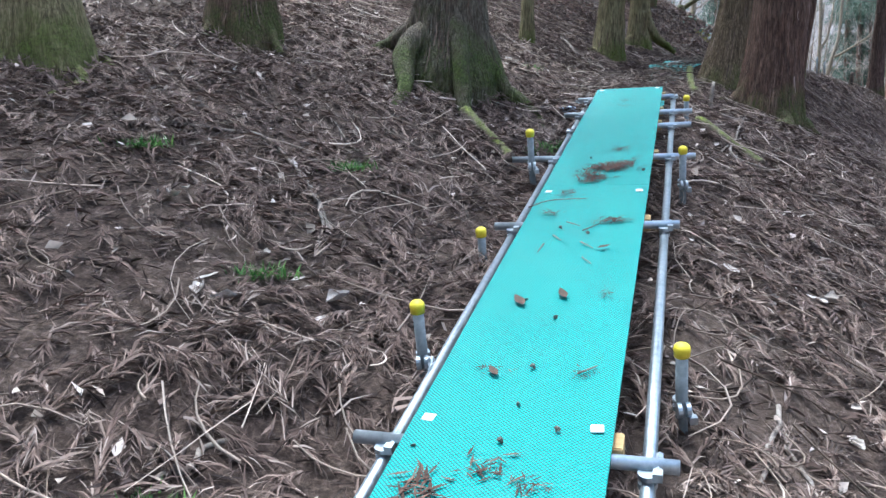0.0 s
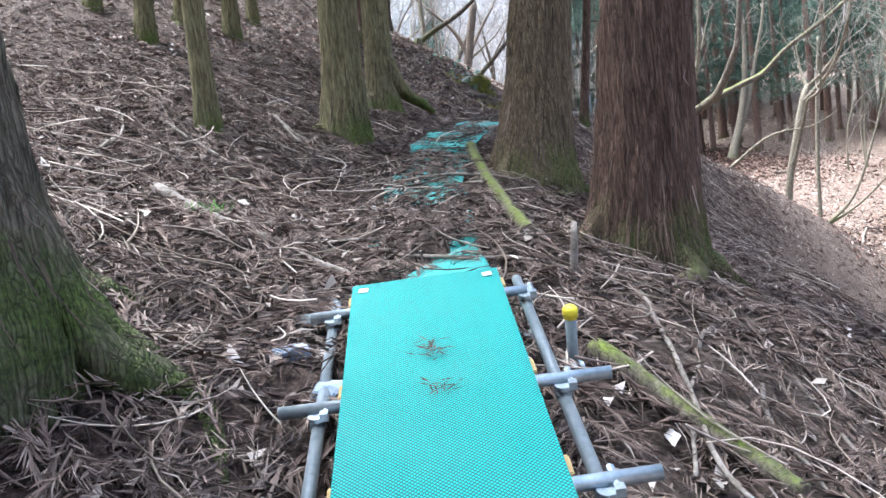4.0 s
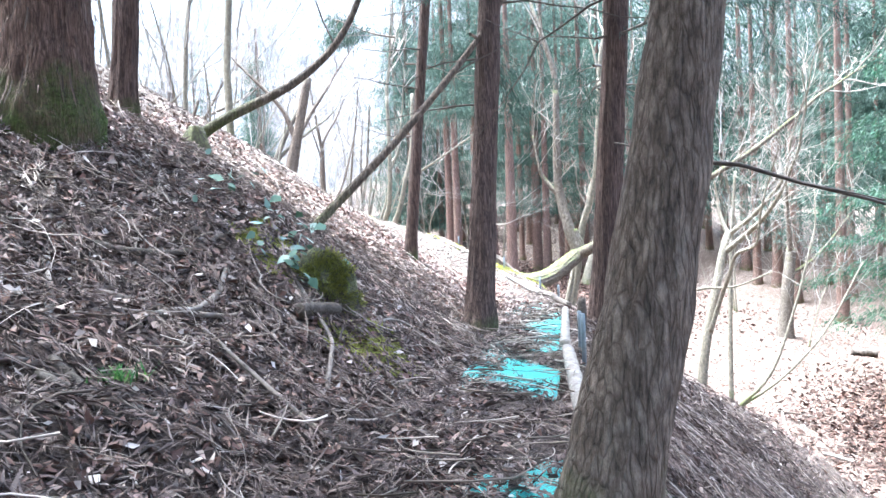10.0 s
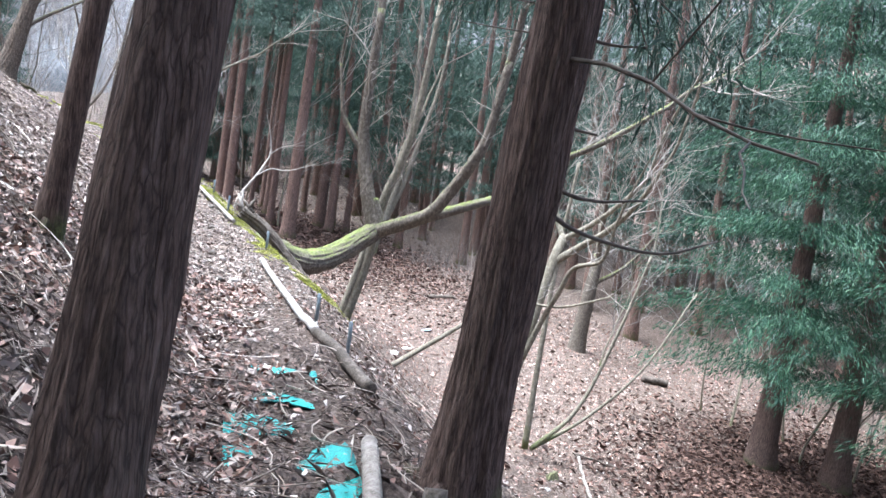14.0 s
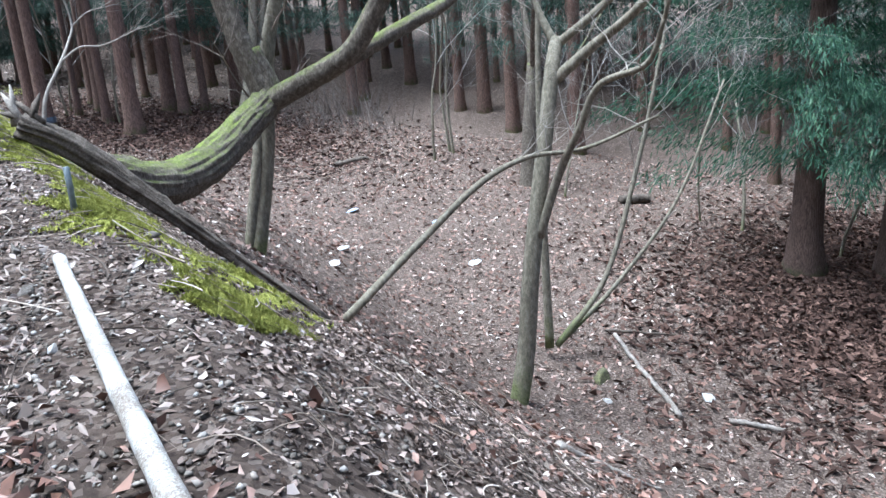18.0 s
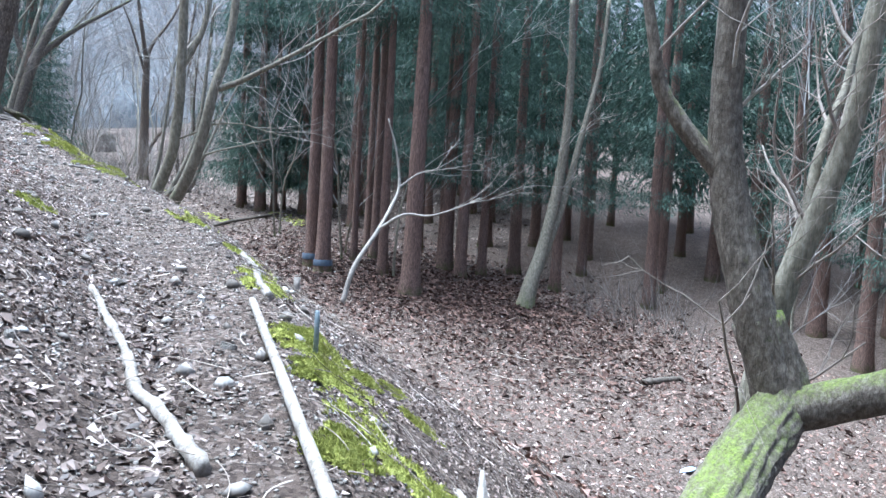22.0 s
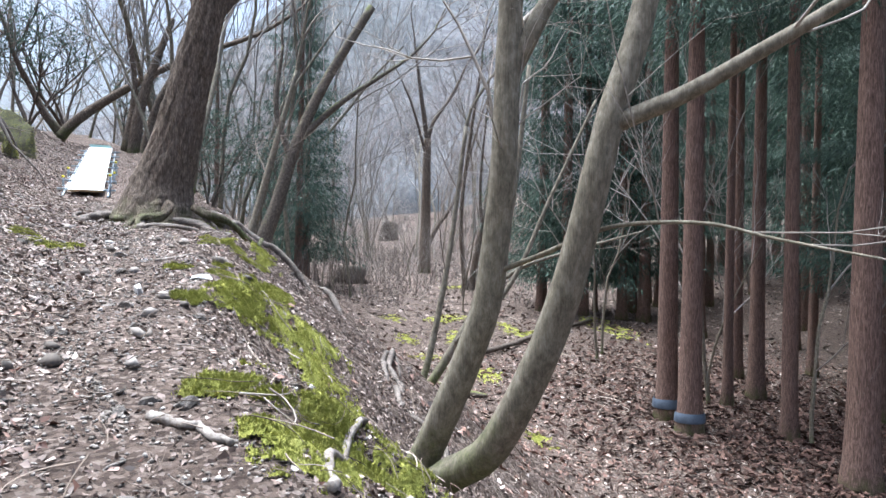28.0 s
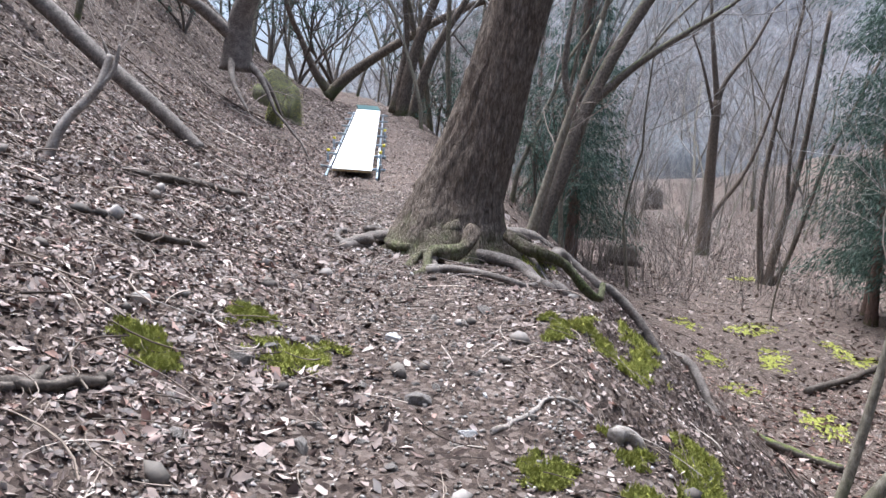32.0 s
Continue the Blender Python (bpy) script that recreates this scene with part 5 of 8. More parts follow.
def boardwalk(origin, heading, slope, length, width, mat, mats, transoms, posts, label, seg, tags=()):
    """A scaffold-tube ramp; local y runs up it, local z is square to it."""
    t = thing("boardwalk", origin, label, "boardwalk")
    t.rotation_euler = Euler((slope, 0, -heading))
    for k in range(mats):
        m = part("mat", deck_sheet("mat", seg - 0.004, width, mat), t)
        m.location = (0, k * seg, 0.0)
        for y in tags:
            if k * seg < y <= (k + 1) * seg:
                for s in (-1, 1):
                    g = new("tag", TAG)
                    g.parent = m
                    g.location = (s * (width / 2 - 0.05), y - k * seg, 0.016)
                    g.rotation_euler[2] = 0.1 * s
    for s in (-1, 1):
        for k in range(3):
            p = part("plank", box_mesh("plank", (width / 3 - 0.012, length, 0.034), M_timber), t) if s == 1 else None
            if p:
                p.location = (-width / 3 + k * width / 3, length / 2, -0.02)
        r = part("rail_tube", pipe_mesh("rail_tube", length + 0.3, M_pipe), t, "long galvanised side tube")
        r.rotation_euler[2] = radians(90)
        r.location = (s * (width / 2 + 0.1), length / 2, -0.12)
    for y, shift, over in transoms:
        p = part("cross_tube", pipe_mesh("cross_tube", width + over, M_pipe), t, "galvanised cross tube under the deck")
        p.location = (shift, y, -0.068)
        p.rotation_euler[2] = 0.03 * math.sin(y * 7)
        for s in (-1, 1):
            c = new("clamp", CLAMP)
            c.parent = p
            c.location = (s * (width / 2 + 0.1) - shift, 0, -0.03)
            w = part("timber_packer", box_mesh("timber_packer", (0.07, 0.09, 0.07), M_timber), t)
            w.location = (s * (width / 2 - 0.01), y + 0.06, -0.075)
    for x, y, top, low in posts:
        # x, y and top: the cap's place on the deck; the tube goes straight down from it.
        p = part("post", pipe_mesh("post", low, M_post), t, "dark upright tube with a yellow cap")
        p.rotation_euler = Euler((-slope, radians(90), 0))
        p.location = (x, y - low / 2 * math.sin(slope), top - low / 2 * math.cos(slope))
        c = new("cap", CAP)
        c.parent = p
        c.rotation_euler[1] = radians(-90)
        c.location = (-low / 2, 0, 0)
        q = new("clamp", CLAMP)
        q.parent = p
        q.location = (-low / 2 + 0.24, 0, 0)
    return t


HEAD, SLOPE = math.atan(0.297), math.atan(0.2626 / 1.043)
boardwalk((-1.134, -2.09, -0.49), HEAD, SLOPE, 10.45, 0.633, M_mat, 3, [(1.4, 0, 0.4), (2.9, 0.02, 0.4), (4.27, -0.01, 0.4), (6.44, -0.01, 0.38), (7.96, -0.06, 0.68), (9.0, 0.1, 0.32), (9.58, 0.02, 0.5), (10.35, -0.04, 0.3)],
          [(-0.52, 3.75, 0.1, 0.6), (0.51, 5.0, -0.03, 0.7), (-0.5, 5.02, 0.1, 0.6), (-0.54, 6.25, -0.02, 0.5), (-0.51, 7.72, 0.2, 0.7), (0.51, 7.76, 0.04, 0.8), (0.54, 10.05, -0.03, 0.5)],
          "scaffold-tube boardwalk ramp covered with teal mesh matting", 3.485, (0.1, 4.3, 6.83, 10.38))
boardwalk((16.9, 57.74, 6.75), -0.005, math.atan(0.199), 10.86, 0.72, M_board, 3, [(0.6, 0, 0.5), (2.2, 0, 0.5), (3.8, 0, 0.5), (5.4, 0, 0.5), (7, 0, 0.5), (8.6, 0, 0.5), (10.2, 0, 0.5)],
          [(0.5, 0.1, 0.35, 0.8), (-0.55, 1.6, 0.1, 0.6), (-0.55, 3.4, 0.1, 0.6), (0.55, 2.6, 0.12, 0.6), (0.55, 5.2, 0.12, 0.6)], "scaffold-tube boardwalk with a bare white deck farther up the path", 3.61)


# ---- teal mats along the path ----


def trail_mat(y0, y1, width, lift, shift, seed, drop=0.0):
    """One mat laid along the path, sunk in litter here and there."""
    ys = np.arange(y0, y1, 0.06)
    off = np.linspace(-width / 2, width / 2, 14)
    yy, oo = np.meshgrid(ys, off, indexing="ij")
    c = np.interp(ys, _y, _c)[:, None]
    xx = trail_x(yy) + shift + oo * c
    y2 = yy - oo * np.sqrt(1 - c * c)
    zz = lie(xx, y2) + lift + 0.045 * grain(xx, y2, 0.5, seed) + 0.016 * grain(xx, y2, 0.17, seed + 1) + 0.05 * np.maximum(np.abs(oo) - 0.2, 0)
    zz -= drop * np.clip(1 - (yy - y0) / 0.1, 0, 1)
    n, k = yy.shape
    top = np.stack([xx, y2, zz], -1).reshape(-1, 3)
    vv = np.vstack([top, top - [0, 0, 0.01]])
    i, j = np.meshgrid(np.arange(n - 1), np.arange(k - 1), indexing="ij")
    f = np.stack([i * k + j, i * k + j + 1, (i + 1) * k + j + 1, (i + 1) * k + j], -1).reshape(-1, 4)
    m = n * k
    rim = [(a, a + k, a + k + m, a + m) for a in range(0, m - k, k)] + [(a + k - 1, a + k - 1 + m, a + 2 * k - 1 + m, a + 2 * k - 1) for a in range(0, m - k, k)]
    uv = np.vstack([np.stack([oo, yy], -1).reshape(-1, 2)] * 2)
    me = mesh_from("path_mat", vv, f.tolist() + (f[:, ::-1] + m).tolist() + rim, M_path_mat, True, uv)
    tagged(new("path_mat", me), "teal mesh mat on the path, half buried in brown litter", "mat", "mats on the path")


for n, (a, b, up) in enumerate(((7.5, 8.9, 0.004), (8.95, 10.5, 0.004), (10.55, 11.75, 0.004), (11.82, 12.92, 0.065), (13.0, 14.75, 0.055), (14.9, 15.9, -0.03), (16.75, 17.9, 0.006), (18.0, 19.4, 0.014), (19.5, 21.2, 0.006), (21.4, 22.2, 0.006))):
    trail_mat(a, b, 0.64, up, 0.03 * math.sin(n * 1.7), 20 + n, 0.17 if n == 3 else 0.0)

# ---- far hillside across the valley ----


def far_hill():
    """A wooded ridge that closes the valley, beyond a hundred metres; haze is painted into its colour."""
    m, nt, b = material("hazy_far_wood", 1.0, 0.0)
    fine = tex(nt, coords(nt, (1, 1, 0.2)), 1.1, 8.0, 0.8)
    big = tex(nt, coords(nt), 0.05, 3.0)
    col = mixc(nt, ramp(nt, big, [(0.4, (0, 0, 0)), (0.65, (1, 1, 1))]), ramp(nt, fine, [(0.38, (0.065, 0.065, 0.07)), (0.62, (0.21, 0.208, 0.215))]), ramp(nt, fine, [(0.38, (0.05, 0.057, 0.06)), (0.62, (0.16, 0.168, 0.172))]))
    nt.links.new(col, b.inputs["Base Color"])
    # Faint glow of the same grey stands for haze in the air.
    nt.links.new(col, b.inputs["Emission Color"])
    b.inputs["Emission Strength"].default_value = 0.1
    a = np.linspace(-1.9, 1.9, 160)
    u = np.linspace(0, 1, 40)
    aa, uu = np.meshgrid(a, u, indexing="ij")
    top = 56 + 8 * grain(aa, aa * 0, 0.35, 5) + 3 * grain(aa, aa * 0, 0.1, 6)
    rr = 118 + 60 * uu + 2.0 * grain(aa * 40, uu * 12, 1.0, 9)
    x, y = 14 + rr * np.sin(aa), 22 + rr * np.cos(aa)
    z = -2 + top * uu ** 0.8 * np.interp(aa, [-1.9, -0.6, 0.0, 0.12, 0.28, 0.6, 1.9], [0.7, 0.55, 0.55, 0.75, 1.1, 1.2, 1.2]) + 1.2 * grain(aa * 60, uu * 20, 1.0, 10)
    n, k = x.shape
    i, j = np.meshgrid(np.arange(n - 1), np.arange(k - 1), indexing="ij")
    f = np.stack([i * k + j, i * k + j + 1, (i + 1) * k + j + 1, (i + 1) * k + j], -1).reshape(-1, 4)
    tagged(new("backdrop", mesh_from("backdrop", np.stack([x, y, z], -1).reshape(-1, 3), f, m)), "wooded hillside across the valley, haze in its colour and glow", "hillside", kind="structure")


far_hill()


# ---- things that lie on the ground ----


def g3(x, y, up=0.0):
    return np.array([x, y, float(surface(x, y)) + up])


def fallen(name, places, r0, r1, mat, label, category="branch", up=0.0, sides=8, n=None, group="", ridge=0.06, arch=0.0, wander=0.0):
    """A stick, pole or root that lies along the ground through the given places."""
    p = np.array(places, float)
    line = curve_through([(x, y, 0) for x, y in p], n or 10 * len(p))
    s = np.linspace(0, 1, len(line))
    if wander:
        rnd = random.Random(int(abs(p[0][0] * 313 + p[1][1] * 97)))
        ph = [rnd.uniform(0, 6.28) for _ in range(6)]
        for q, (w, k) in enumerate(((1.0, 7), (0.6, 15), (0.3, 29))):
            line[:, 0] += wander * w * np.sin(s * k + ph[q]) * np.minimum(1, s * 6)
            line[:, 1] += wander * w * np.sin(s * k * 1.13 + ph[q + 3]) * np.minimum(1, s * 6)
        up = up + 0.2 * wander * np.sin(s * 19 + ph[0])
    line[:, 2] = surface(line[:, 0], line[:, 1]) * 0.35 + lie(line[:, 0], line[:, 1]) * 0.65 + max(r0, r1) * 0.6 + up + arch * np.sin(np.pi * s)
    base = line[0].copy()
    ob = new(name, tube(name, line - base, np.linspace(r0, r1, len(line)), mat, sides, ridge=ridge, seed=int(abs(base[0] * 31 + base[1] * 7)) % 97))
    ob.location = base
    return tagged(ob, label, category, group)


# Roots of the great tree: parts of it.
ROOTS = [
    ([(18.3, 50.6), (18.55, 51.1), (19.1, 51.5), (19.9, 51.8), (20.6, 51.6), (20.95, 50.7), (21.1, 49.5), (21.1, 48.2), (20.8, 46.9)], 0.11, 0.045),
    ([(18.5, 50.5), (19.2, 50.9), (19.9, 51.1), (20.5, 50.6), (20.75, 49.6), (20.85, 48.5)], 0.1, 0.03),
    ([(18.6, 50.8), (19.4, 51.6), (20.4, 52.2), (21.3, 52.1), (22.2, 51.4), (23.4, 50.6)], 0.06, 0.02),
    ([(18.0, 50.7), (17.6, 50.75), (17.25, 50.6), (16.95, 50.7)], 0.11, 0.03),
    ([(18.1, 50.4), (18.05, 49.9), (18.35, 49.55), (18.8, 49.65)], 0.07, 0.025),
    ([(18.3, 50.3), (18.6, 49.8), (19.1, 49.7), (19.6, 49.9), (20.2, 49.7), (20.5, 48.9)], 0.08, 0.025),
    ([(20.9, 50.3), (21.0, 48.9), (20.9, 47.6), (20.55, 46.4), (20.3, 45.4), (20.2, 44.7)], 0.06, 0.03),
    ([(20.8, 49.8), (21.2, 48.6), (21.6, 47.4), (22.0, 46.6)], 0.035, 0.01),
    ([(18.1, 50.9), (17.85, 51.2), (17.6, 51.2), (17.3, 51.5)], 0.1, 0.04),
    ([(18.6, 50.6), (19.4, 50.4), (20.0, 50.6), (20.6, 51.2)], 0.05, 0.02),
]
for places, a, b in ROOTS:
    ob = fallen("root", places, a * 0.75, b * 0.75, M_root, "bare grey root along the path's edge", up=-0.02, sides=10, wander=0.17, n=60, ridge=0.15)
    ob.location = Vector(ob.location) - GREAT.location
    ob.parent = GREAT
    for key in ("category",):
        del ob[key]

PATH_STICKS = [
    ([(0.07, 6.62), (0.22, 6.2), (0.39, 5.77)], 0.06, 0.05, M_mossy, "short mossy log lying beside the boardwalk"),
    ([(2.41, 10.97), (2.96, 10.76), (3.34, 10.56), (3.85, 10.6)], 0.016, 0.012, M_twig, "straight thin branch lying across the mats"),
    ([(3.65, 11.9), (3.26, 10.6), (2.95, 9.5), (2.75, 8.7)], 0.06, 0.05, M_mossy, "yellow-green mossy log along the mats"),
    ([(0.67, 9.67), (0.95, 9.26), (1.25, 8.93), (1.58, 8.41)], 0.045, 0.02, M_pale_wood, "grey fallen branch on the slope beside the boardwalk"),
    ([(2.3, 7.2), (2.45, 6.8), (2.6, 6.4)], 0.05, 0.04, M_mossy, "yellowish rotten log below the boardwalk"),
    ([(3.2, 8.4), (2.6, 7.0), (2.35, 6.4), (2.66, 6.25), (3.05, 6.6), (3.3, 7.2)], 0.012, 0.007, M_pale_wood, "long pale curved twig below the boardwalk"),
    ([(3.24, 7.39), (2.88, 6.85), (2.7, 6.3)], 0.013, 0.009, M_pale_wood, "pale stick below the boardwalk"),
    ([(3.28, 7.72), (2.7, 7.12), (2.28, 6.5)], 0.012, 0.008, M_pale_wood, "pale bent stick below the boardwalk"),
    ([(0.97, 12.7), (1.05, 11.63), (1.38, 10.9)], 0.014, 0.01, M_pale_wood, "curved pale branch beside a cedar's foot"),
    ([(2.03, 13.46), (1.85, 12.7), (1.9, 12.1), (2.25, 11.7)], 0.014, 0.01, M_pale_wood, "curved pale branch beside a greenish cedar"),
    ([(0.14, 10.0), (0.35, 10.44), (0.48, 11.1), (0.44, 11.59)], 0.014, 0.01, M_pale_wood, "curved pale branch on the slope"),
    ([(0.81, 12.6), (0.72, 11.82), (0.95, 11.22), (1.35, 10.7)], 0.016, 0.012, M_pale_wood, "long curved pale branch round a cedar's foot"),
    ([(2.2, 13.9), (1.83, 12.94), (1.85, 12.17), (1.97, 11.78), (2.2, 11.5)], 0.016, 0.011, M_pale_wood, "long bowed pale branch under a cedar"),
    ([(1.94, 12.5), (1.9, 13.03), (2.2, 13.82)], 0.013, 0.01, M_pale_wood, "bowed pale branch under a cedar"),
    ([(2.1, 13.4), (2.4, 13.6), (2.6, 13.3), (2.62, 12.6)], 0.012, 0.009, M_pale_wood, "bowed grey branch under a cedar"),
    ([(2.9, 15.33), (3.02, 15.54), (3.25, 15.9)], 0.02, 0.014, M_pale_wood, "pale stick on the slope among litter"),
    ([(2.8, 14.2), (3.0, 14.4), (3.19, 14.82), (3.22, 15.29)], 0.03, 0.02, M_pale_wood, "thick pale branch on the slope"),
    ([(3.01, 17.23), (3.13, 16.95), (3.14, 16.45)], 0.025, 0.02, M_pale_wood, "pale broken branch on the slope"),
    ([(4.61, 18.42), (4.45, 17.54), (4.38, 16.73)], 0.022, 0.015, M_pale_wood, "pale straight stick on the slope"),
    ([(4.36, 16.48), (4.46, 16.29), (4.7, 16.15)], 0.03, 0.02, M_dark_wood, "short dark branch on the slope"),
    ([(3.8, 16.2), (4.28, 16.6)], 0.014, 0.01, M_pale_wood, "thin pale stick on the slope"),
    ([(4.73, 17.74), (5.22, 17.81), (5.78, 18.25)], 0.03, 0.018, M_dark_wood, "dark crooked branch on the slope"),
    ([(4.87, 17.09), (5.25, 17.38), (5.6, 17.87)], 0.026, 0.015, M_pale_wood, "grey crooked branch on the slope"),
    ([(5.71, 16.7), (5.97, 17.26), (5.98, 17.96), (6.23, 18.8)], 0.015, 0.01, M_twig, "thin bowed twig beside the mossy rock"),
    ([(5.16, 17.13), (5.25, 16.81), (5.4, 16.4), (5.6, 15.9)], 0.014, 0.01, M_twig, "long thin twig beside the mats"),
    ([(6.42, 17.42), (6.65, 17.8), (6.95, 17.9), (7.08, 17.6)], 0.012, 0.008, M_pale_wood, "hooped pale twig beside the mats"),
    ([(6.4, 17.24), (6.81, 17.54)], 0.022, 0.018, M_pale_wood, "short pale stick beside the mats"),
    ([(-2.03, 4.69), (-1.57, 4.84), (-1.27, 4.82), (-0.89, 4.23), (-0.76, 3.73)], 0.013, 0.01, M_pale_wood, "long curved pale branch on the litter"),
    ([(-1.06, 5.95), (-0.8, 5.3), (-0.5, 4.98)], 0.012, 0.009, M_pale_wood, "bowed pale stick on the litter"),
    ([(-1.1, 2.5), (-0.84, 2.64), (-0.45, 2.85)], 0.01, 0.007, M_pale_wood, "thin pale stick on the litter"),
    ([(-1.07, 1.93), (-0.9, 2.16)], 0.012, 0.01, M_pale_wood, "short pale stick on the litter"),
    ([(-1.52, 4.14), (-1.42, 3.65), (-1.45, 3.37)], 0.014, 0.01, M_twig, "dark upright-bent twig on the litter"),
    ([(2.08, 6.29), (2.35, 5.98), (3.1, 6.2)], 0.014, 0.008, M_pale_wood, "bowed pale stick below the boardwalk"),
    ([(1.22, 2.7), (1.08, 2.4), (0.87, 2.1)], 0.011, 0.008, M_pale_wood, "pale bent stick below the boardwalk"),
    ([(1.17, 2.54), (1.13, 2.24), (1.08, 1.8)], 0.01, 0.007, M_pale_wood, "thin pale stick below the boardwalk"),
    ([(-1.34, 4.9), (-1.0, 4.45), (-0.84, 3.95), (-0.79, 3.6)], 0.011, 0.008, M_pale_wood, "long bowed stick on the litter"),
    ([(2.97, 17.16), (3.13, 16.88), (3.31, 16.64)], 0.022, 0.016, M_pale_wood, "pale broken branch heaped on the slope"),
    ([(2.9, 15.26), (3.09, 15.53), (3.28, 15.88)], 0.018, 0.012, M_pale_wood, "straight pale stick heaped on the slope"),
    ([(2.85, 15.86), (3.25, 16.16)], 0.026, 0.02, M_pale_wood, "thick pale branch heaped on the slope"),
    ([(3.23, 15.25), (3.12, 14.51), (3.01, 14.19)], 0.02, 0.026, M_pale_wood, "crooked grey branch beside a cedar's foot"),
    ([(2.97, 14.51), (3.09, 14.75)], 0.024, 0.018, M_twig, "short brown branch beside a cedar's foot"),
    ([(4.49, 17.81), (4.36, 16.58)], 0.018, 0.014, M_pale_wood, "forked pale stick on the slope"),
    ([(3.91, 16.19), (4.28, 16.48)], 0.014, 0.01, M_pale_wood, "thin pale stick behind a cedar's root"),
    ([(4.3, 16.35), (4.56, 16.08)], 0.028, 0.02, M_dark_wood, "dark broken branch on the slope"),
    ([(4.66, 17.28), (5.05, 17.24), (5.43, 17.34)], 0.02, 0.014, M_twig, "long brown branch on the slope"),
    ([(4.46, 19.05), (4.92, 19.06)], 0.06, 0.05, M_dark_wood, "dark log under an old cedar"),
    ([(4.03, 17.47), (4.13, 16.98)], 0.016, 0.012, M_pale_wood, "short pale stick on the slope"),
    ([(1.9, 8.6), (2.9, 8.1), (4.4, 8.0)], 0.014, 0.008, M_twig, "thin branch on the litter beside the path"),
]
for places, a, b, m, label in PATH_STICKS:
    fallen("fallen_branch" if a < 0.04 else "log", places, a, b, m, label, "branch" if a < 0.04 else "log", group="fallen branches beside the path", wander=0.012 if a < 0.04 else 0.0, arch=0.05 if len(places) > 3 and a < 0.02 else 0.0)
LATE_STICKS = [
    ([(15.42, 49.73), (15.8, 50.5), (16.15, 51.24)], 0.04, 0.028, M_dark_wood, "dark thin log lying on the leafy bank"),
    ([(16.2, 45.9), (16.35, 46.05), (16.5, 46.3)], 0.028, 0.02, M_dark_wood, "dark rotten branch on the leaves"),
    ([(15.97, 48.23), (16.3, 48.7)], 0.03, 0.02, M_dark_wood, "dark stick on the leafy bank"),
    ([(18.06, 46.42), (18.31, 46.69), (18.66, 47.07)], 0.014, 0.009, M_pale_wood, "pale thin stick across the path"),
    ([(18.6, 46.4), (18.9, 46.7), (19.1, 46.7)], 0.04, 0.025, M_pale_wood, "pale crooked root end at the path's edge"),
    ([(16.26, 44.7), (16.15, 45.2)], 0.03, 0.025, M_pale_wood, "split bleached log end among leaves"),
    ([(16.1, 45.55), (16.2, 45.8), (16.33, 46.2)], 0.026, 0.016, M_dark_wood, "dark bent branch on the leaves"),
    ([(17.93, 42.29), (18.08, 42.13), (18.25, 41.9)], 0.025, 0.02, M_pale_wood, "grey stick beside stones on the path"),
    ([(18.58, 41.5), (18.8, 42.24), (19.2, 43.0)], 0.026, 0.018, M_pale_wood, "pale crooked branch at the path's edge"),
    ([(17.3, 34.3), (17.5, 34.9), (17.9, 35.6)], 0.04, 0.03, M_pale_wood, "pale bent log along the path's edge"),
    ([(18.3, 36.9), (18.15, 36.4), (17.95, 35.8)], 0.035, 0.03, M_pale_wood, "pale fallen branch along the path's edge"),
    ([(15.83, 34.2), (15.66, 33.1), (15.54, 32.3), (15.43, 31.4)], 0.026, 0.04, M_pale_wood, "bleached splintered log lying on the leafy path"),
    ([(23.0, 26.2), (24.2, 27.2), (25.3, 28.2)], 0.05, 0.035, M_pale_wood, "long grey branch on the clearing"),
    ([(23.36, 25.55), (23.61, 24.77)], 0.045, 0.035, M_pale_wood, "pale broken log on the clearing"),
    ([(25.4, 28.4), (26.0, 27.2)], 0.03, 0.02, M_dark_wood, "dark branch on the clearing"),
    ([(18.2, 26.0), (18.8, 25.6), (19.6, 25.4)], 0.05, 0.03, M_pale_wood, "pale broken branch at the foot of the bank"),
    ([(34.2, 31.4), (34.9, 30.7)], 0.14, 0.13, M_dark_wood, "short cut log on the clearing"),
    ([(32.4, 40.9), (33.8, 40.6)], 0.1, 0.09, M_dark_wood, "dark fallen log at the clearing's edge"),
    ([(23.9, 58.5), (25.2, 57.8), (26.4, 57.2)], 0.1, 0.07, M_mossy, "mossy fallen log on the valley floor"),
    ([(28, 61.5), (31, 63.5), (35, 66)], 0.09, 0.06, M_dark_wood, "fallen trunk on the valley floor"),
]
for places, a, b, m, label in LATE_STICKS:
    fallen("fallen_branch" if a < 0.05 else "log", places, a, b, m, label, "branch" if a < 0.05 else "log", group="fallen wood along the upper path", ridge=0.3, wander=0.02)

# Edging poles.
fallen("edging_pole", [(8.45, 18.0), (10.6, 20.55)], 0.05, 0.045, M_pale_wood, "pale straight pole edging the mats", "pole", up=0.03, sides=12)
fallen("edging_pole", [(6.95, 16.05), (8.35, 17.85)], 0.055, 0.05, M_pale_wood, "grey-brown pole edging the mats", "pole", up=0.02, sides=12)
fallen("edging_pole", [(4.15, 12.55), (5.35, 14.3)], 0.045, 0.04, M_pale_wood, "grey pole edging the mats", "pole", up=0.02, sides=12)
fallen("edging_pole", [(12.1, 22.95), (12.8, 24.4), (13.7, 26.2)], 0.04, 0.03, M_peeling, "white peeling pole edging the path", "pole", up=0.03, sides=12)
fallen("edging_pole", [(14.85, 28.78), (16.98, 33.99)], 0.035, 0.03, M_pale_wood, "thin pale pole edging the path", "pole", up=0.05, sides=10)
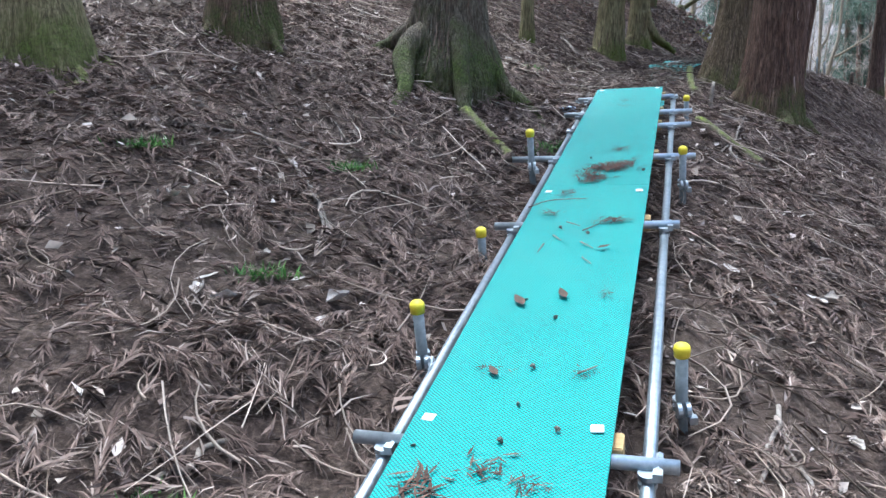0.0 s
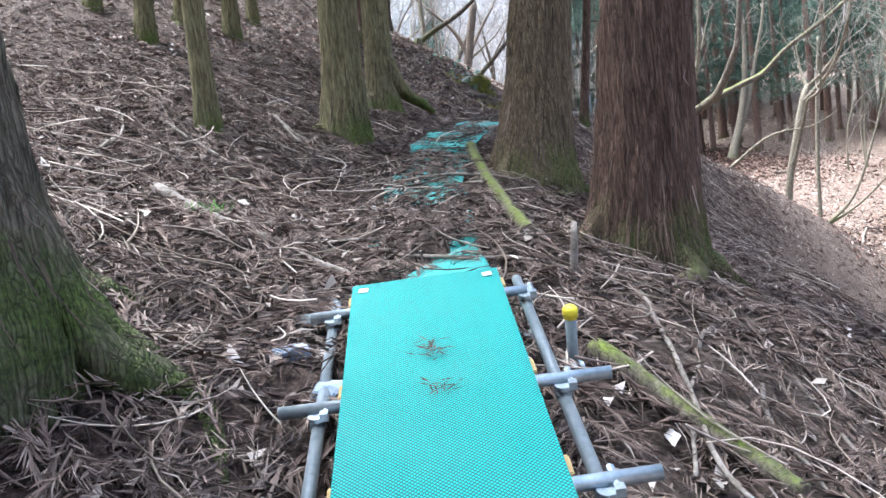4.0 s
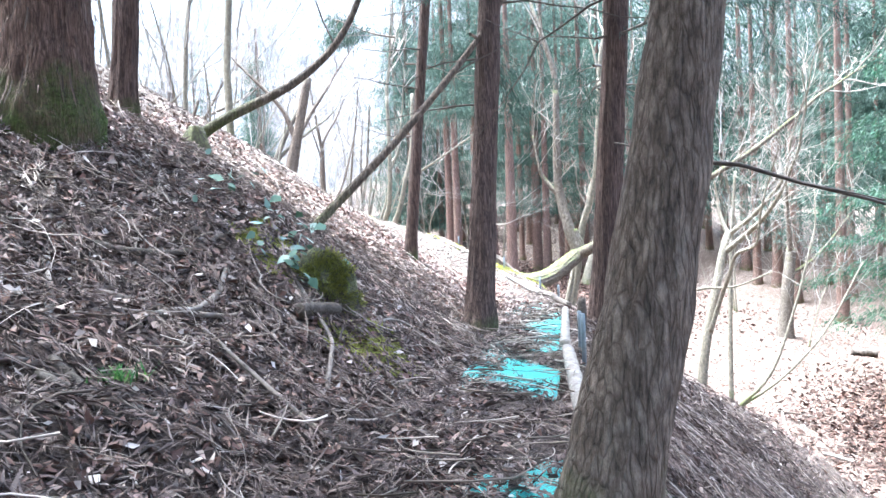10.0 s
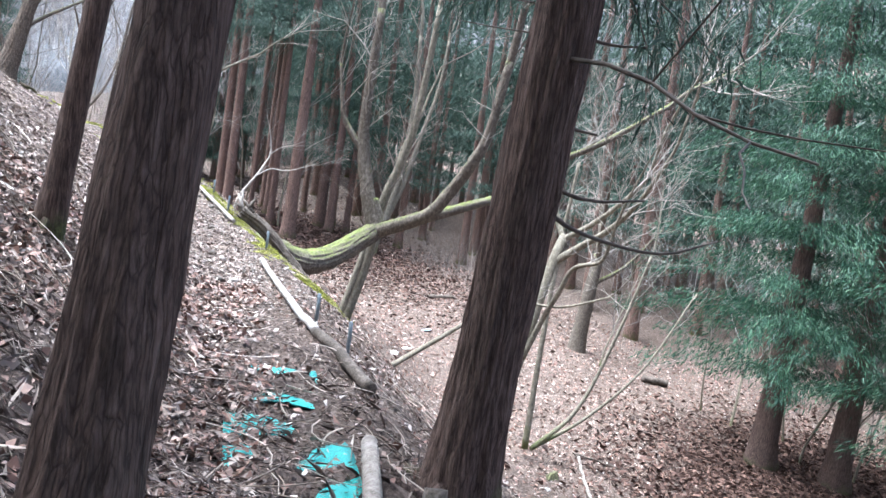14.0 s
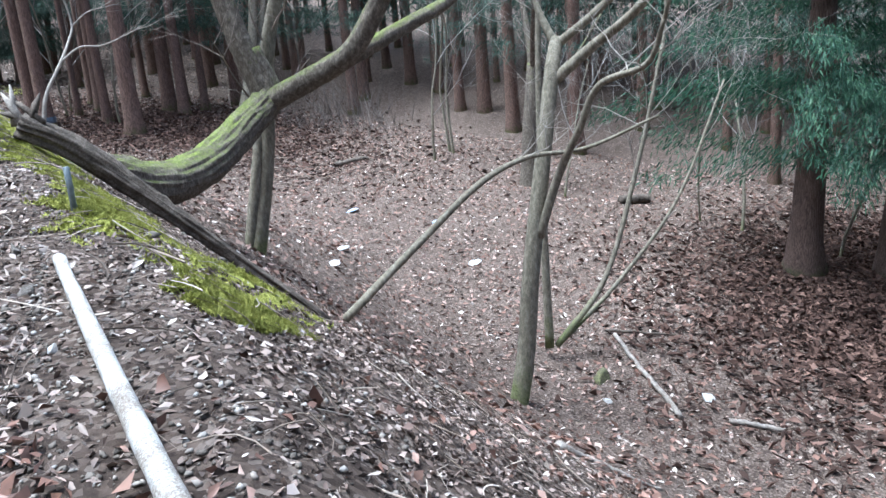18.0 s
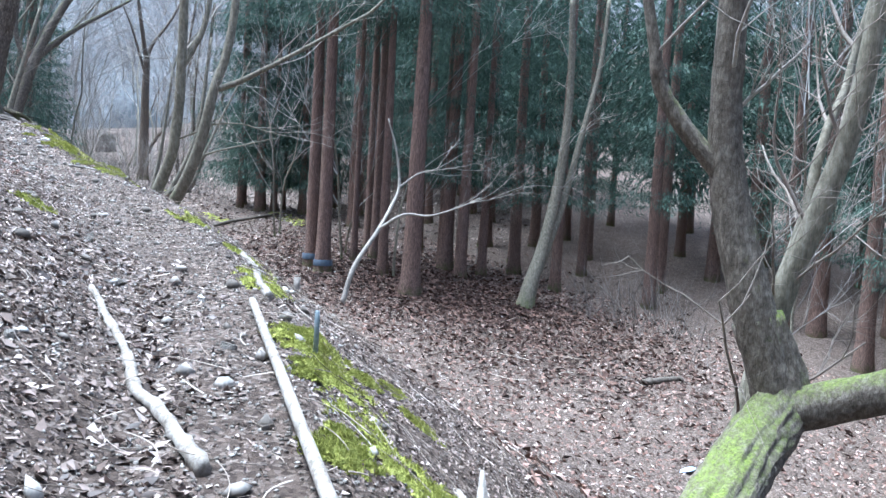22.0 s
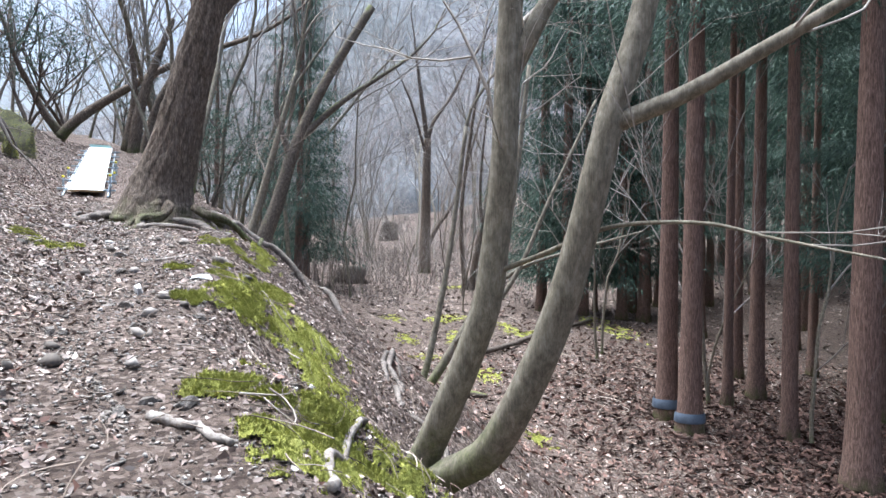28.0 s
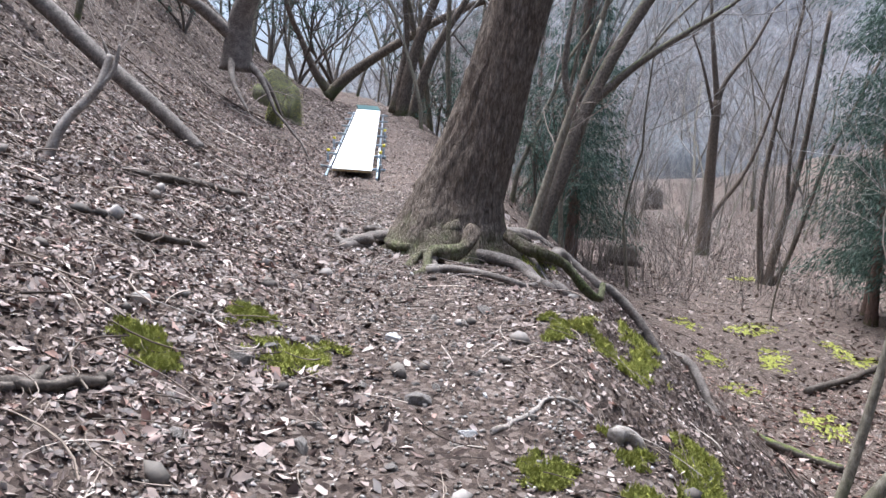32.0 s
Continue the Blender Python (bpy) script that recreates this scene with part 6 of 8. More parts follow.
fallen("edging_pole", [(11.55, 21.6), (12.05, 22.9)], 0.05, 0.045, M_dark_wood, "split rotten log end beside the mats", "log", up=0.03, sides=10)

# The broken trunk that lies down the bank.
DEAD = thing("broken_trunk", (15.9, 30.0, 3.3), "splintered dead trunk lying down the mossy bank", "log")
dl = curve_through([(15.8, 30.05, 3.5), (16.15, 29.75, 3.2), (16.55, 29.35, 2.65), (17.0, 28.85, 2.0), (17.58, 28.25, 1.15)], 26) - np.array((15.9, 30.0, 3.3))
part("trunk", tube("trunk", dl, np.linspace(0.12, 0.05, 26), M_dark_wood, 60, ridge=0.22, furrow=0.045, grain_z=1.0, seed=5), DEAD)
for k, (dx, dy, dz, r) in enumerate(((0.1, 0.12, 0.36, 0.06), (-0.02, 0.2, 0.3, 0.055), (0.16, 0.0, 0.26, 0.05), (-0.2, 0.3, 0.14, 0.06), (-0.1, 0.34, 0.26, 0.045))):
    st = np.array([-0.12 + 0.04 * k, 0.08 - 0.05 * k, 0.2])
    part("splinter", tube("splinter", np.array([st, st + np.array([dx, dy, dz]) * 0.6, st + np.array([dx, dy, dz])]), [r * 0.8, r * 0.6, 0.006], M_pale_wood if k < 2 else M_dark_wood, 9, ridge=0.6, seed=k), DEAD, "bleached broken splinter")

# Dark stakes that hold the edging.
for n, (x, y, h) in enumerate(((8.49, 17.85, 0.4), (8.1, 17.36, 0.4), (12.6, 23.6, 0.3), (12.3, 22.75, 0.3), (14.33, 27.05, 0.26), (15.7, 30.35, 0.3), (16.95, 33.0, 0.3))):
    st = new("stake", tube("stake", [(0, 0, -0.25), (0.01, 0, h * 0.6), (0.015, 0.01, h), (0.015, 0.01, h + 0.005)], [0.018, 0.018, 0.018, 0.012], M_post, 12))
    st.location = g3(x, y)
    tagged(st, "dark round stake driven in at the path's edge", "stake", "stakes of the path's edging")


def rock_mesh(seed, mat):
    rnd = random.Random(seed)
    bm = bmesh.new()
    if mat is not M_moss_rock and mat is not M_blue and mat is not M_tag:
        # A broken, angular stone: the hull of a few corners, its edges worn.
        for _ in range(13):
            c = Vector((rnd.gauss(0, 1), rnd.gauss(0, 1), rnd.gauss(0, 1))).normalized()
            bm.verts.new(Vector((c.x * rnd.uniform(0.7, 1.1), c.y * rnd.uniform(0.7, 1.1), max(-0.6, min(0.75, c.z)))))
        hull = bmesh.ops.convex_hull(bm, input=list(bm.verts))
        bmesh.ops.delete(bm, geom=[v for v in bm.verts if not v.link_faces], context="VERTS")
        bmesh.ops.dissolve_limit(bm, angle_limit=0.35, verts=list(bm.verts), edges=list(bm.edges))
        bmesh.ops.bevel(bm, geom=list(bm.edges), offset=0.06, segments=1, affect="EDGES")
        me = bpy.data.meshes.new("rock")
        bm.to_mesh(me)
        bm.free()
        me.materials.append(mat)
        return me
    bmesh.ops.create_icosphere(bm, subdivisions=4 if mat is M_moss_rock else 3, radius=1)
    for f in bm.faces:
        f.smooth = mat is M_moss_rock
    off = Vector((rnd.uniform(0, 50), rnd.uniform(0, 50), rnd.uniform(0, 50)))
    planes = [(Vector((rnd.gauss(0, 1), rnd.gauss(0, 1), rnd.gauss(0.2, 0.8))), rnd.uniform(0.42, 0.72)) for _ in range(9)]
    for v in bm.verts:
        n = noise.noise(v.co * 0.9 + off) * 0.45 + noise.noise(v.co * 2.4 + off) * 0.22 + noise.noise(v.co * 6 + off) * 0.06
        c = v.co * (1 + n)
        for ax, cut in planes:
            a = ax.normalized()
            d = c.dot(a)
            if d > cut:
                c -= a * (d - cut) * 0.85
        v.co = c
    me = bpy.data.meshes.new("rock")
    bm.to_mesh(me)
    bm.free()
    me.materials.append(mat)
    return me


ROCKS = [rock_mesh(k, M_rock) for k in range(5)] + [rock_mesh(9 + k, M_pale_rock) for k in range(2)] + [rock_mesh(3, M_moss_rock), rock_mesh(4, M_moss_rock)]


def rock(x, y, size, k, label, group="stones along the path", flat=0.6):
    ob = new("rock", ROCKS[k])
    ob.location = g3(x, y, size * flat * (0.15 if size < 0.25 else -0.2))
    ob.scale = (size, size * (0.62 + 0.25 * math.sin(x * 9)), size * flat)
    ob.rotation_euler[2] = x * 5 + y * 3
    return tagged(ob, label, "rock", group)


rock(17.9, 45.0, 0.12, 5, "pale angular stone on the path", flat=0.7)
rock(18.4, 45.6, 0.13, 6, "flat white-grey stone at the path's edge", flat=0.35)
rock(18.85, 46.9, 0.1, 5, "pale stone among roots at the path's edge")
for n, (x, y) in enumerate(((17.93, 42.5), (18.1, 42.42), (17.77, 41.79), (18.1, 41.3), (16.86, 42.33), (17.75, 46.73), (16.83, 46.06), (16.72, 46.32), (16.9, 46.93), (18.95, 47.2), (17.0, 47.2), (16.93, 44.58), (17.03, 45.56),
                            (16.71, 44.33), (16.37, 44.6), (16.24, 37.62), (17.1, 38.21), (15.79, 37.56), (13.74, 26.63), (13.47, 26.11), (15.9, 35.69), (16.19, 34.73), (18.3, 45.4), (17.9, 48.2), (18.25, 48.4), (16.3, 42.9), (16.0, 39.6))):
    rock(x, y, 0.06 + 0.05 * ((n * 37) % 10) / 10, n % 5, "angular grey-brown stone lying on the path")
rs = random.Random(91)
for n in range(150):
    y = rs.uniform(24.5, 49.5) if n % 3 == 0 else rs.uniform(39.5, 48.5)
    x = float(np.interp(y, (24.5, 30, 35, 40, 44, 49.5), (13.3, 14.9, 15.9, 17.1, 17.5, 17.3))) + rs.gauss(0, 0.55)
    rock(x, y, 0.025 + 0.07 * rs.random() ** 2, n % 5 if n % 12 else 5, "small angular grey stone on the path" if n % 12 else "small pale angular stone on the path")
rock(23.6, 27.7, 0.36, 7, "mossy grey boulder on the clearing", "boulders on the clearing", 0.8)
rock(23.6, 30.0, 0.25, 2, "grey stone among leaves on the clearing", "boulders on the clearing")
rock(24.0, 26.05, 0.17, 6, "pale stone on the clearing", "boulders on the clearing")
rock(22.8, 27.3, 0.14, 5, "pale stone beside a slim tree", "boulders on the clearing")
rock(6.28, 21.2, 0.24, 7, "grey-green boulder on the hillside", "boulders on the hillside", 1.6)
for n, (x, y, c) in enumerate(((28.3, 36.9, M_blue), (24.4, 34.0, M_tag), (29.0, 34.6, M_blue), (22.9, 32.9, M_tag), (27.2, 32.4, M_tag))):
    me = rock_mesh(60 + n, c)
    ob = new("litter_scrap", me)
    ob.location, ob.scale = g3(x, y, 0.03), (0.22, 0.14, 0.05)
    tagged(ob, "crumpled blue plastic scrap on the clearing" if c is M_blue else "crumpled white plastic scrap on the clearing", "litter", "plastic scraps")


def stump(x, y, r, h, mat, label):
    pts = [(0, 0, -0.2), (0, 0, h * 0.3), (0.02, 0, h * 0.8), (0.03, 0.01, h), (0.03, 0.01, h - 0.02)]
    ob = new("stump", tube("stump", pts, [r * 1.4, r * 1.1, r, r * 0.9, r * 0.3], mat, 16, ridge=0.18, seed=int(x)))
    ob.location = g3(x, y)
    return tagged(ob, label, "stump")


stump(2.72, 8.1, 0.018, 0.3, M_pale_wood, "pale splintered stump beside the path")
stump(29.1, 81.0, 0.75, 0.9, M_dark_wood, "dark rotten stump on the valley floor")
stump(41.85, 114.8, 0.8, 1.8, M_dark_wood, "dark cut stump far up the valley")
stump(21.5, 41.0, 0.06, 0.75, M_pale_wood, "pale leaning broken stem on the bank")
stump(9.95, 19.5, 0.05, 0.35, M_dark_wood, "dark splintered stump beside the pole")

# Blue tape round two of the cedars.
for x, y, r in ((30.57, 55.28, 0.37), (30.42, 54.2, 0.37)):
    z = float(lie(x, y))
    pts = [(0, 0, 0.2), (0, 0, 0.23), (0, 0, 0.4), (0, 0, 0.43)]
    ob = new("tape", tube("tape", pts, [r * 0.98, r, r * 0.96, r * 0.93], M_tape, 20, capped=False))
    ob.location = (x, y, z)
    tagged(ob, "blue tape wound round a cedar's foot", "tape", "blue tapes")

# Sandbags under the boardwalk's upper end.
for n, (x, y) in enumerate(((1.15, 7.55), (1.2, 7.2), (2.1, 7.35), (1.25, 7.8))):
    ob = new("sandbag", rock_mesh(80 + n, M_blue if n < 2 else M_post))
    ob.location, ob.scale, ob.rotation_euler = g3(x, y, 0.03), (0.11, 0.08, 0.05), (0, 0, n * 0.7)
    tagged(ob, "blue-grey sandbag under the boardwalk's end", "sandbag", "sandbags")


# ---- moss ----


def moss_patch(x, y, rx, ry, turn, seed, label="bright yellow-green moss cushion on the bank"):
    n = 56
    u, v = np.meshgrid(np.linspace(-1.15, 1.15, n), np.linspace(-1.15, 1.15, n), indexing="ij")
    c, s = math.cos(turn), math.sin(turn)
    px, py = x + u * rx * c - v * ry * s, y + u * rx * s + v * ry * c
    edge = u ** 2 + v ** 2 + 0.8 * grain(px, py, 0.2, seed) + 1.05 * grain(px, py, 0.08, seed + 3) + 0.7 * grain(px, py, 0.035, seed + 4)
    z = surface(px, py) + 0.02 * np.clip(0.9 - edge, -1, 1) + 0.018 * grain(px, py, 0.07, seed + 5) + 0.006 * grain(px, py, 0.025, seed + 7)
    keep = edge < 0.72
    i, j = np.meshgrid(np.arange(n - 1), np.arange(n - 1), indexing="ij")
    f = np.stack([i * n + j, (i + 1) * n + j, (i + 1) * n + j + 1, i * n + j + 1], -1).reshape(-1, 4)
    f = f[keep.ravel()[f].all(1)]
    if len(f) < 8:
        return
    used = np.unique(f)
    back = np.full(n * n, -1)
    back[used] = np.arange(len(used))
    vv = np.stack([px - x, py - y, z], -1).reshape(-1, 3)[used]
    g = np.random.RandomState(seed)
    m = int(len(used) * 3.2)
    c = vv[g.randint(0, len(used), m)] + g.normal(0, 0.012, (m, 3)) * np.array([1, 1, 0.2])
    d = g.normal(0, 0.6, (m, 3)) + np.array([0, 0, 1.0])
    w = g.normal(0, 1, (m, 3)) * np.array([0.0035, 0.0035, 0.001])
    blades = np.stack([c - w, c + w, c + d * g.uniform(0.005, 0.02, (m, 1))], 1).reshape(-1, 3)
    faces = [tuple(q) for q in back[f].tolist()] + [(len(vv) + 3 * k, len(vv) + 3 * k + 1, len(vv) + 3 * k + 2) for k in range(m)]
    ob = new("moss_cushion", mesh_from("moss_cushion", np.vstack([vv, blades]), faces, M_moss))
    ob.location = (x, y, 0)
    tagged(ob, label, "moss", "moss cushions")


MOSS = [(14.3, 26.8, 0.4, 0.2), (14.25, 25.9, 0.3, 0.14), (14.7, 27.4, 0.4, 0.2), (16.75, 32.3, 0.5, 0.2), (16.6, 31.4, 0.45, 0.2), (15.3, 28.9, 0.4, 0.22), (15.8, 30.0, 0.45, 0.2), (16.9, 33.2, 0.4, 0.15),
        (15.67, 38.47, 0.22, 0.18), (16.13, 36.93, 0.2, 0.15), (18.5, 38.6, 0.4, 0.2)]
MOSS += [(17.16, 47.14, 0.24, 0.15), (16.83, 47.52, 0.14, 0.09), (16.47, 46.83, 0.14, 0.09), (18.24, 46.1, 0.12, 0.08), (18.6, 45.1, 0.3, 0.16), (18.62, 44.97, 0.2, 0.12), (18.25, 44.77, 0.12, 0.09), (19.06, 48.27, 0.16, 0.1),
         (19.38, 48.4, 0.26, 0.13), (19.04, 46.19, 0.2, 0.1), (18.95, 50.45, 0.4, 0.14), (19.38, 47.3, 0.2, 0.12), (29.0, 66.6, 1.0, 0.4), (28.4, 64.0, 0.9, 0.35), (30.8, 64.7, 1.0, 0.3), (26.2, 61.2, 0.7, 0.3),
         (27.4, 59.6, 0.9, 0.4), (27.0, 67.0, 0.7, 0.3), (18.9, 45.07, 0.34, 0.2), (19.22, 44.95, 0.36, 0.2), (19.3, 44.6, 0.4, 0.2), (19.2, 43.7, 0.36, 0.18), (19.05, 42.9, 0.3, 0.16), (18.56, 41.93, 0.34, 0.18),
         (19.1, 42.4, 0.3, 0.16), (18.3, 42.7, 0.2, 0.12), (35.2, 65.0, 2.2, 0.6), (31.4, 64.3, 0.5, 0.25), (26.4, 63.5, 0.6, 0.3), (26.3, 54.2, 0.5, 0.25), (33.8, 77.9, 0.9, 0.4), (16.3, 45.0, 0.12, 0.08), (15.9, 44.4, 0.1, 0.07),
         (16.58, 46.6, 0.1, 0.07), (17.6, 35.0, 0.5, 0.18), (18.25, 36.6, 0.4, 0.15), (15.0, 27.6, 0.6, 0.3), (14.9, 26.4, 0.5, 0.25), (6.3, 17.4, 0.3, 0.2), (6.0, 18.1, 0.25, 0.2)]
rm = random.Random(57)
for n in range(46):
    y = rm.uniform(25.2, 33.5)
    MOSS.append((float(trail_x(y)) + rm.uniform(0.55, 1.7), y, rm.uniform(0.1, 0.26), rm.uniform(0.06, 0.13)))
for n in range(26):
    y = rm.uniform(41.5, 48.5)
    MOSS.append((float(trail_x(y)) + rm.uniform(0.7, 1.7), y, rm.uniform(0.07, 0.18), rm.uniform(0.05, 0.1)))
for n, (x, y, rx, ry) in enumerate(MOSS):
    moss_patch(x, y, rx * 1.15, ry * 1.35, 1.1 + 0.5 * math.sin(n * 2.1), 30 + n)

def moss_on(ob, seed, share=0.9, length=0.02):
    """Short moss tufts standing on the upper faces of a rock: one part of it."""
    g = np.random.RandomState(seed)
    me = ob.data
    sc = np.array(ob.scale)
    co, no, ar = np.array([p.center for p in me.polygons]), np.array([p.normal for p in me.polygons]), np.array([p.area for p in me.polygons])
    ok = (no[:, 2] > -0.25) & (grain(co[:, 0] + co[:, 2], co[:, 1] - co[:, 2], 0.5, seed) + 0.5 * grain(co[:, 0], co[:, 1] + co[:, 2], 0.18, seed + 1) > 0.35 - share)
    pick = g.choice(np.nonzero(ok)[0], 9000, p=ar[ok] / ar[ok].sum())
    m = len(pick)
    base = co[pick] + g.normal(0, 0.05, (m, 3))
    d = no[pick] + g.normal(0, 0.5, (m, 3)) + np.array([0, 0, 0.3])
    w = g.normal(0, 1, (m, 3)) * 0.0035 / sc
    v = np.stack([base - w, base + w, base + d * g.uniform(0.3, 1.0, (m, 1)) * length / sc], 1).reshape(-1, 3)
    tagged(part("moss", mesh_from("moss", v, np.arange(3 * m).reshape(-1, 3), M_moss), ob, "short green moss on the rock"), kind="stuff")


# Mossy rock with ivy leaves on the slope.
ob = rock(6.2, 17.8, 0.31, 8, "mossy rock bulging from the slope", "boulders on the hillside", 1.25)
moss_on(ob, 5, 0.3)
fallen("log", [(5.86, 17.45), (6.0, 17.52), (6.18, 17.6)], 0.05, 0.045, M_dark_wood, "short rotten log end under the mossy rock", "log", up=0.03)
for x, y, size, flat, label in ((14.95, 62.0, 0.75, 1.5, "mossy rock face in the bank above the white deck"), (15.1, 60.2, 0.5, 1.2, "mossy rock in the bank above the white deck"), (13.7, 49.2, 0.22, 0.8, "small mossy rock on the upper bank")):
    moss_on(rock(x, y, size, 8, label, "boulders on the hillside", flat), int(x * 10))
rock(13.0, 51.5, 0.6, 2, "dark boulder on the upper bank", "boulders on the hillside", 0.9)


# ---- loose litter ----


def scatter(n, y0, y1, spread, seed, lean=0.0, power=1.0):
    g = np.random.RandomState(seed)
    y = g.uniform(y0, y1, n)
    o = np.sign(g.uniform(-1, 1, n) + lean) * spread * g.uniform(0, 1, n) ** power
    o = o + 0.25 * grain(y, o, 0.8, seed) + 0.15 * grain(y, o, 0.3, seed + 2)
    x = trail_x(y) + o
    return g, x, y


def leaf_litter(name, n, y0, y1, spread, size, seed, mat, label, lean=0.0, power=1.0, flat=0.5, narrow=0.45, box=None, lift=0.0, drift=None, lane=0.0, lane_shift=0.0):
    """Curled single leaves, each a folded diamond."""
    g, x, y = scatter(n, y0, y1, spread, seed, lean, power)
    if box:
        x, y = g.uniform(box[0], box[1], n), g.uniform(box[2], box[3], n)
        far = x > trail_x(y) + 3.2
        x, y = x[far], y[far]
        n = len(x)
    if drift:
        # Thins out from the middle of a drift.
        x, y = g.normal(drift[0], drift[2], n), g.normal(drift[1], drift[3], n)
        far = x > trail_x(y) + 4.5
        x, y = x[far], y[far]
        n = len(x)
    if lane:
        # The trodden lane is swept nearly bare.
        o = np.abs(trail_x(y) - lane_shift - x) + 0.18 * grain(x, y, 0.7, 31)
        keep = g.uniform(0, 1, n) < np.clip((o - 0.22) / lane, 0.16, 1)
        x, y = x[keep], y[keep]
        n = len(x)
    z = surface(x, y)
    e = 0.06
    nx, ny = -(lie(x + e, y) - lie(x - e, y)) / (2 * e), -(lie(x, y + e) - lie(x, y - e)) / (2 * e)
    nor = np.stack([nx, ny, np.ones(n)], -1) + g.normal(0, flat, (n, 3))
    nor /= np.linalg.norm(nor, axis=1)[:, None]
    a = np.cross(nor, g.normal(0, 1, (n, 3)))
    a /= np.linalg.norm(a, axis=1)[:, None] + 1e-9
    b = np.cross(nor, a)
    s = size * g.uniform(0.55, 1.5, (n, 1))
    c = np.stack([x, y, z + lift], -1) + nor * s * 0.25
    w = s * narrow * g.uniform(0.6, 1.3, (n, 1))
    v = np.stack([c - a * s, c + b * w + nor * s * 0.18 - a * s * 0.15, c + a * s + nor * s * g.uniform(-0.2, 0.5, (n, 1)), c - b * w + nor * s * 0.18 + a * s * 0.1], 1).reshape(-1, 3)
    v += g.normal(0, 0.2 if narrow > 0.2 else 0.01, v.shape) * np.repeat(s, 4, axis=0)
    k = np.arange(n)[:, None] * 4
    f = np.concatenate([k + [0, 1, 2], k + [0, 2, 3]], 0)
    tagged(new(name, mesh_from(name, v, f, mat, False)), label, "leaf litter", kind="stuff")


def spray_litter(name, n, y0, y1, spread, seed, mat, label, lean=0.0, power=1.0, size=0.11, m=9):
    """Dead cedar sprays: a bent spine with narrow side blades, lying on the ground."""
    g, x, y = scatter(n, y0, y1, spread, seed, lean, power)
    c = np.stack([x, y, surface(x, y) + g.uniform(0.01, 0.05, n)], -1)
    ang = g.uniform(0, 6.283, n)
    slope = np.stack([np.cos(ang), np.sin(ang)], -1)
    s = size * g.uniform(0.6, 1.5, n)
    tip = c.copy()
    tip[:, :2] += slope * s[:, None]
    tip[:, 2] = surface(tip[:, 0], tip[:, 1]) + 0.01 + g.uniform(0.0, 0.08, n)
    mid = (c + tip) / 2 + np.array([0, 0, 1.0]) * (g.uniform(0.03, 0.09, n))[:, None]
    side = np.stack([-np.sin(ang), np.cos(ang), np.zeros(n)], -1)
    d = (tip - c) / (s[:, None] + 1e-9)
    bend = g.normal(0, 0.12, (n, 1)) * s[:, None]
    spine, tips = [], []
    for q in range(m + 1):
        u = q / m
        p = c * (1 - u) ** 2 + mid * 2 * u * (1 - u) + tip * u * u + side * bend * np.sin(3.14 * u)
        spine.append(p)
        if q < m:
            out = d * 1.0 + side * (1 if q % 2 else -1) * 0.4 + g.normal(0, 0.22, (n, 3)) + np.array([0, 0, 0.12])
            tips.append(p + out * (s * 0.36 * (1 - 0.55 * u))[:, None])
    v = np.stack(spine + tips, 1).reshape(-1, 3)
    q = np.arange(m)
    f = (np.arange(n)[:, None, None] * (2 * m + 1) + np.stack([q, q + 1, m + 1 + q], -1)[None]).reshape(-1, 3)
    tagged(new(name, mesh_from(name, v, f, mat, False)), label, "leaf litter", kind="stuff")


def spray_clumps(name, n, y0, y1, spread, seed, mat, label, size=0.2, strands=26, power=1.0, lean=0.0):
    """Feathery dead cedar branchlets: many fine curved strands that fan out along one drooping stalk."""
    g, x, y = scatter(n, y0, y1, spread, seed, lean, power)
    ang, s = g.uniform(0, 6.283, n), size * g.uniform(0.6, 1.6, n)
    base = np.stack([x, y, surface(x, y) + 0.01 + g.uniform(0, 0.045, n)], -1)
    d = np.stack([np.cos(ang), np.sin(ang), np.zeros(n)], -1)
    side = np.stack([-np.sin(ang), np.cos(ang), np.zeros(n)], -1)
    tip = base + d * s[:, None]
    d[:, 2] = (surface(tip[:, 0], tip[:, 1]) - base[:, 2] + 0.015) / s
    e, m = strands, np.arange(n).repeat(strands)
    u = np.tile(np.linspace(0, 0.75, e), n) + g.normal(0, 0.05, n * e)
    fan, ln = g.normal(0, 0.34, n * e), g.uniform(0.22, 0.5, n * e)
    p0 = base[m] + d[m] * (u * s[m])[:, None] + np.array([0, 0, 1.0]) * (0.16 * s[m] * np.sin(np.clip(u, 0, 1) * 2.6))[:, None]
    way = d[m] + side[m] * fan[:, None] + np.array([0, 0, 1.0]) * g.normal(0.16, 0.18, n * e)[:, None]
    p1 = p0 + way * (ln * s[m] * 0.5)[:, None]
    p2 = p1 + (way + side[m] * (fan * 0.6)[:, None] - np.array([0, 0, 0.5])) * (ln * s[m] * 0.5)[:, None]
    w = (side[m] + np.array([0, 0, 1.0]) * g.normal(0, 0.6, (n * e, 1))) * (0.0016 + 0.0022 * g.uniform(0, 1, (n * e, 1)))
    v = np.stack([p0 - w, p0 + w, p1 + w, p1 - w, p2], 1).reshape(-1, 3)
    k = np.arange(n * e)[:, None] * 5
    f = np.concatenate([k + t for t in ([0, 1, 2], [0, 2, 3], [3, 2, 4])], 0)
    tagged(new(name, mesh_from(name, v, f, mat, False)), label, "leaf litter", kind="stuff")


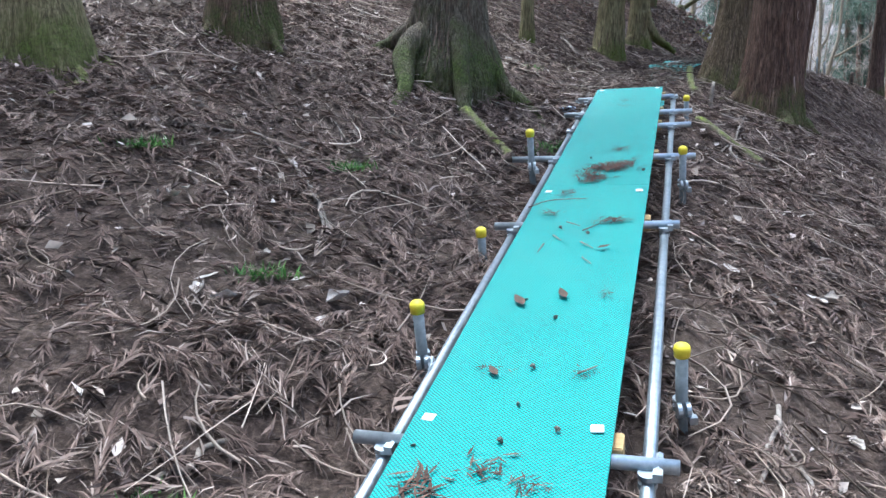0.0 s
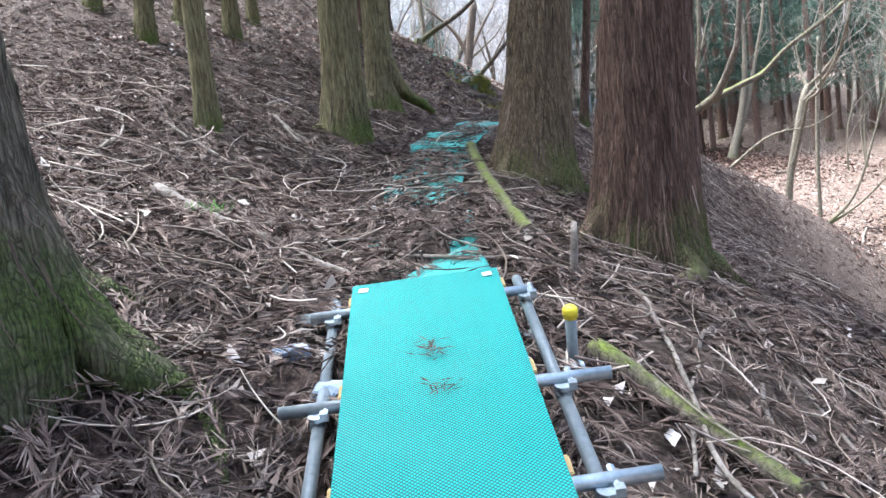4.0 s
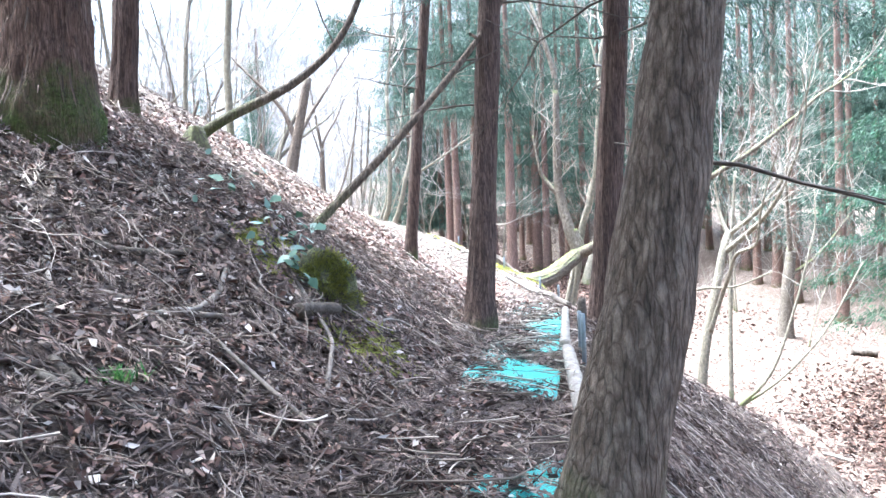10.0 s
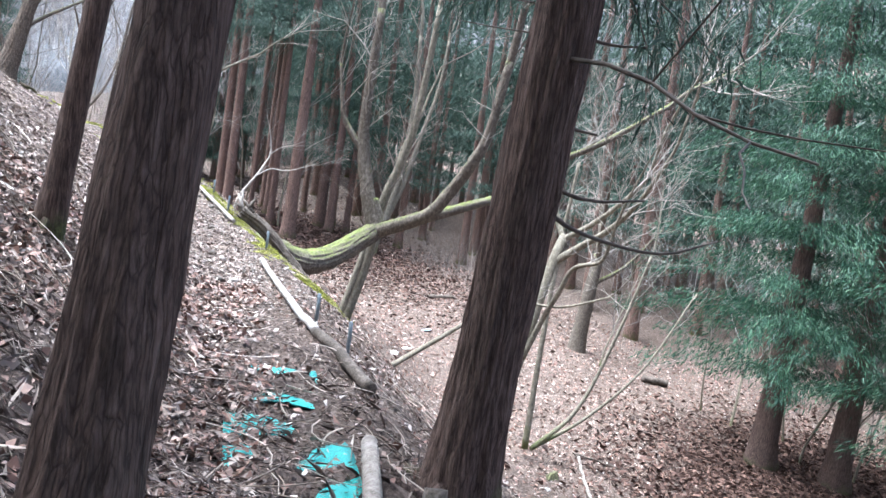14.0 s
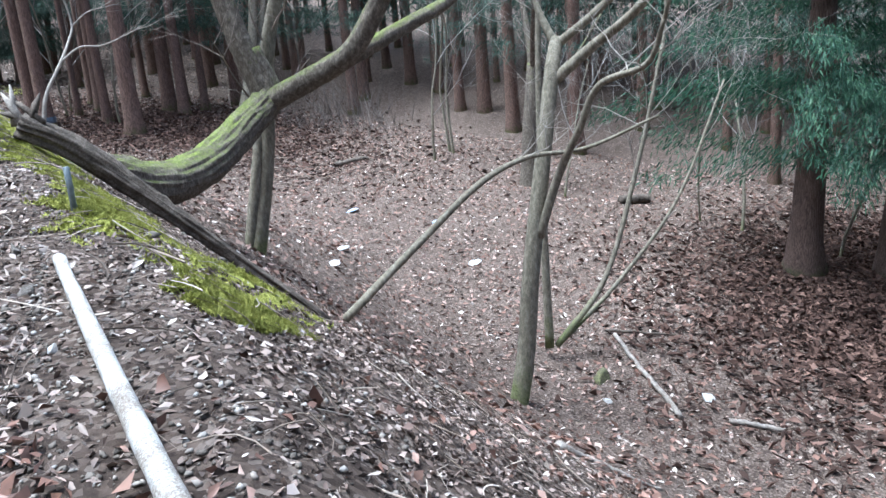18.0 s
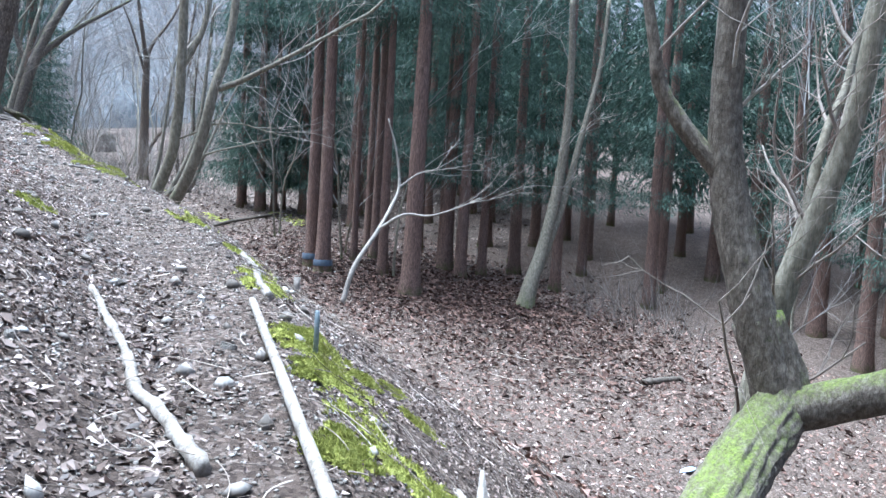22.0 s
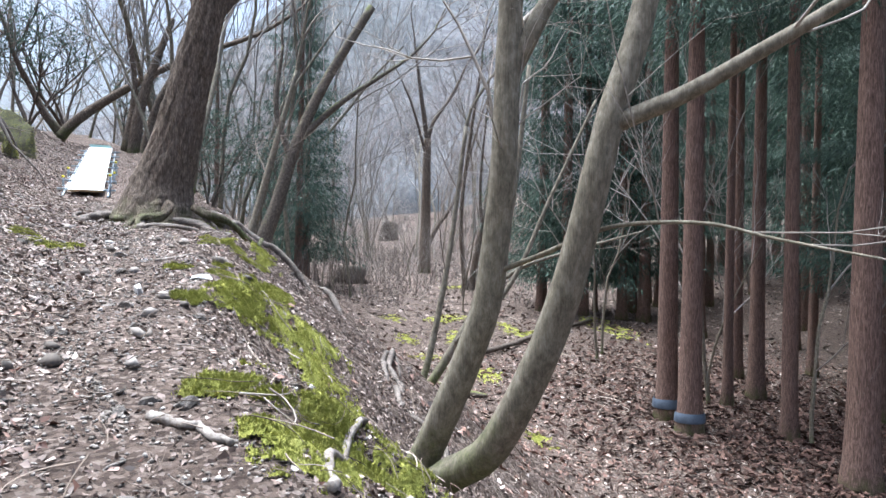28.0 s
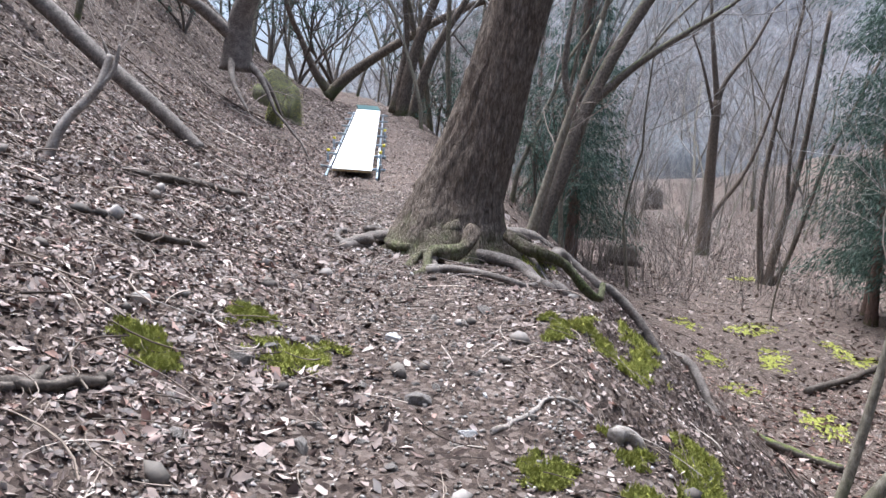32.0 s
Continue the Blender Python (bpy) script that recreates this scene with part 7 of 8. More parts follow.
def twig_litter(name, n, y0, y1, spread, seed, mat, label, size=0.3, thick=0.004, lean=0.0, power=1.0, clear=0.0):
    """Thin bent twigs lying about."""
    g, x, y = scatter(n, y0, y1, spread, seed, lean, power)
    off = np.abs(x - trail_x(y)) >= clear
    x, y = x[off], y[off]
    n = len(x)
    ang, ln = g.uniform(0, 6.283, n), size * g.uniform(0.4, 1.8, n)
    t = np.linspace(-0.5, 0.5, 6)
    bow = g.normal(0, 0.2, (n, 1)) * (1 - (2 * t) ** 2)[None]
    px = x[:, None] + np.cos(ang)[:, None] * t * ln[:, None] - np.sin(ang)[:, None] * bow * ln[:, None]
    py = y[:, None] + np.sin(ang)[:, None] * t * ln[:, None] + np.cos(ang)[:, None] * bow * ln[:, None]
    pz = 0.5 * surface(px, py) + 0.5 * lie(px, py) + 0.035 + 0.035 * (y < 20)[:, None] + g.uniform(0, 0.03, (n, 1)) + g.normal(0, 0.04, (n, 1)) * t
    p = np.stack([px, py, pz], -1)
    rad = (thick * g.uniform(0.5, 1.8, n))[:, None] * np.linspace(1, 0.5, 6)[None]
    sx = np.stack([-np.sin(ang), np.cos(ang), np.zeros(n)], -1)[:, None]
    ring = [p + sx * rad[..., None] * ca + np.array([0, 0, 1.0]) * rad[..., None] * sa for ca, sa in ((1, 0), (-0.5, 0.87), (-0.5, -0.87))]
    v = np.stack(ring, 2).reshape(-1, 3)
    i, q = np.meshgrid(np.arange(5), np.arange(3), indexing="ij")
    f1 = np.stack([i * 3 + q, i * 3 + (q + 1) % 3, (i + 1) * 3 + (q + 1) % 3, (i + 1) * 3 + q], -1).reshape(-1, 4)
    f = (np.arange(n)[:, None, None] * 18 + f1[None]).reshape(-1, 4)
    tagged(new(name, mesh_from(name, v, f, mat)), label, "twigs", kind="stuff")


M_twigs = island("fallen_twigs", [(0.0, (0.06, 0.045, 0.035)), (0.5, (0.19, 0.15, 0.12)), (0.85, (0.36, 0.3, 0.25)), (1.0, (0.6, 0.54, 0.47))])
M_pale_twigs = island("pale_sticks", [(0.0, (0.22, 0.18, 0.15)), (0.6, (0.42, 0.36, 0.31)), (1.0, (0.62, 0.56, 0.5))])
M_white_leaf = island("whitish_leaves", [(0.0, (0.22, 0.18, 0.15)), (0.5, (0.36, 0.32, 0.28)), (1.0, (0.66, 0.63, 0.6))], 0.6, 0.3)
M_pale_leaf = island("pale_leaves", [(0.0, (0.2, 0.15, 0.12)), (0.5, (0.37, 0.31, 0.27)), (1.0, (0.66, 0.61, 0.57))], 0.5, 0.4)
M_red_leaf = island("red_brown_leaves", [(0.0, (0.07, 0.035, 0.025)), (0.4, (0.17, 0.09, 0.065)), (0.75, (0.29, 0.18, 0.14)), (1.0, (0.48, 0.37, 0.32))], 0.6, 0.4)


def pebbles(name, n, y0, y1, spread, size, seed, mat, label, power=1.0):
    """Small angular stones pressed into the path."""
    g, x, y = scatter(n, y0, y1, spread, seed, 0.0, power)
    s = size * g.uniform(0.4, 1.6, (n, 1)) ** 1.5
    c = np.stack([x, y, surface(x, y)], -1) + np.array([0, 0, 0.2]) * s
    ax = g.normal(0, 1, (n, 2, 3)) * np.array([1, 1, 0.35])
    a = ax[:, 0] / (np.linalg.norm(ax[:, 0], axis=1)[:, None] + 1e-9)
    b = np.cross(np.array([0, 0, 1.0]) + g.normal(0, 0.25, (n, 3)), a)
    b /= np.linalg.norm(b, axis=1)[:, None]
    k = np.cross(a, b)
    w, h = g.uniform(0.5, 0.95, (n, 1)), g.uniform(0.35, 0.7, (n, 1))
    v = np.stack([c + a * s, c + b * s * w, c - a * s * 0.9, c - b * s * w, c + k * s * h + a * s * 0.3, c + k * s * h - a * s * 0.35, c - k * s * h], 1).reshape(-1, 3)
    q = np.arange(n)[:, None] * 7
    f = np.concatenate([q + t for t in ([0, 1, 4], [1, 5, 4], [1, 2, 5], [2, 3, 5], [3, 4, 5], [3, 0, 4], [1, 0, 6], [2, 1, 6], [3, 2, 6], [0, 3, 6])], 0)
    tagged(new(name, mesh_from(name, v, f, mat, False)), label, "gravel", kind="stuff")


M_needle = island("dry_needles", [(0.0, (0.04, 0.03, 0.026)), (0.4, (0.13, 0.095, 0.082)), (0.8, (0.25, 0.195, 0.17)), (1.0, (0.45, 0.38, 0.33))], 0.7, 0.3)
M_gravel = island("gravel", [(0.0, (0.07, 0.06, 0.052)), (0.5, (0.17, 0.15, 0.13)), (0.85, (0.3, 0.275, 0.25)), (1.0, (0.5, 0.48, 0.45))], 0.85, 0.25)
leaf_litter("needle_litter", 90000, -3, 19.5, 4.5, 0.05, 51, M_needle, "fine dry cedar needles and stalks on the forest floor", flat=0.55, narrow=0.07, power=0.9)
leaf_litter("needle_litter_high", 36000, 6, 22, 11, 0.07, 52, M_needle, "fine dry cedar needles higher on the slope", flat=0.55, narrow=0.06, lean=-0.5)
M_clump = clump_material()
spray_clumps("dead_sprays", 9500, -2.5, 12.5, 4.0, 1, M_clump, "feathery brown dead cedar sprays covering the forest floor", 0.2, 30, power=0.85)
spray_clumps("dead_sprays_path", 3600, 11.5, 18, 4.0, 62, M_clump, "feathery brown dead cedar sprays along the mats", 0.16, 24, power=0.9)
spray_litter("dead_sprays_under", 7000, -3, 13, 4.6, 3, M_sprig, "loose brown dead cedar twiglets on the forest floor", power=0.9, size=0.2, m=16)
spray_litter("dead_sprays_mid", 5000, 11, 20.5, 4.5, 61, M_sprig, "brown dead cedar sprays along the mats", power=0.9, size=0.18, m=14)
spray_litter("dead_sprays_far", 8000, 6, 22, 11, 2, M_sprig, "brown dead cedar sprays higher on the slope", size=0.24, lean=-0.9, m=14)
twig_litter("twigs", 2600, -3, 24, 5, 3, M_twigs, "thin fallen twigs among the litter")
twig_litter("pale_twigs", 1300, -3, 24, 4.5, 33, M_pale_twigs, "bowed pale sticks among the litter", 0.4, 0.0045)
twig_litter("twigs_high", 700, 8, 27, 12, 4, M_twigs, "thin fallen twigs higher on the slope", 0.5, 0.005, lean=-0.6)
twig_litter("twigs_upper", 5200, 24, 56, 4.5, 5, M_twigs, "thin fallen twigs along the upper path", 0.2, 0.0028)
twig_litter("bank_roots", 260, 44, 76, 8, 71, M_twigs, "dark roots and sticks on the upper bank", 0.8, 0.012, lean=-0.95, clear=2.2)
twig_litter("pale_twigs_upper", 700, 24, 56, 4, 72, M_pale_twigs, "small pale sticks along the upper path", 0.22, 0.004)
twig_litter("twigs_valley", 1300, 40, 95, 16, 35, M_twigs, "brushwood on the valley floor", 0.9, 0.009, lean=0.6, clear=4.0)
leaf_litter("pale_leaf_litter", 3600, -3, 24, 5, 0.026, 6, M_pale_leaf, "scattered pale dry leaves on dark litter", lift=0.045)
leaf_litter("curled_pale_leaves", 520, -3, 12, 4, 0.035, 36, M_white_leaf, "large curled whitish dead leaves on the litter", narrow=0.6, lift=0.05)
leaf_litter("leaf_litter_low", 9000, 6, 24, 5, 0.028, 7, M_leaf, "dry brown leaves among cedar litter")
leaf_litter("leaf_litter_mid", 45000, 17, 30, 4.5, 0.018, 37, M_leaf, "dry brown leaves on the slope above the mats", lean=-0.3)
leaf_litter("leaf_litter_upper", 170000, 24, 54, 3.0, 0.016, 8, M_leaf, "dry brown and pale leaves covering the upper path and banks", power=0.7, flat=0.6, narrow=0.55, lane=0.6)
leaf_litter("red_leaf_slope", 26000, 14.5, 25, 5.5, 0.026, 95, M_red_leaf, "red-brown and pale leaves among the sprays on the slope", lean=-0.8, flat=0.6, narrow=0.55, lift=0.02)
leaf_litter("pale_leaf_slope", 4500, 14.5, 27, 6, 0.022, 96, M_pale_leaf, "pale curled leaves on the slope above the mats", lean=-0.8, flat=0.6, narrow=0.5, lift=0.025)
leaf_litter("leaf_litter_slope", 45000, 17, 36, 12, 0.032, 81, M_leaf, "dry leaves on the slope above the path", lean=-1.0, flat=0.6)
leaf_litter("leaf_litter_edges", 60000, 24, 54, 6, 0.018, 41, M_leaf, "larger dry leaves on the upper banks")
leaf_litter("leaf_litter_late", 130000, 38, 74, 3.6, 0.017, 91, M_leaf, "dry brown and pinkish-white leaves on both sides of the upper path", flat=0.65, narrow=0.55, lean=-0.5, lane=0.7)
leaf_litter("pale_leaf_late", 9000, 38, 70, 3.6, 0.02, 92, M_pale_leaf, "pale dry leaves strewn over the upper bank", flat=0.6, narrow=0.55, lean=-0.4, lane=0.9)
leaf_litter("red_leaf_late", 9000, 40, 60, 3.2, 0.026, 93, M_red_leaf, "red-brown leaves strewn over the upper bank", flat=0.6, narrow=0.5, lean=-0.7, lane=0.9)
leaf_litter("leaf_litter_bank_high", 60000, 44, 78, 9, 0.03, 97, M_leaf, "dry leaves on the steep upper bank", lean=-1.0, flat=0.7, narrow=0.5)
twig_litter("twigs_bank_high", 1300, 46, 76, 8, 98, M_twigs, "thin roots and sticks on the steep upper bank", 0.5, 0.006, lean=-1.0, clear=1.5)
twig_litter("twigs_late", 1500, 44, 76, 6, 94, M_twigs, "fallen sticks on the upper bank", 0.3, 0.0045, lean=-0.7, clear=0.5)
leaf_litter("leaf_litter_bank", 50000, 28, 80, 13, 0.022, 9, M_leaf, "dry leaves on the hillside", flat=0.7)
M_red_needle = island("red_needles", [(0.0, (0.025, 0.014, 0.01)), (0.6, (0.07, 0.04, 0.03)), (1.0, (0.19, 0.12, 0.095))], 0.8, 0.2)
# This dark drift also paints the conifers' shade on the ground.
leaf_litter("needle_litter_clearing", 45000, 0, 1, 1, 0.09, 66, M_red_needle, "red cedar needles, darkened for the shade under the evergreen boughs", drift=(31.0, 22.6, 3.4, 2.8), flat=0.35, narrow=0.28, lift=0.02)
leaf_litter("needle_litter_wood", 22000, 0, 1, 1, 0.09, 67, M_red_needle, "dark red cedar needles at the foot of plantation cedars", drift=(33.0, 51.0, 3.2, 6.0), flat=0.35, narrow=0.28, lift=0.02)
leaf_litter("leaf_litter_clearing", 65000, 0, 1, 1, 0.05, 10, M_red_leaf, "red-brown dry leaves covering the clearing", box=(15, 40, 12, 62), flat=0.4)
leaf_litter("leaf_litter_valley", 22000, 0, 1, 1, 0.08, 38, M_leaf, "dry leaves on the far valley floor", box=(17, 48, 56, 110), flat=0.4)
leaf_litter("pale_leaf_clearing", 16000, 0, 1, 1, 0.045, 11, M_pale_leaf, "pale dry leaves scattered over the clearing", box=(15, 40, 8, 62), flat=0.4)
leaf_litter("pale_leaf_upper", 12000, 24, 53, 4, 0.012, 12, M_pale_leaf, "pale dry leaves on the upper path", lane=0.6)
pebbles("stones", 500, 25, 52, 2.6, 0.045, 53, M_gravel, "broken brown-grey stones lying along the upper path")
pebbles("gravel", 30000, 24, 56, 1.3, 0.01, 13, M_gravel, "small stones and earth crumbs trodden into the path", 1.2)

def brush(name, n, box, seed, mat, label):
    """Thin bent stalks that stand and lean in a thicket."""
    g = np.random.RandomState(seed)
    x, y = g.uniform(box[0], box[1], n), g.uniform(box[2], box[3], n)
    keep = (grain(x, y, 5.0, seed) + 0.5 * grain(x, y, 1.7, seed + 1) > -0.15) & (x > trail_x(y) + 4)
    x, y = x[keep], y[keep]
    n = len(x)
    h = g.uniform(0.4, 2.4, (n, 1))
    p0 = np.stack([x, y, lie(x, y) - 0.05], -1)
    d = g.normal(0, 0.45, (n, 3)) * np.array([1, 1, 0]) + np.array([0, 0, 1.0])
    p1 = p0 + d * h * 0.6
    p2 = p1 + (d + g.normal(0, 0.4, (n, 3))) * h * 0.45
    a = g.uniform(0, 6.283, n)
    w = np.stack([np.cos(a), np.sin(a), 0 * a], -1) * g.uniform(0.006, 0.016, (n, 1))
    u = np.stack([-np.sin(a), np.cos(a), 0 * a], -1) * 0.01
    v = np.stack([p0 - w, p0 + w, p0 + u, p1 - w * 0.7, p1 + w * 0.7, p1 + u * 0.7, p2], 1).reshape(-1, 3)
    k = np.arange(n)[:, None] * 7
    f = np.concatenate([k + q for q in ([0, 1, 4], [0, 4, 3], [1, 2, 5], [1, 5, 4], [2, 0, 3], [2, 3, 5], [3, 4, 6], [4, 5, 6], [5, 3, 6])], 0)
    tagged(new(name, mesh_from(name, v, f, mat, False)), label, "brush", kind="stuff")


M_brush = island("brush_stalks", [(0.0, (0.06, 0.05, 0.044)), (0.6, (0.15, 0.13, 0.115)), (1.0, (0.3, 0.27, 0.25))])
brush("brush", 15000, (19, 60, 70, 132), 101, M_brush, "grey bare brush and dead stalks on the valley floor")

brush("brush_edge", 420, (35.5, 41, 40.5, 47.5), 103, M_brush, "bare grey brush before the plantation")

# Crumpled blue-white plastic on the bank.
ob = new("plastic_sheet", rock_mesh(71, M_blue))
ob.location, ob.scale, ob.rotation_euler = g3(15.2, 36.25, 0.02), (0.17, 0.08, 0.035), (0, 0, 0.4)
tagged(ob, "crumpled pale blue plastic lying among the leaves", "litter")


# ---- small plants and sprays on the deck ----


def spray_thing(name, base, seed, size, mat, label, category, count=60, flat=True, group=""):
    g = np.random.RandomState(seed)
    n = count
    a = g.uniform(0, 6.283, n)
    d = np.stack([np.cos(a), np.sin(a), g.uniform(-0.05, 0.15, n) if flat else g.uniform(0.5, 1.6, n)], -1)
    d /= np.linalg.norm(d, axis=1)[:, None]
    c = g.normal(0, 1, (n, 3)) * np.array([size * 0.6, size * 0.35, 0.004])
    c[:, 2] = np.abs(c[:, 2]) + 0.006
    s = np.cross(d, [0, 0, 1.0])
    ln = size * g.uniform(0.4, 1.0, (n, 1))
    v = np.stack([c, c + d * ln * 0.5 + s * ln * 0.07, c + d * ln, c + d * ln * 0.5 - s * ln * 0.07], 1).reshape(-1, 3)
    v[:, 2] = np.maximum(v[:, 2], 0.004)
    t = thing(name, (0, 0, 0), label, category, group)
    t.matrix_world = base
    tagged(part("leaves", mesh_from("leaves", v, np.arange(4 * n).reshape(-1, 4), mat, False), t), kind="stuff")


M_seedling = island("seedling_green", [(0.0, (0.03, 0.09, 0.025)), (0.5, (0.08, 0.2, 0.05)), (1.0, (0.18, 0.34, 0.09))], 0.6, 0.3, 0.3)
M_brown_spray = island("brown_sprays", [(0.0, (0.03, 0.018, 0.013)), (0.6, (0.075, 0.044, 0.032)), (1.0, (0.15, 0.1, 0.075))])
DECK = Matrix.Translation((-1.134, -2.09, -0.49)) @ Euler((SLOPE, 0, -HEAD)).to_matrix().to_4x4()
for n, (off, s, size, count) in enumerate(((0.06, 7.36, 0.11, 90), (0.14, 7.45, 0.08, 50), (-0.04, 7.15, 0.09, 60), (-0.05, 7.02, 0.05, 26), (-0.14, 6.78, 0.06, 22), (-0.19, 6.4, 0.05, 26), (0.16, 6.27, 0.07, 40), (0.09, 7.86, 0.07, 26), (0.21, 8.15, 0.04, 12),
                                           (-0.19, 8.33, 0.04, 10), (0.0, 9.74, 0.06, 20), (0.0, 9.48, 0.05, 16), (-0.02, 4.05, 0.07, 14), (-0.2, 3.93, 0.1, 26), (0.1, 3.98, 0.05, 14), (0.2, 4.63, 0.04, 10), (0.2, 5.3, 0.04, 8), (-0.14, 4.63, 0.04, 10))):
    spray_thing("dead_spray", DECK @ Matrix.Translation((off, s, 0.014)) @ Matrix.Rotation(n * 1.1, 4, "Z"), n, size, M_brown_spray, "brown dead cedar spray lying on the teal mat", "twig", count * 2, group="dead sprays on the boardwalk")
for n, (off, s) in enumerate(((-0.1, 6.14), (0.05, 6.06), (-0.12, 5.23), (0.03, 5.06), (0.01, 4.4), (-0.01, 4.19), (0.15, 4.27), (-0.27, 4.14), (0.27, 7.27), (-0.09, 7.61), (0.01, 4.65))):
    ob = new("cedar_cone", ROCKS[n % 5])
    ob.matrix_world = DECK @ Matrix.Translation((off, s, 0.024)) @ Matrix.Diagonal((0.013, 0.011, 0.013, 1))
    tagged(ob, "small dark cedar cone lying on the mat", "cone", "cones on the boardwalk")


def deck_leaf(off, s, turn, length):
    """One curled leaf with a midrib fold, lying on the deck."""
    u = np.linspace(0, 1, 9)
    w = 0.17 * length * np.sin(np.pi * u ** 0.8) + 0.002
    z = 0.02 + 0.25 * length * (u - 0.45) ** 2
    rows = [np.stack([w * k, (u - 0.5) * length, z + 0.35 * w * abs(k)], -1) for k in (-1, 0, 1)]
    v = np.concatenate(rows)
    f = [(q + 9 * r, q + 1 + 9 * r, q + 10 + 9 * r, q + 9 + 9 * r) for r in range(2) for q in range(8)]
    ob = new("fallen_leaf", mesh_from("fallen_leaf", v, f, M_brown_leaf))
    ob.matrix_world = DECK @ Matrix.Translation((off, s, 0.006)) @ Matrix.Rotation(turn, 4, "Z")
    tagged(ob, "curled red-brown dead leaf lying on the teal mat", "leaf", "leaves on the boardwalk")


M_brown_leaf = two_tone("brown_leaf", [(0.3, (0.035, 0.021, 0.015)), (0.7, (0.1, 0.06, 0.042))], 20.0, rough=0.7, bump_d=0.002)
for off, s, turn, length in ((-0.14, 5.2, 0.5, 0.11), (0.03, 5.28, 0.35, 0.1), (-0.12, 4.6, 0.6, 0.07), (0.15, 5.85, -0.9, 0.07)):
    deck_leaf(off, s, turn, length)
for n, pts in enumerate((((-0.33, 6.5), (-0.24, 6.62), (-0.12, 6.65), (-0.02, 6.66)), ((-0.08, 6.24), (0.0, 6.17)), ((-0.12, 6.03), (-0.07, 5.95)), ((0.03, 5.93), (0.1, 5.84)), ((0.06, 5.72), (0.11, 5.64)), ((0.02, 6.1), (0.09, 6.2)), ((-0.15, 5.9), (-0.16, 5.78)), ((0.17, 4.62), (0.23, 4.68)))):
    line = curve_through([(a, b, 0.022) for a, b in pts], 10)
    ob = new("twig", tube("twig", line - line[0], np.linspace(0.0035, 0.002, 10), M_twig, 6, ridge=0.2, seed=n))
    ob.matrix_world = DECK @ Matrix.Translation(line[0])
    tagged(ob, "thin brown twig lying on the teal mat", "twig", "twigs on the boardwalk")
def curled_piece(x, y, turn, length, n):
    """A large bleached leaf or bark flake, rolled in on itself."""
    u, w = np.meshgrid(np.linspace(0, 1, 9), np.linspace(-1, 1, 7), indexing="ij")
    half = 0.3 * length * np.sin(np.pi * (0.06 + 0.88 * u)) * (1 + 0.25 * np.sin(u * 9 + n))
    bend = w * (1.1 + 0.5 * math.sin(n * 1.9))
    v = np.stack([half * np.sin(bend), (u - 0.5) * length + 0.04 * length * np.sin(w * 4 + n), half * (1 - np.cos(bend)) + 0.25 * length * (u - 0.4) ** 2], -1).reshape(-1, 3)
    f = [(a * 7 + b, a * 7 + b + 1, a * 7 + b + 8, a * 7 + b + 7) for a in range(8) for b in range(6)]
    ob = new("curled_leaf", mesh_from("curled_leaf", v, f, M_bleached))
    ob.matrix_world = Matrix.Translation(g3(x, y, 0.05)) @ Euler((0.3 * math.sin(n * 2.3), 0.3 * math.cos(n * 1.7), turn)).to_matrix().to_4x4()
    tagged(ob, "large bleached curled dead leaf on the litter", "leaf", "bleached leaves on the litter")


M_bleached = two_tone("bleached_leaf", [(0.3, (0.2, 0.16, 0.13)), (0.5, (0.42, 0.38, 0.34)), (0.7, (0.66, 0.63, 0.6))], 30.0, rough=0.7, bump_d=0.003)
rc = random.Random(17)
CURLED = [(1.47, 3.56, 3), (1.6, 3.58, 2), (1.9, 3.8, 3), (1.08, 3.15, 1), (-0.75, 3.12, 3), (-0.95, 3.44, 3), (-1.15, 2.92, 3), (-1.64, 6.04, 2), (-1.74, 5.02, 2), (1.2, 1.9, 3), (1.5, 2.6, 2), (2.3, 5.0, 2), (-0.9, 4.9, 2), (2.35, 6.6, 2), (-1.5, 3.7, 2), (0.9, 1.4, 2)]
for n, (x, y, many) in enumerate(CURLED):
    for k in range(many):
        curled_piece(x + rc.gauss(0, 0.07), y + rc.gauss(0, 0.08), rc.uniform(0, 6.28), rc.uniform(0.06, 0.13), n * 5 + k)
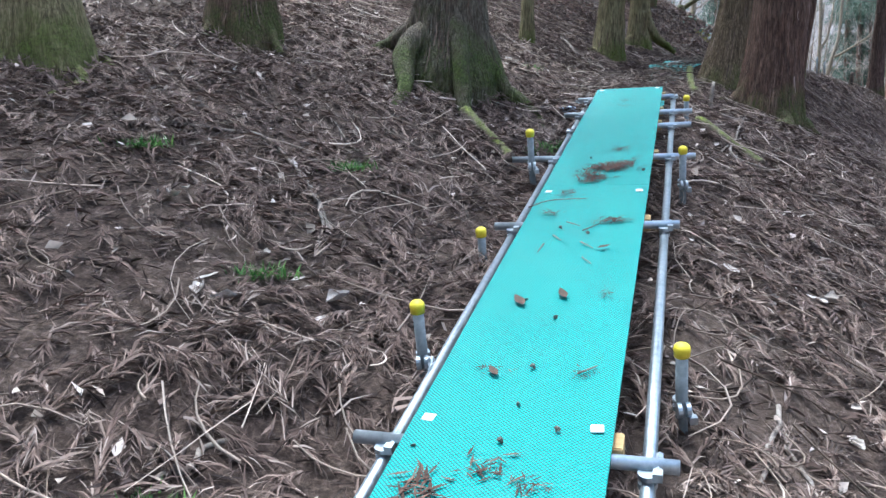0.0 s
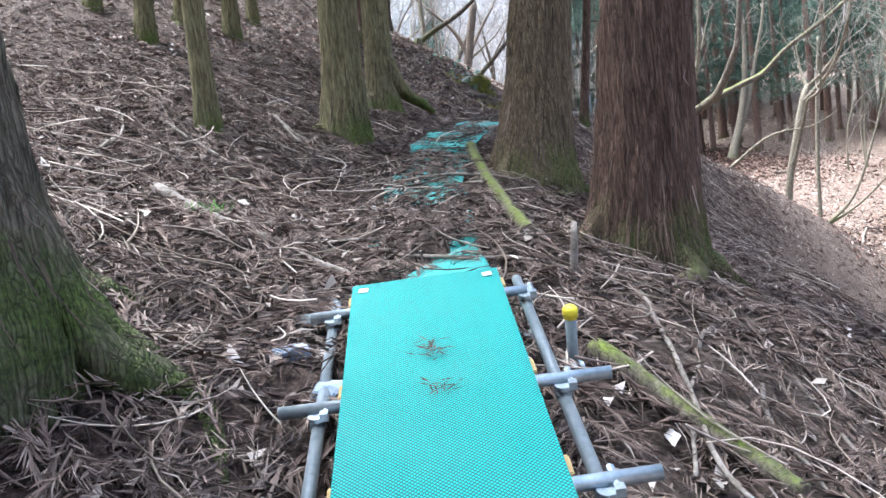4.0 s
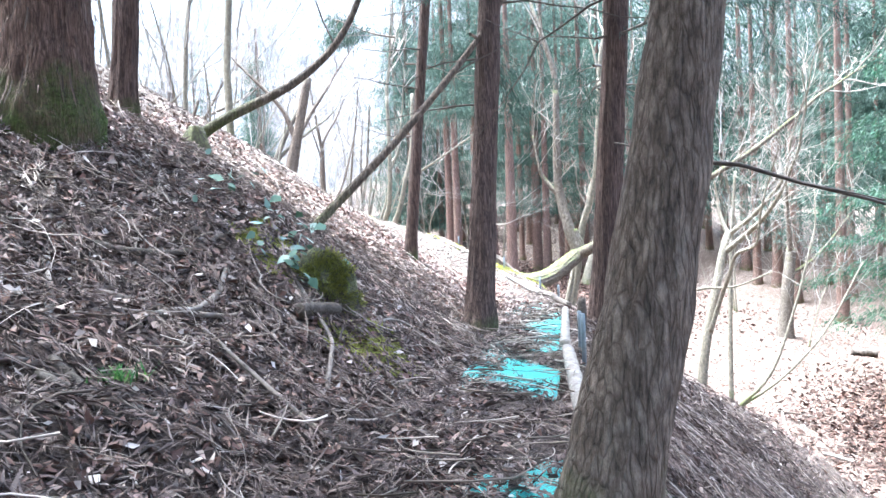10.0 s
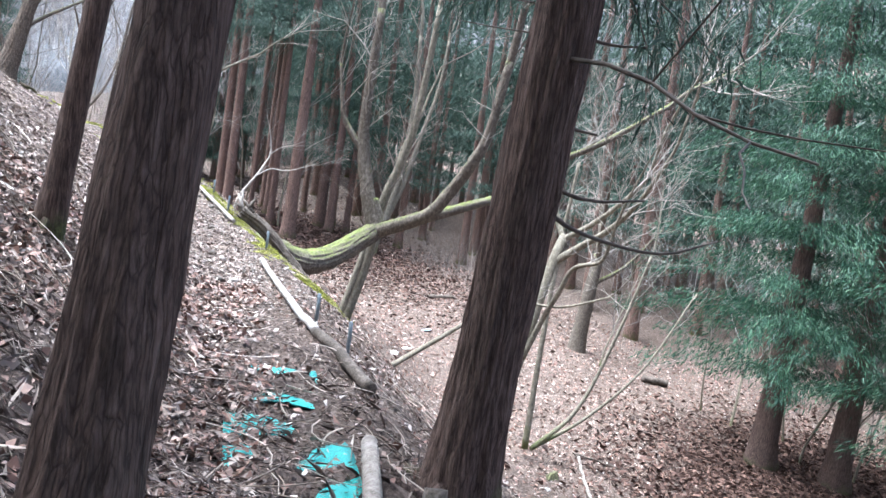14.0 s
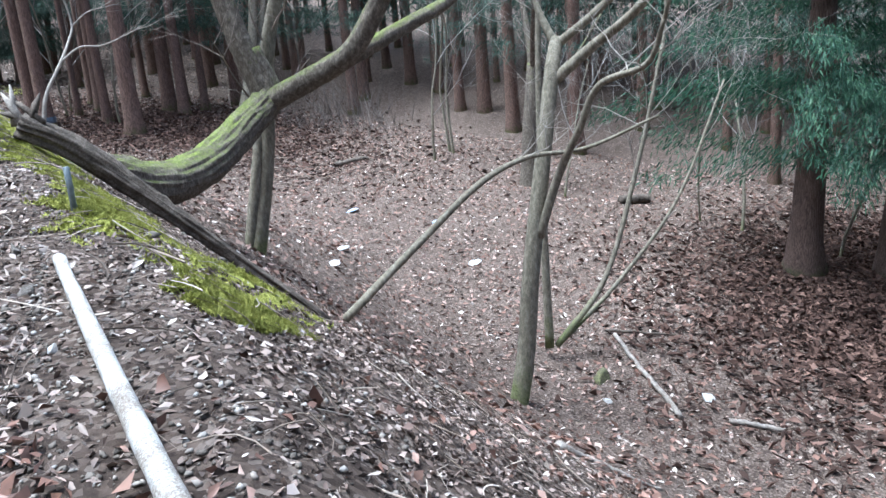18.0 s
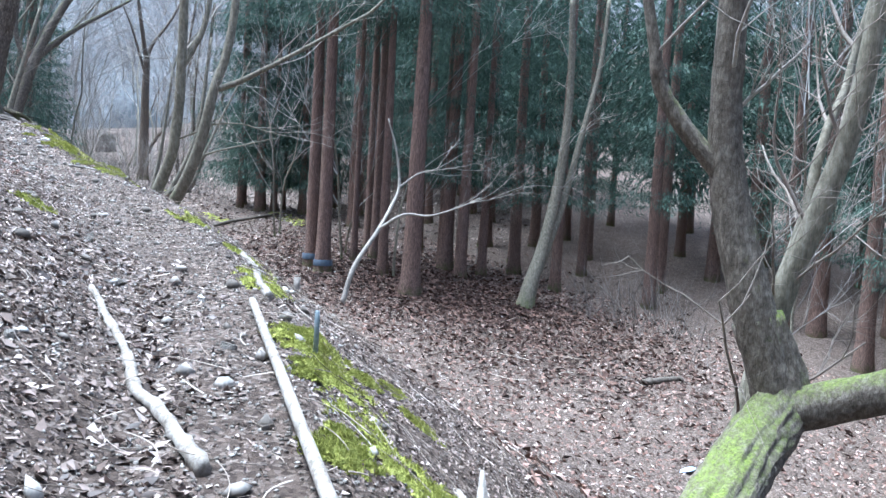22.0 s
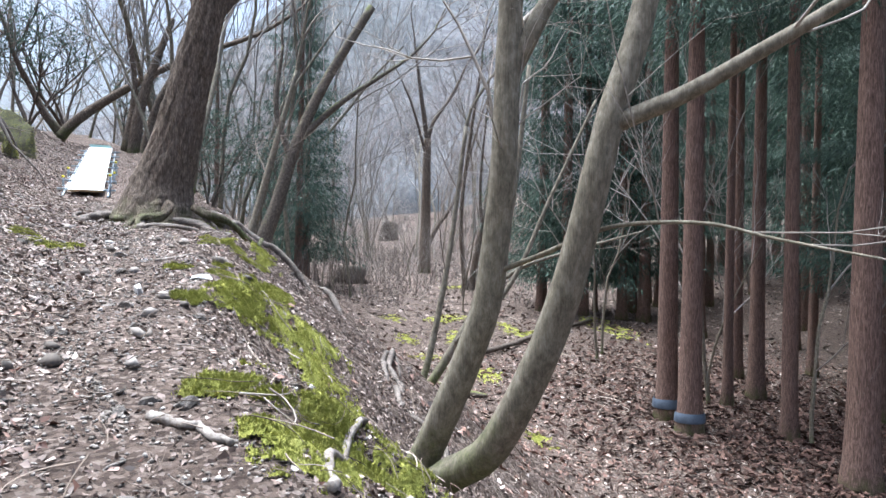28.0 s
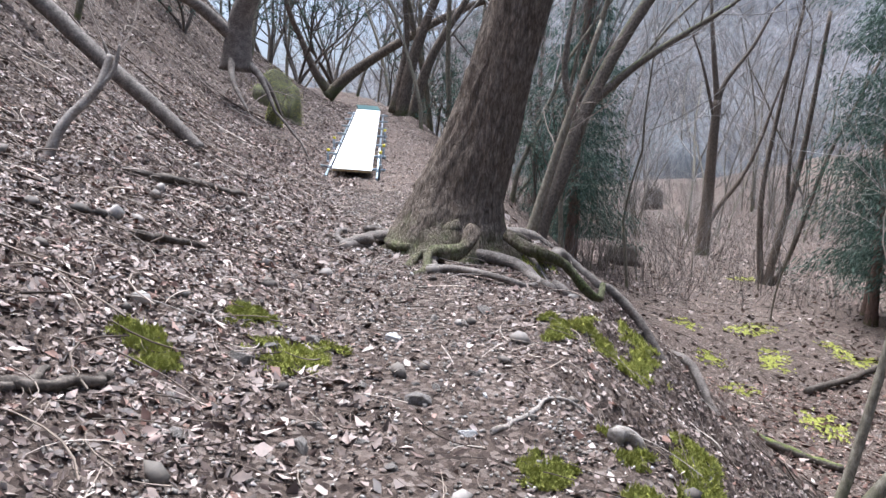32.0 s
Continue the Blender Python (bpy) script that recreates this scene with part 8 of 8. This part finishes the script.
for n, (x, y) in enumerate(((-1.0, 3.2), (-0.75, 4.75), (-1.9, 4.2), (-1.05, 1.75), (0.62, 6.0), (0.75, 6.2), (1.4, 1.55), (0.1, 2.9), (0.9, 9.3), (3.8, 15.8), (4.6, 16.4))):
    spray_thing("cedar_seedling", Matrix.Translation(g3(x, y)), 40 + n, 0.13, M_seedling, "small green seedling sprouting from the litter", "plant", 130, False, "seedlings")


def ivy(x, y, count, reach, seed):
    """A trailing clump of broad pale-green leaves, each on its own plane."""
    g = np.random.RandomState(seed)
    c = g.normal(0, 1, (count, 3)) * np.array([reach, reach, 0.12])
    c[:, 2] = surface(x + c[:, 0], y + c[:, 1]) - float(surface(x, y)) + 0.06 + np.abs(g.normal(0, 0.12, count))
    nor = g.normal(0, 0.5, (count, 3)) + np.array([0.2, -0.5, 0.7])
    nor /= np.linalg.norm(nor, axis=1)[:, None]
    a = np.cross(nor, g.normal(0, 1, (count, 3)))
    a /= np.linalg.norm(a, axis=1)[:, None]
    b = np.cross(nor, a)
    s = 0.042 * g.uniform(0.6, 1.4, (count, 1))
    v = np.stack([c - a * s, c + b * s * 0.75 - a * s * 0.3, c + b * s * 0.5 + a * s * 0.45, c + a * s * 1.2 - nor * s * 0.25, c - b * s * 0.5 + a * s * 0.45, c - b * s * 0.75 - a * s * 0.3], 1).reshape(-1, 3)
    ob = new("ivy", mesh_from("ivy", v, np.arange(count * 6).reshape(-1, 6), M_ivy, False))
    ob.location = g3(x, y)
    tagged(ob, "trailing ivy with pale glossy green leaves on the rock", "ivy", kind="stuff")


M_ivy = island("ivy_leaves", [(0.0, (0.06, 0.13, 0.08)), (0.6, (0.16, 0.27, 0.19)), (1.0, (0.38, 0.5, 0.42))], 0.3, 0.6, 0.15)
ivy(6.08, 17.95, 34, 0.16, 3)
ivy(6.0, 18.6, 26, 0.22, 4)

# A pale board lying on the path beyond the white deck.
ob = new("board", box_mesh("board", (0.75, 1.2, 0.03), M_path_mat, 0.005))
ob.location, ob.rotation_euler = (16.75, 71.0, float(lie(16.75, 71.0)) + 0.08), (0.2, 0, 0.1)
tagged(ob, "short pale teal board on the path farther up", "board")
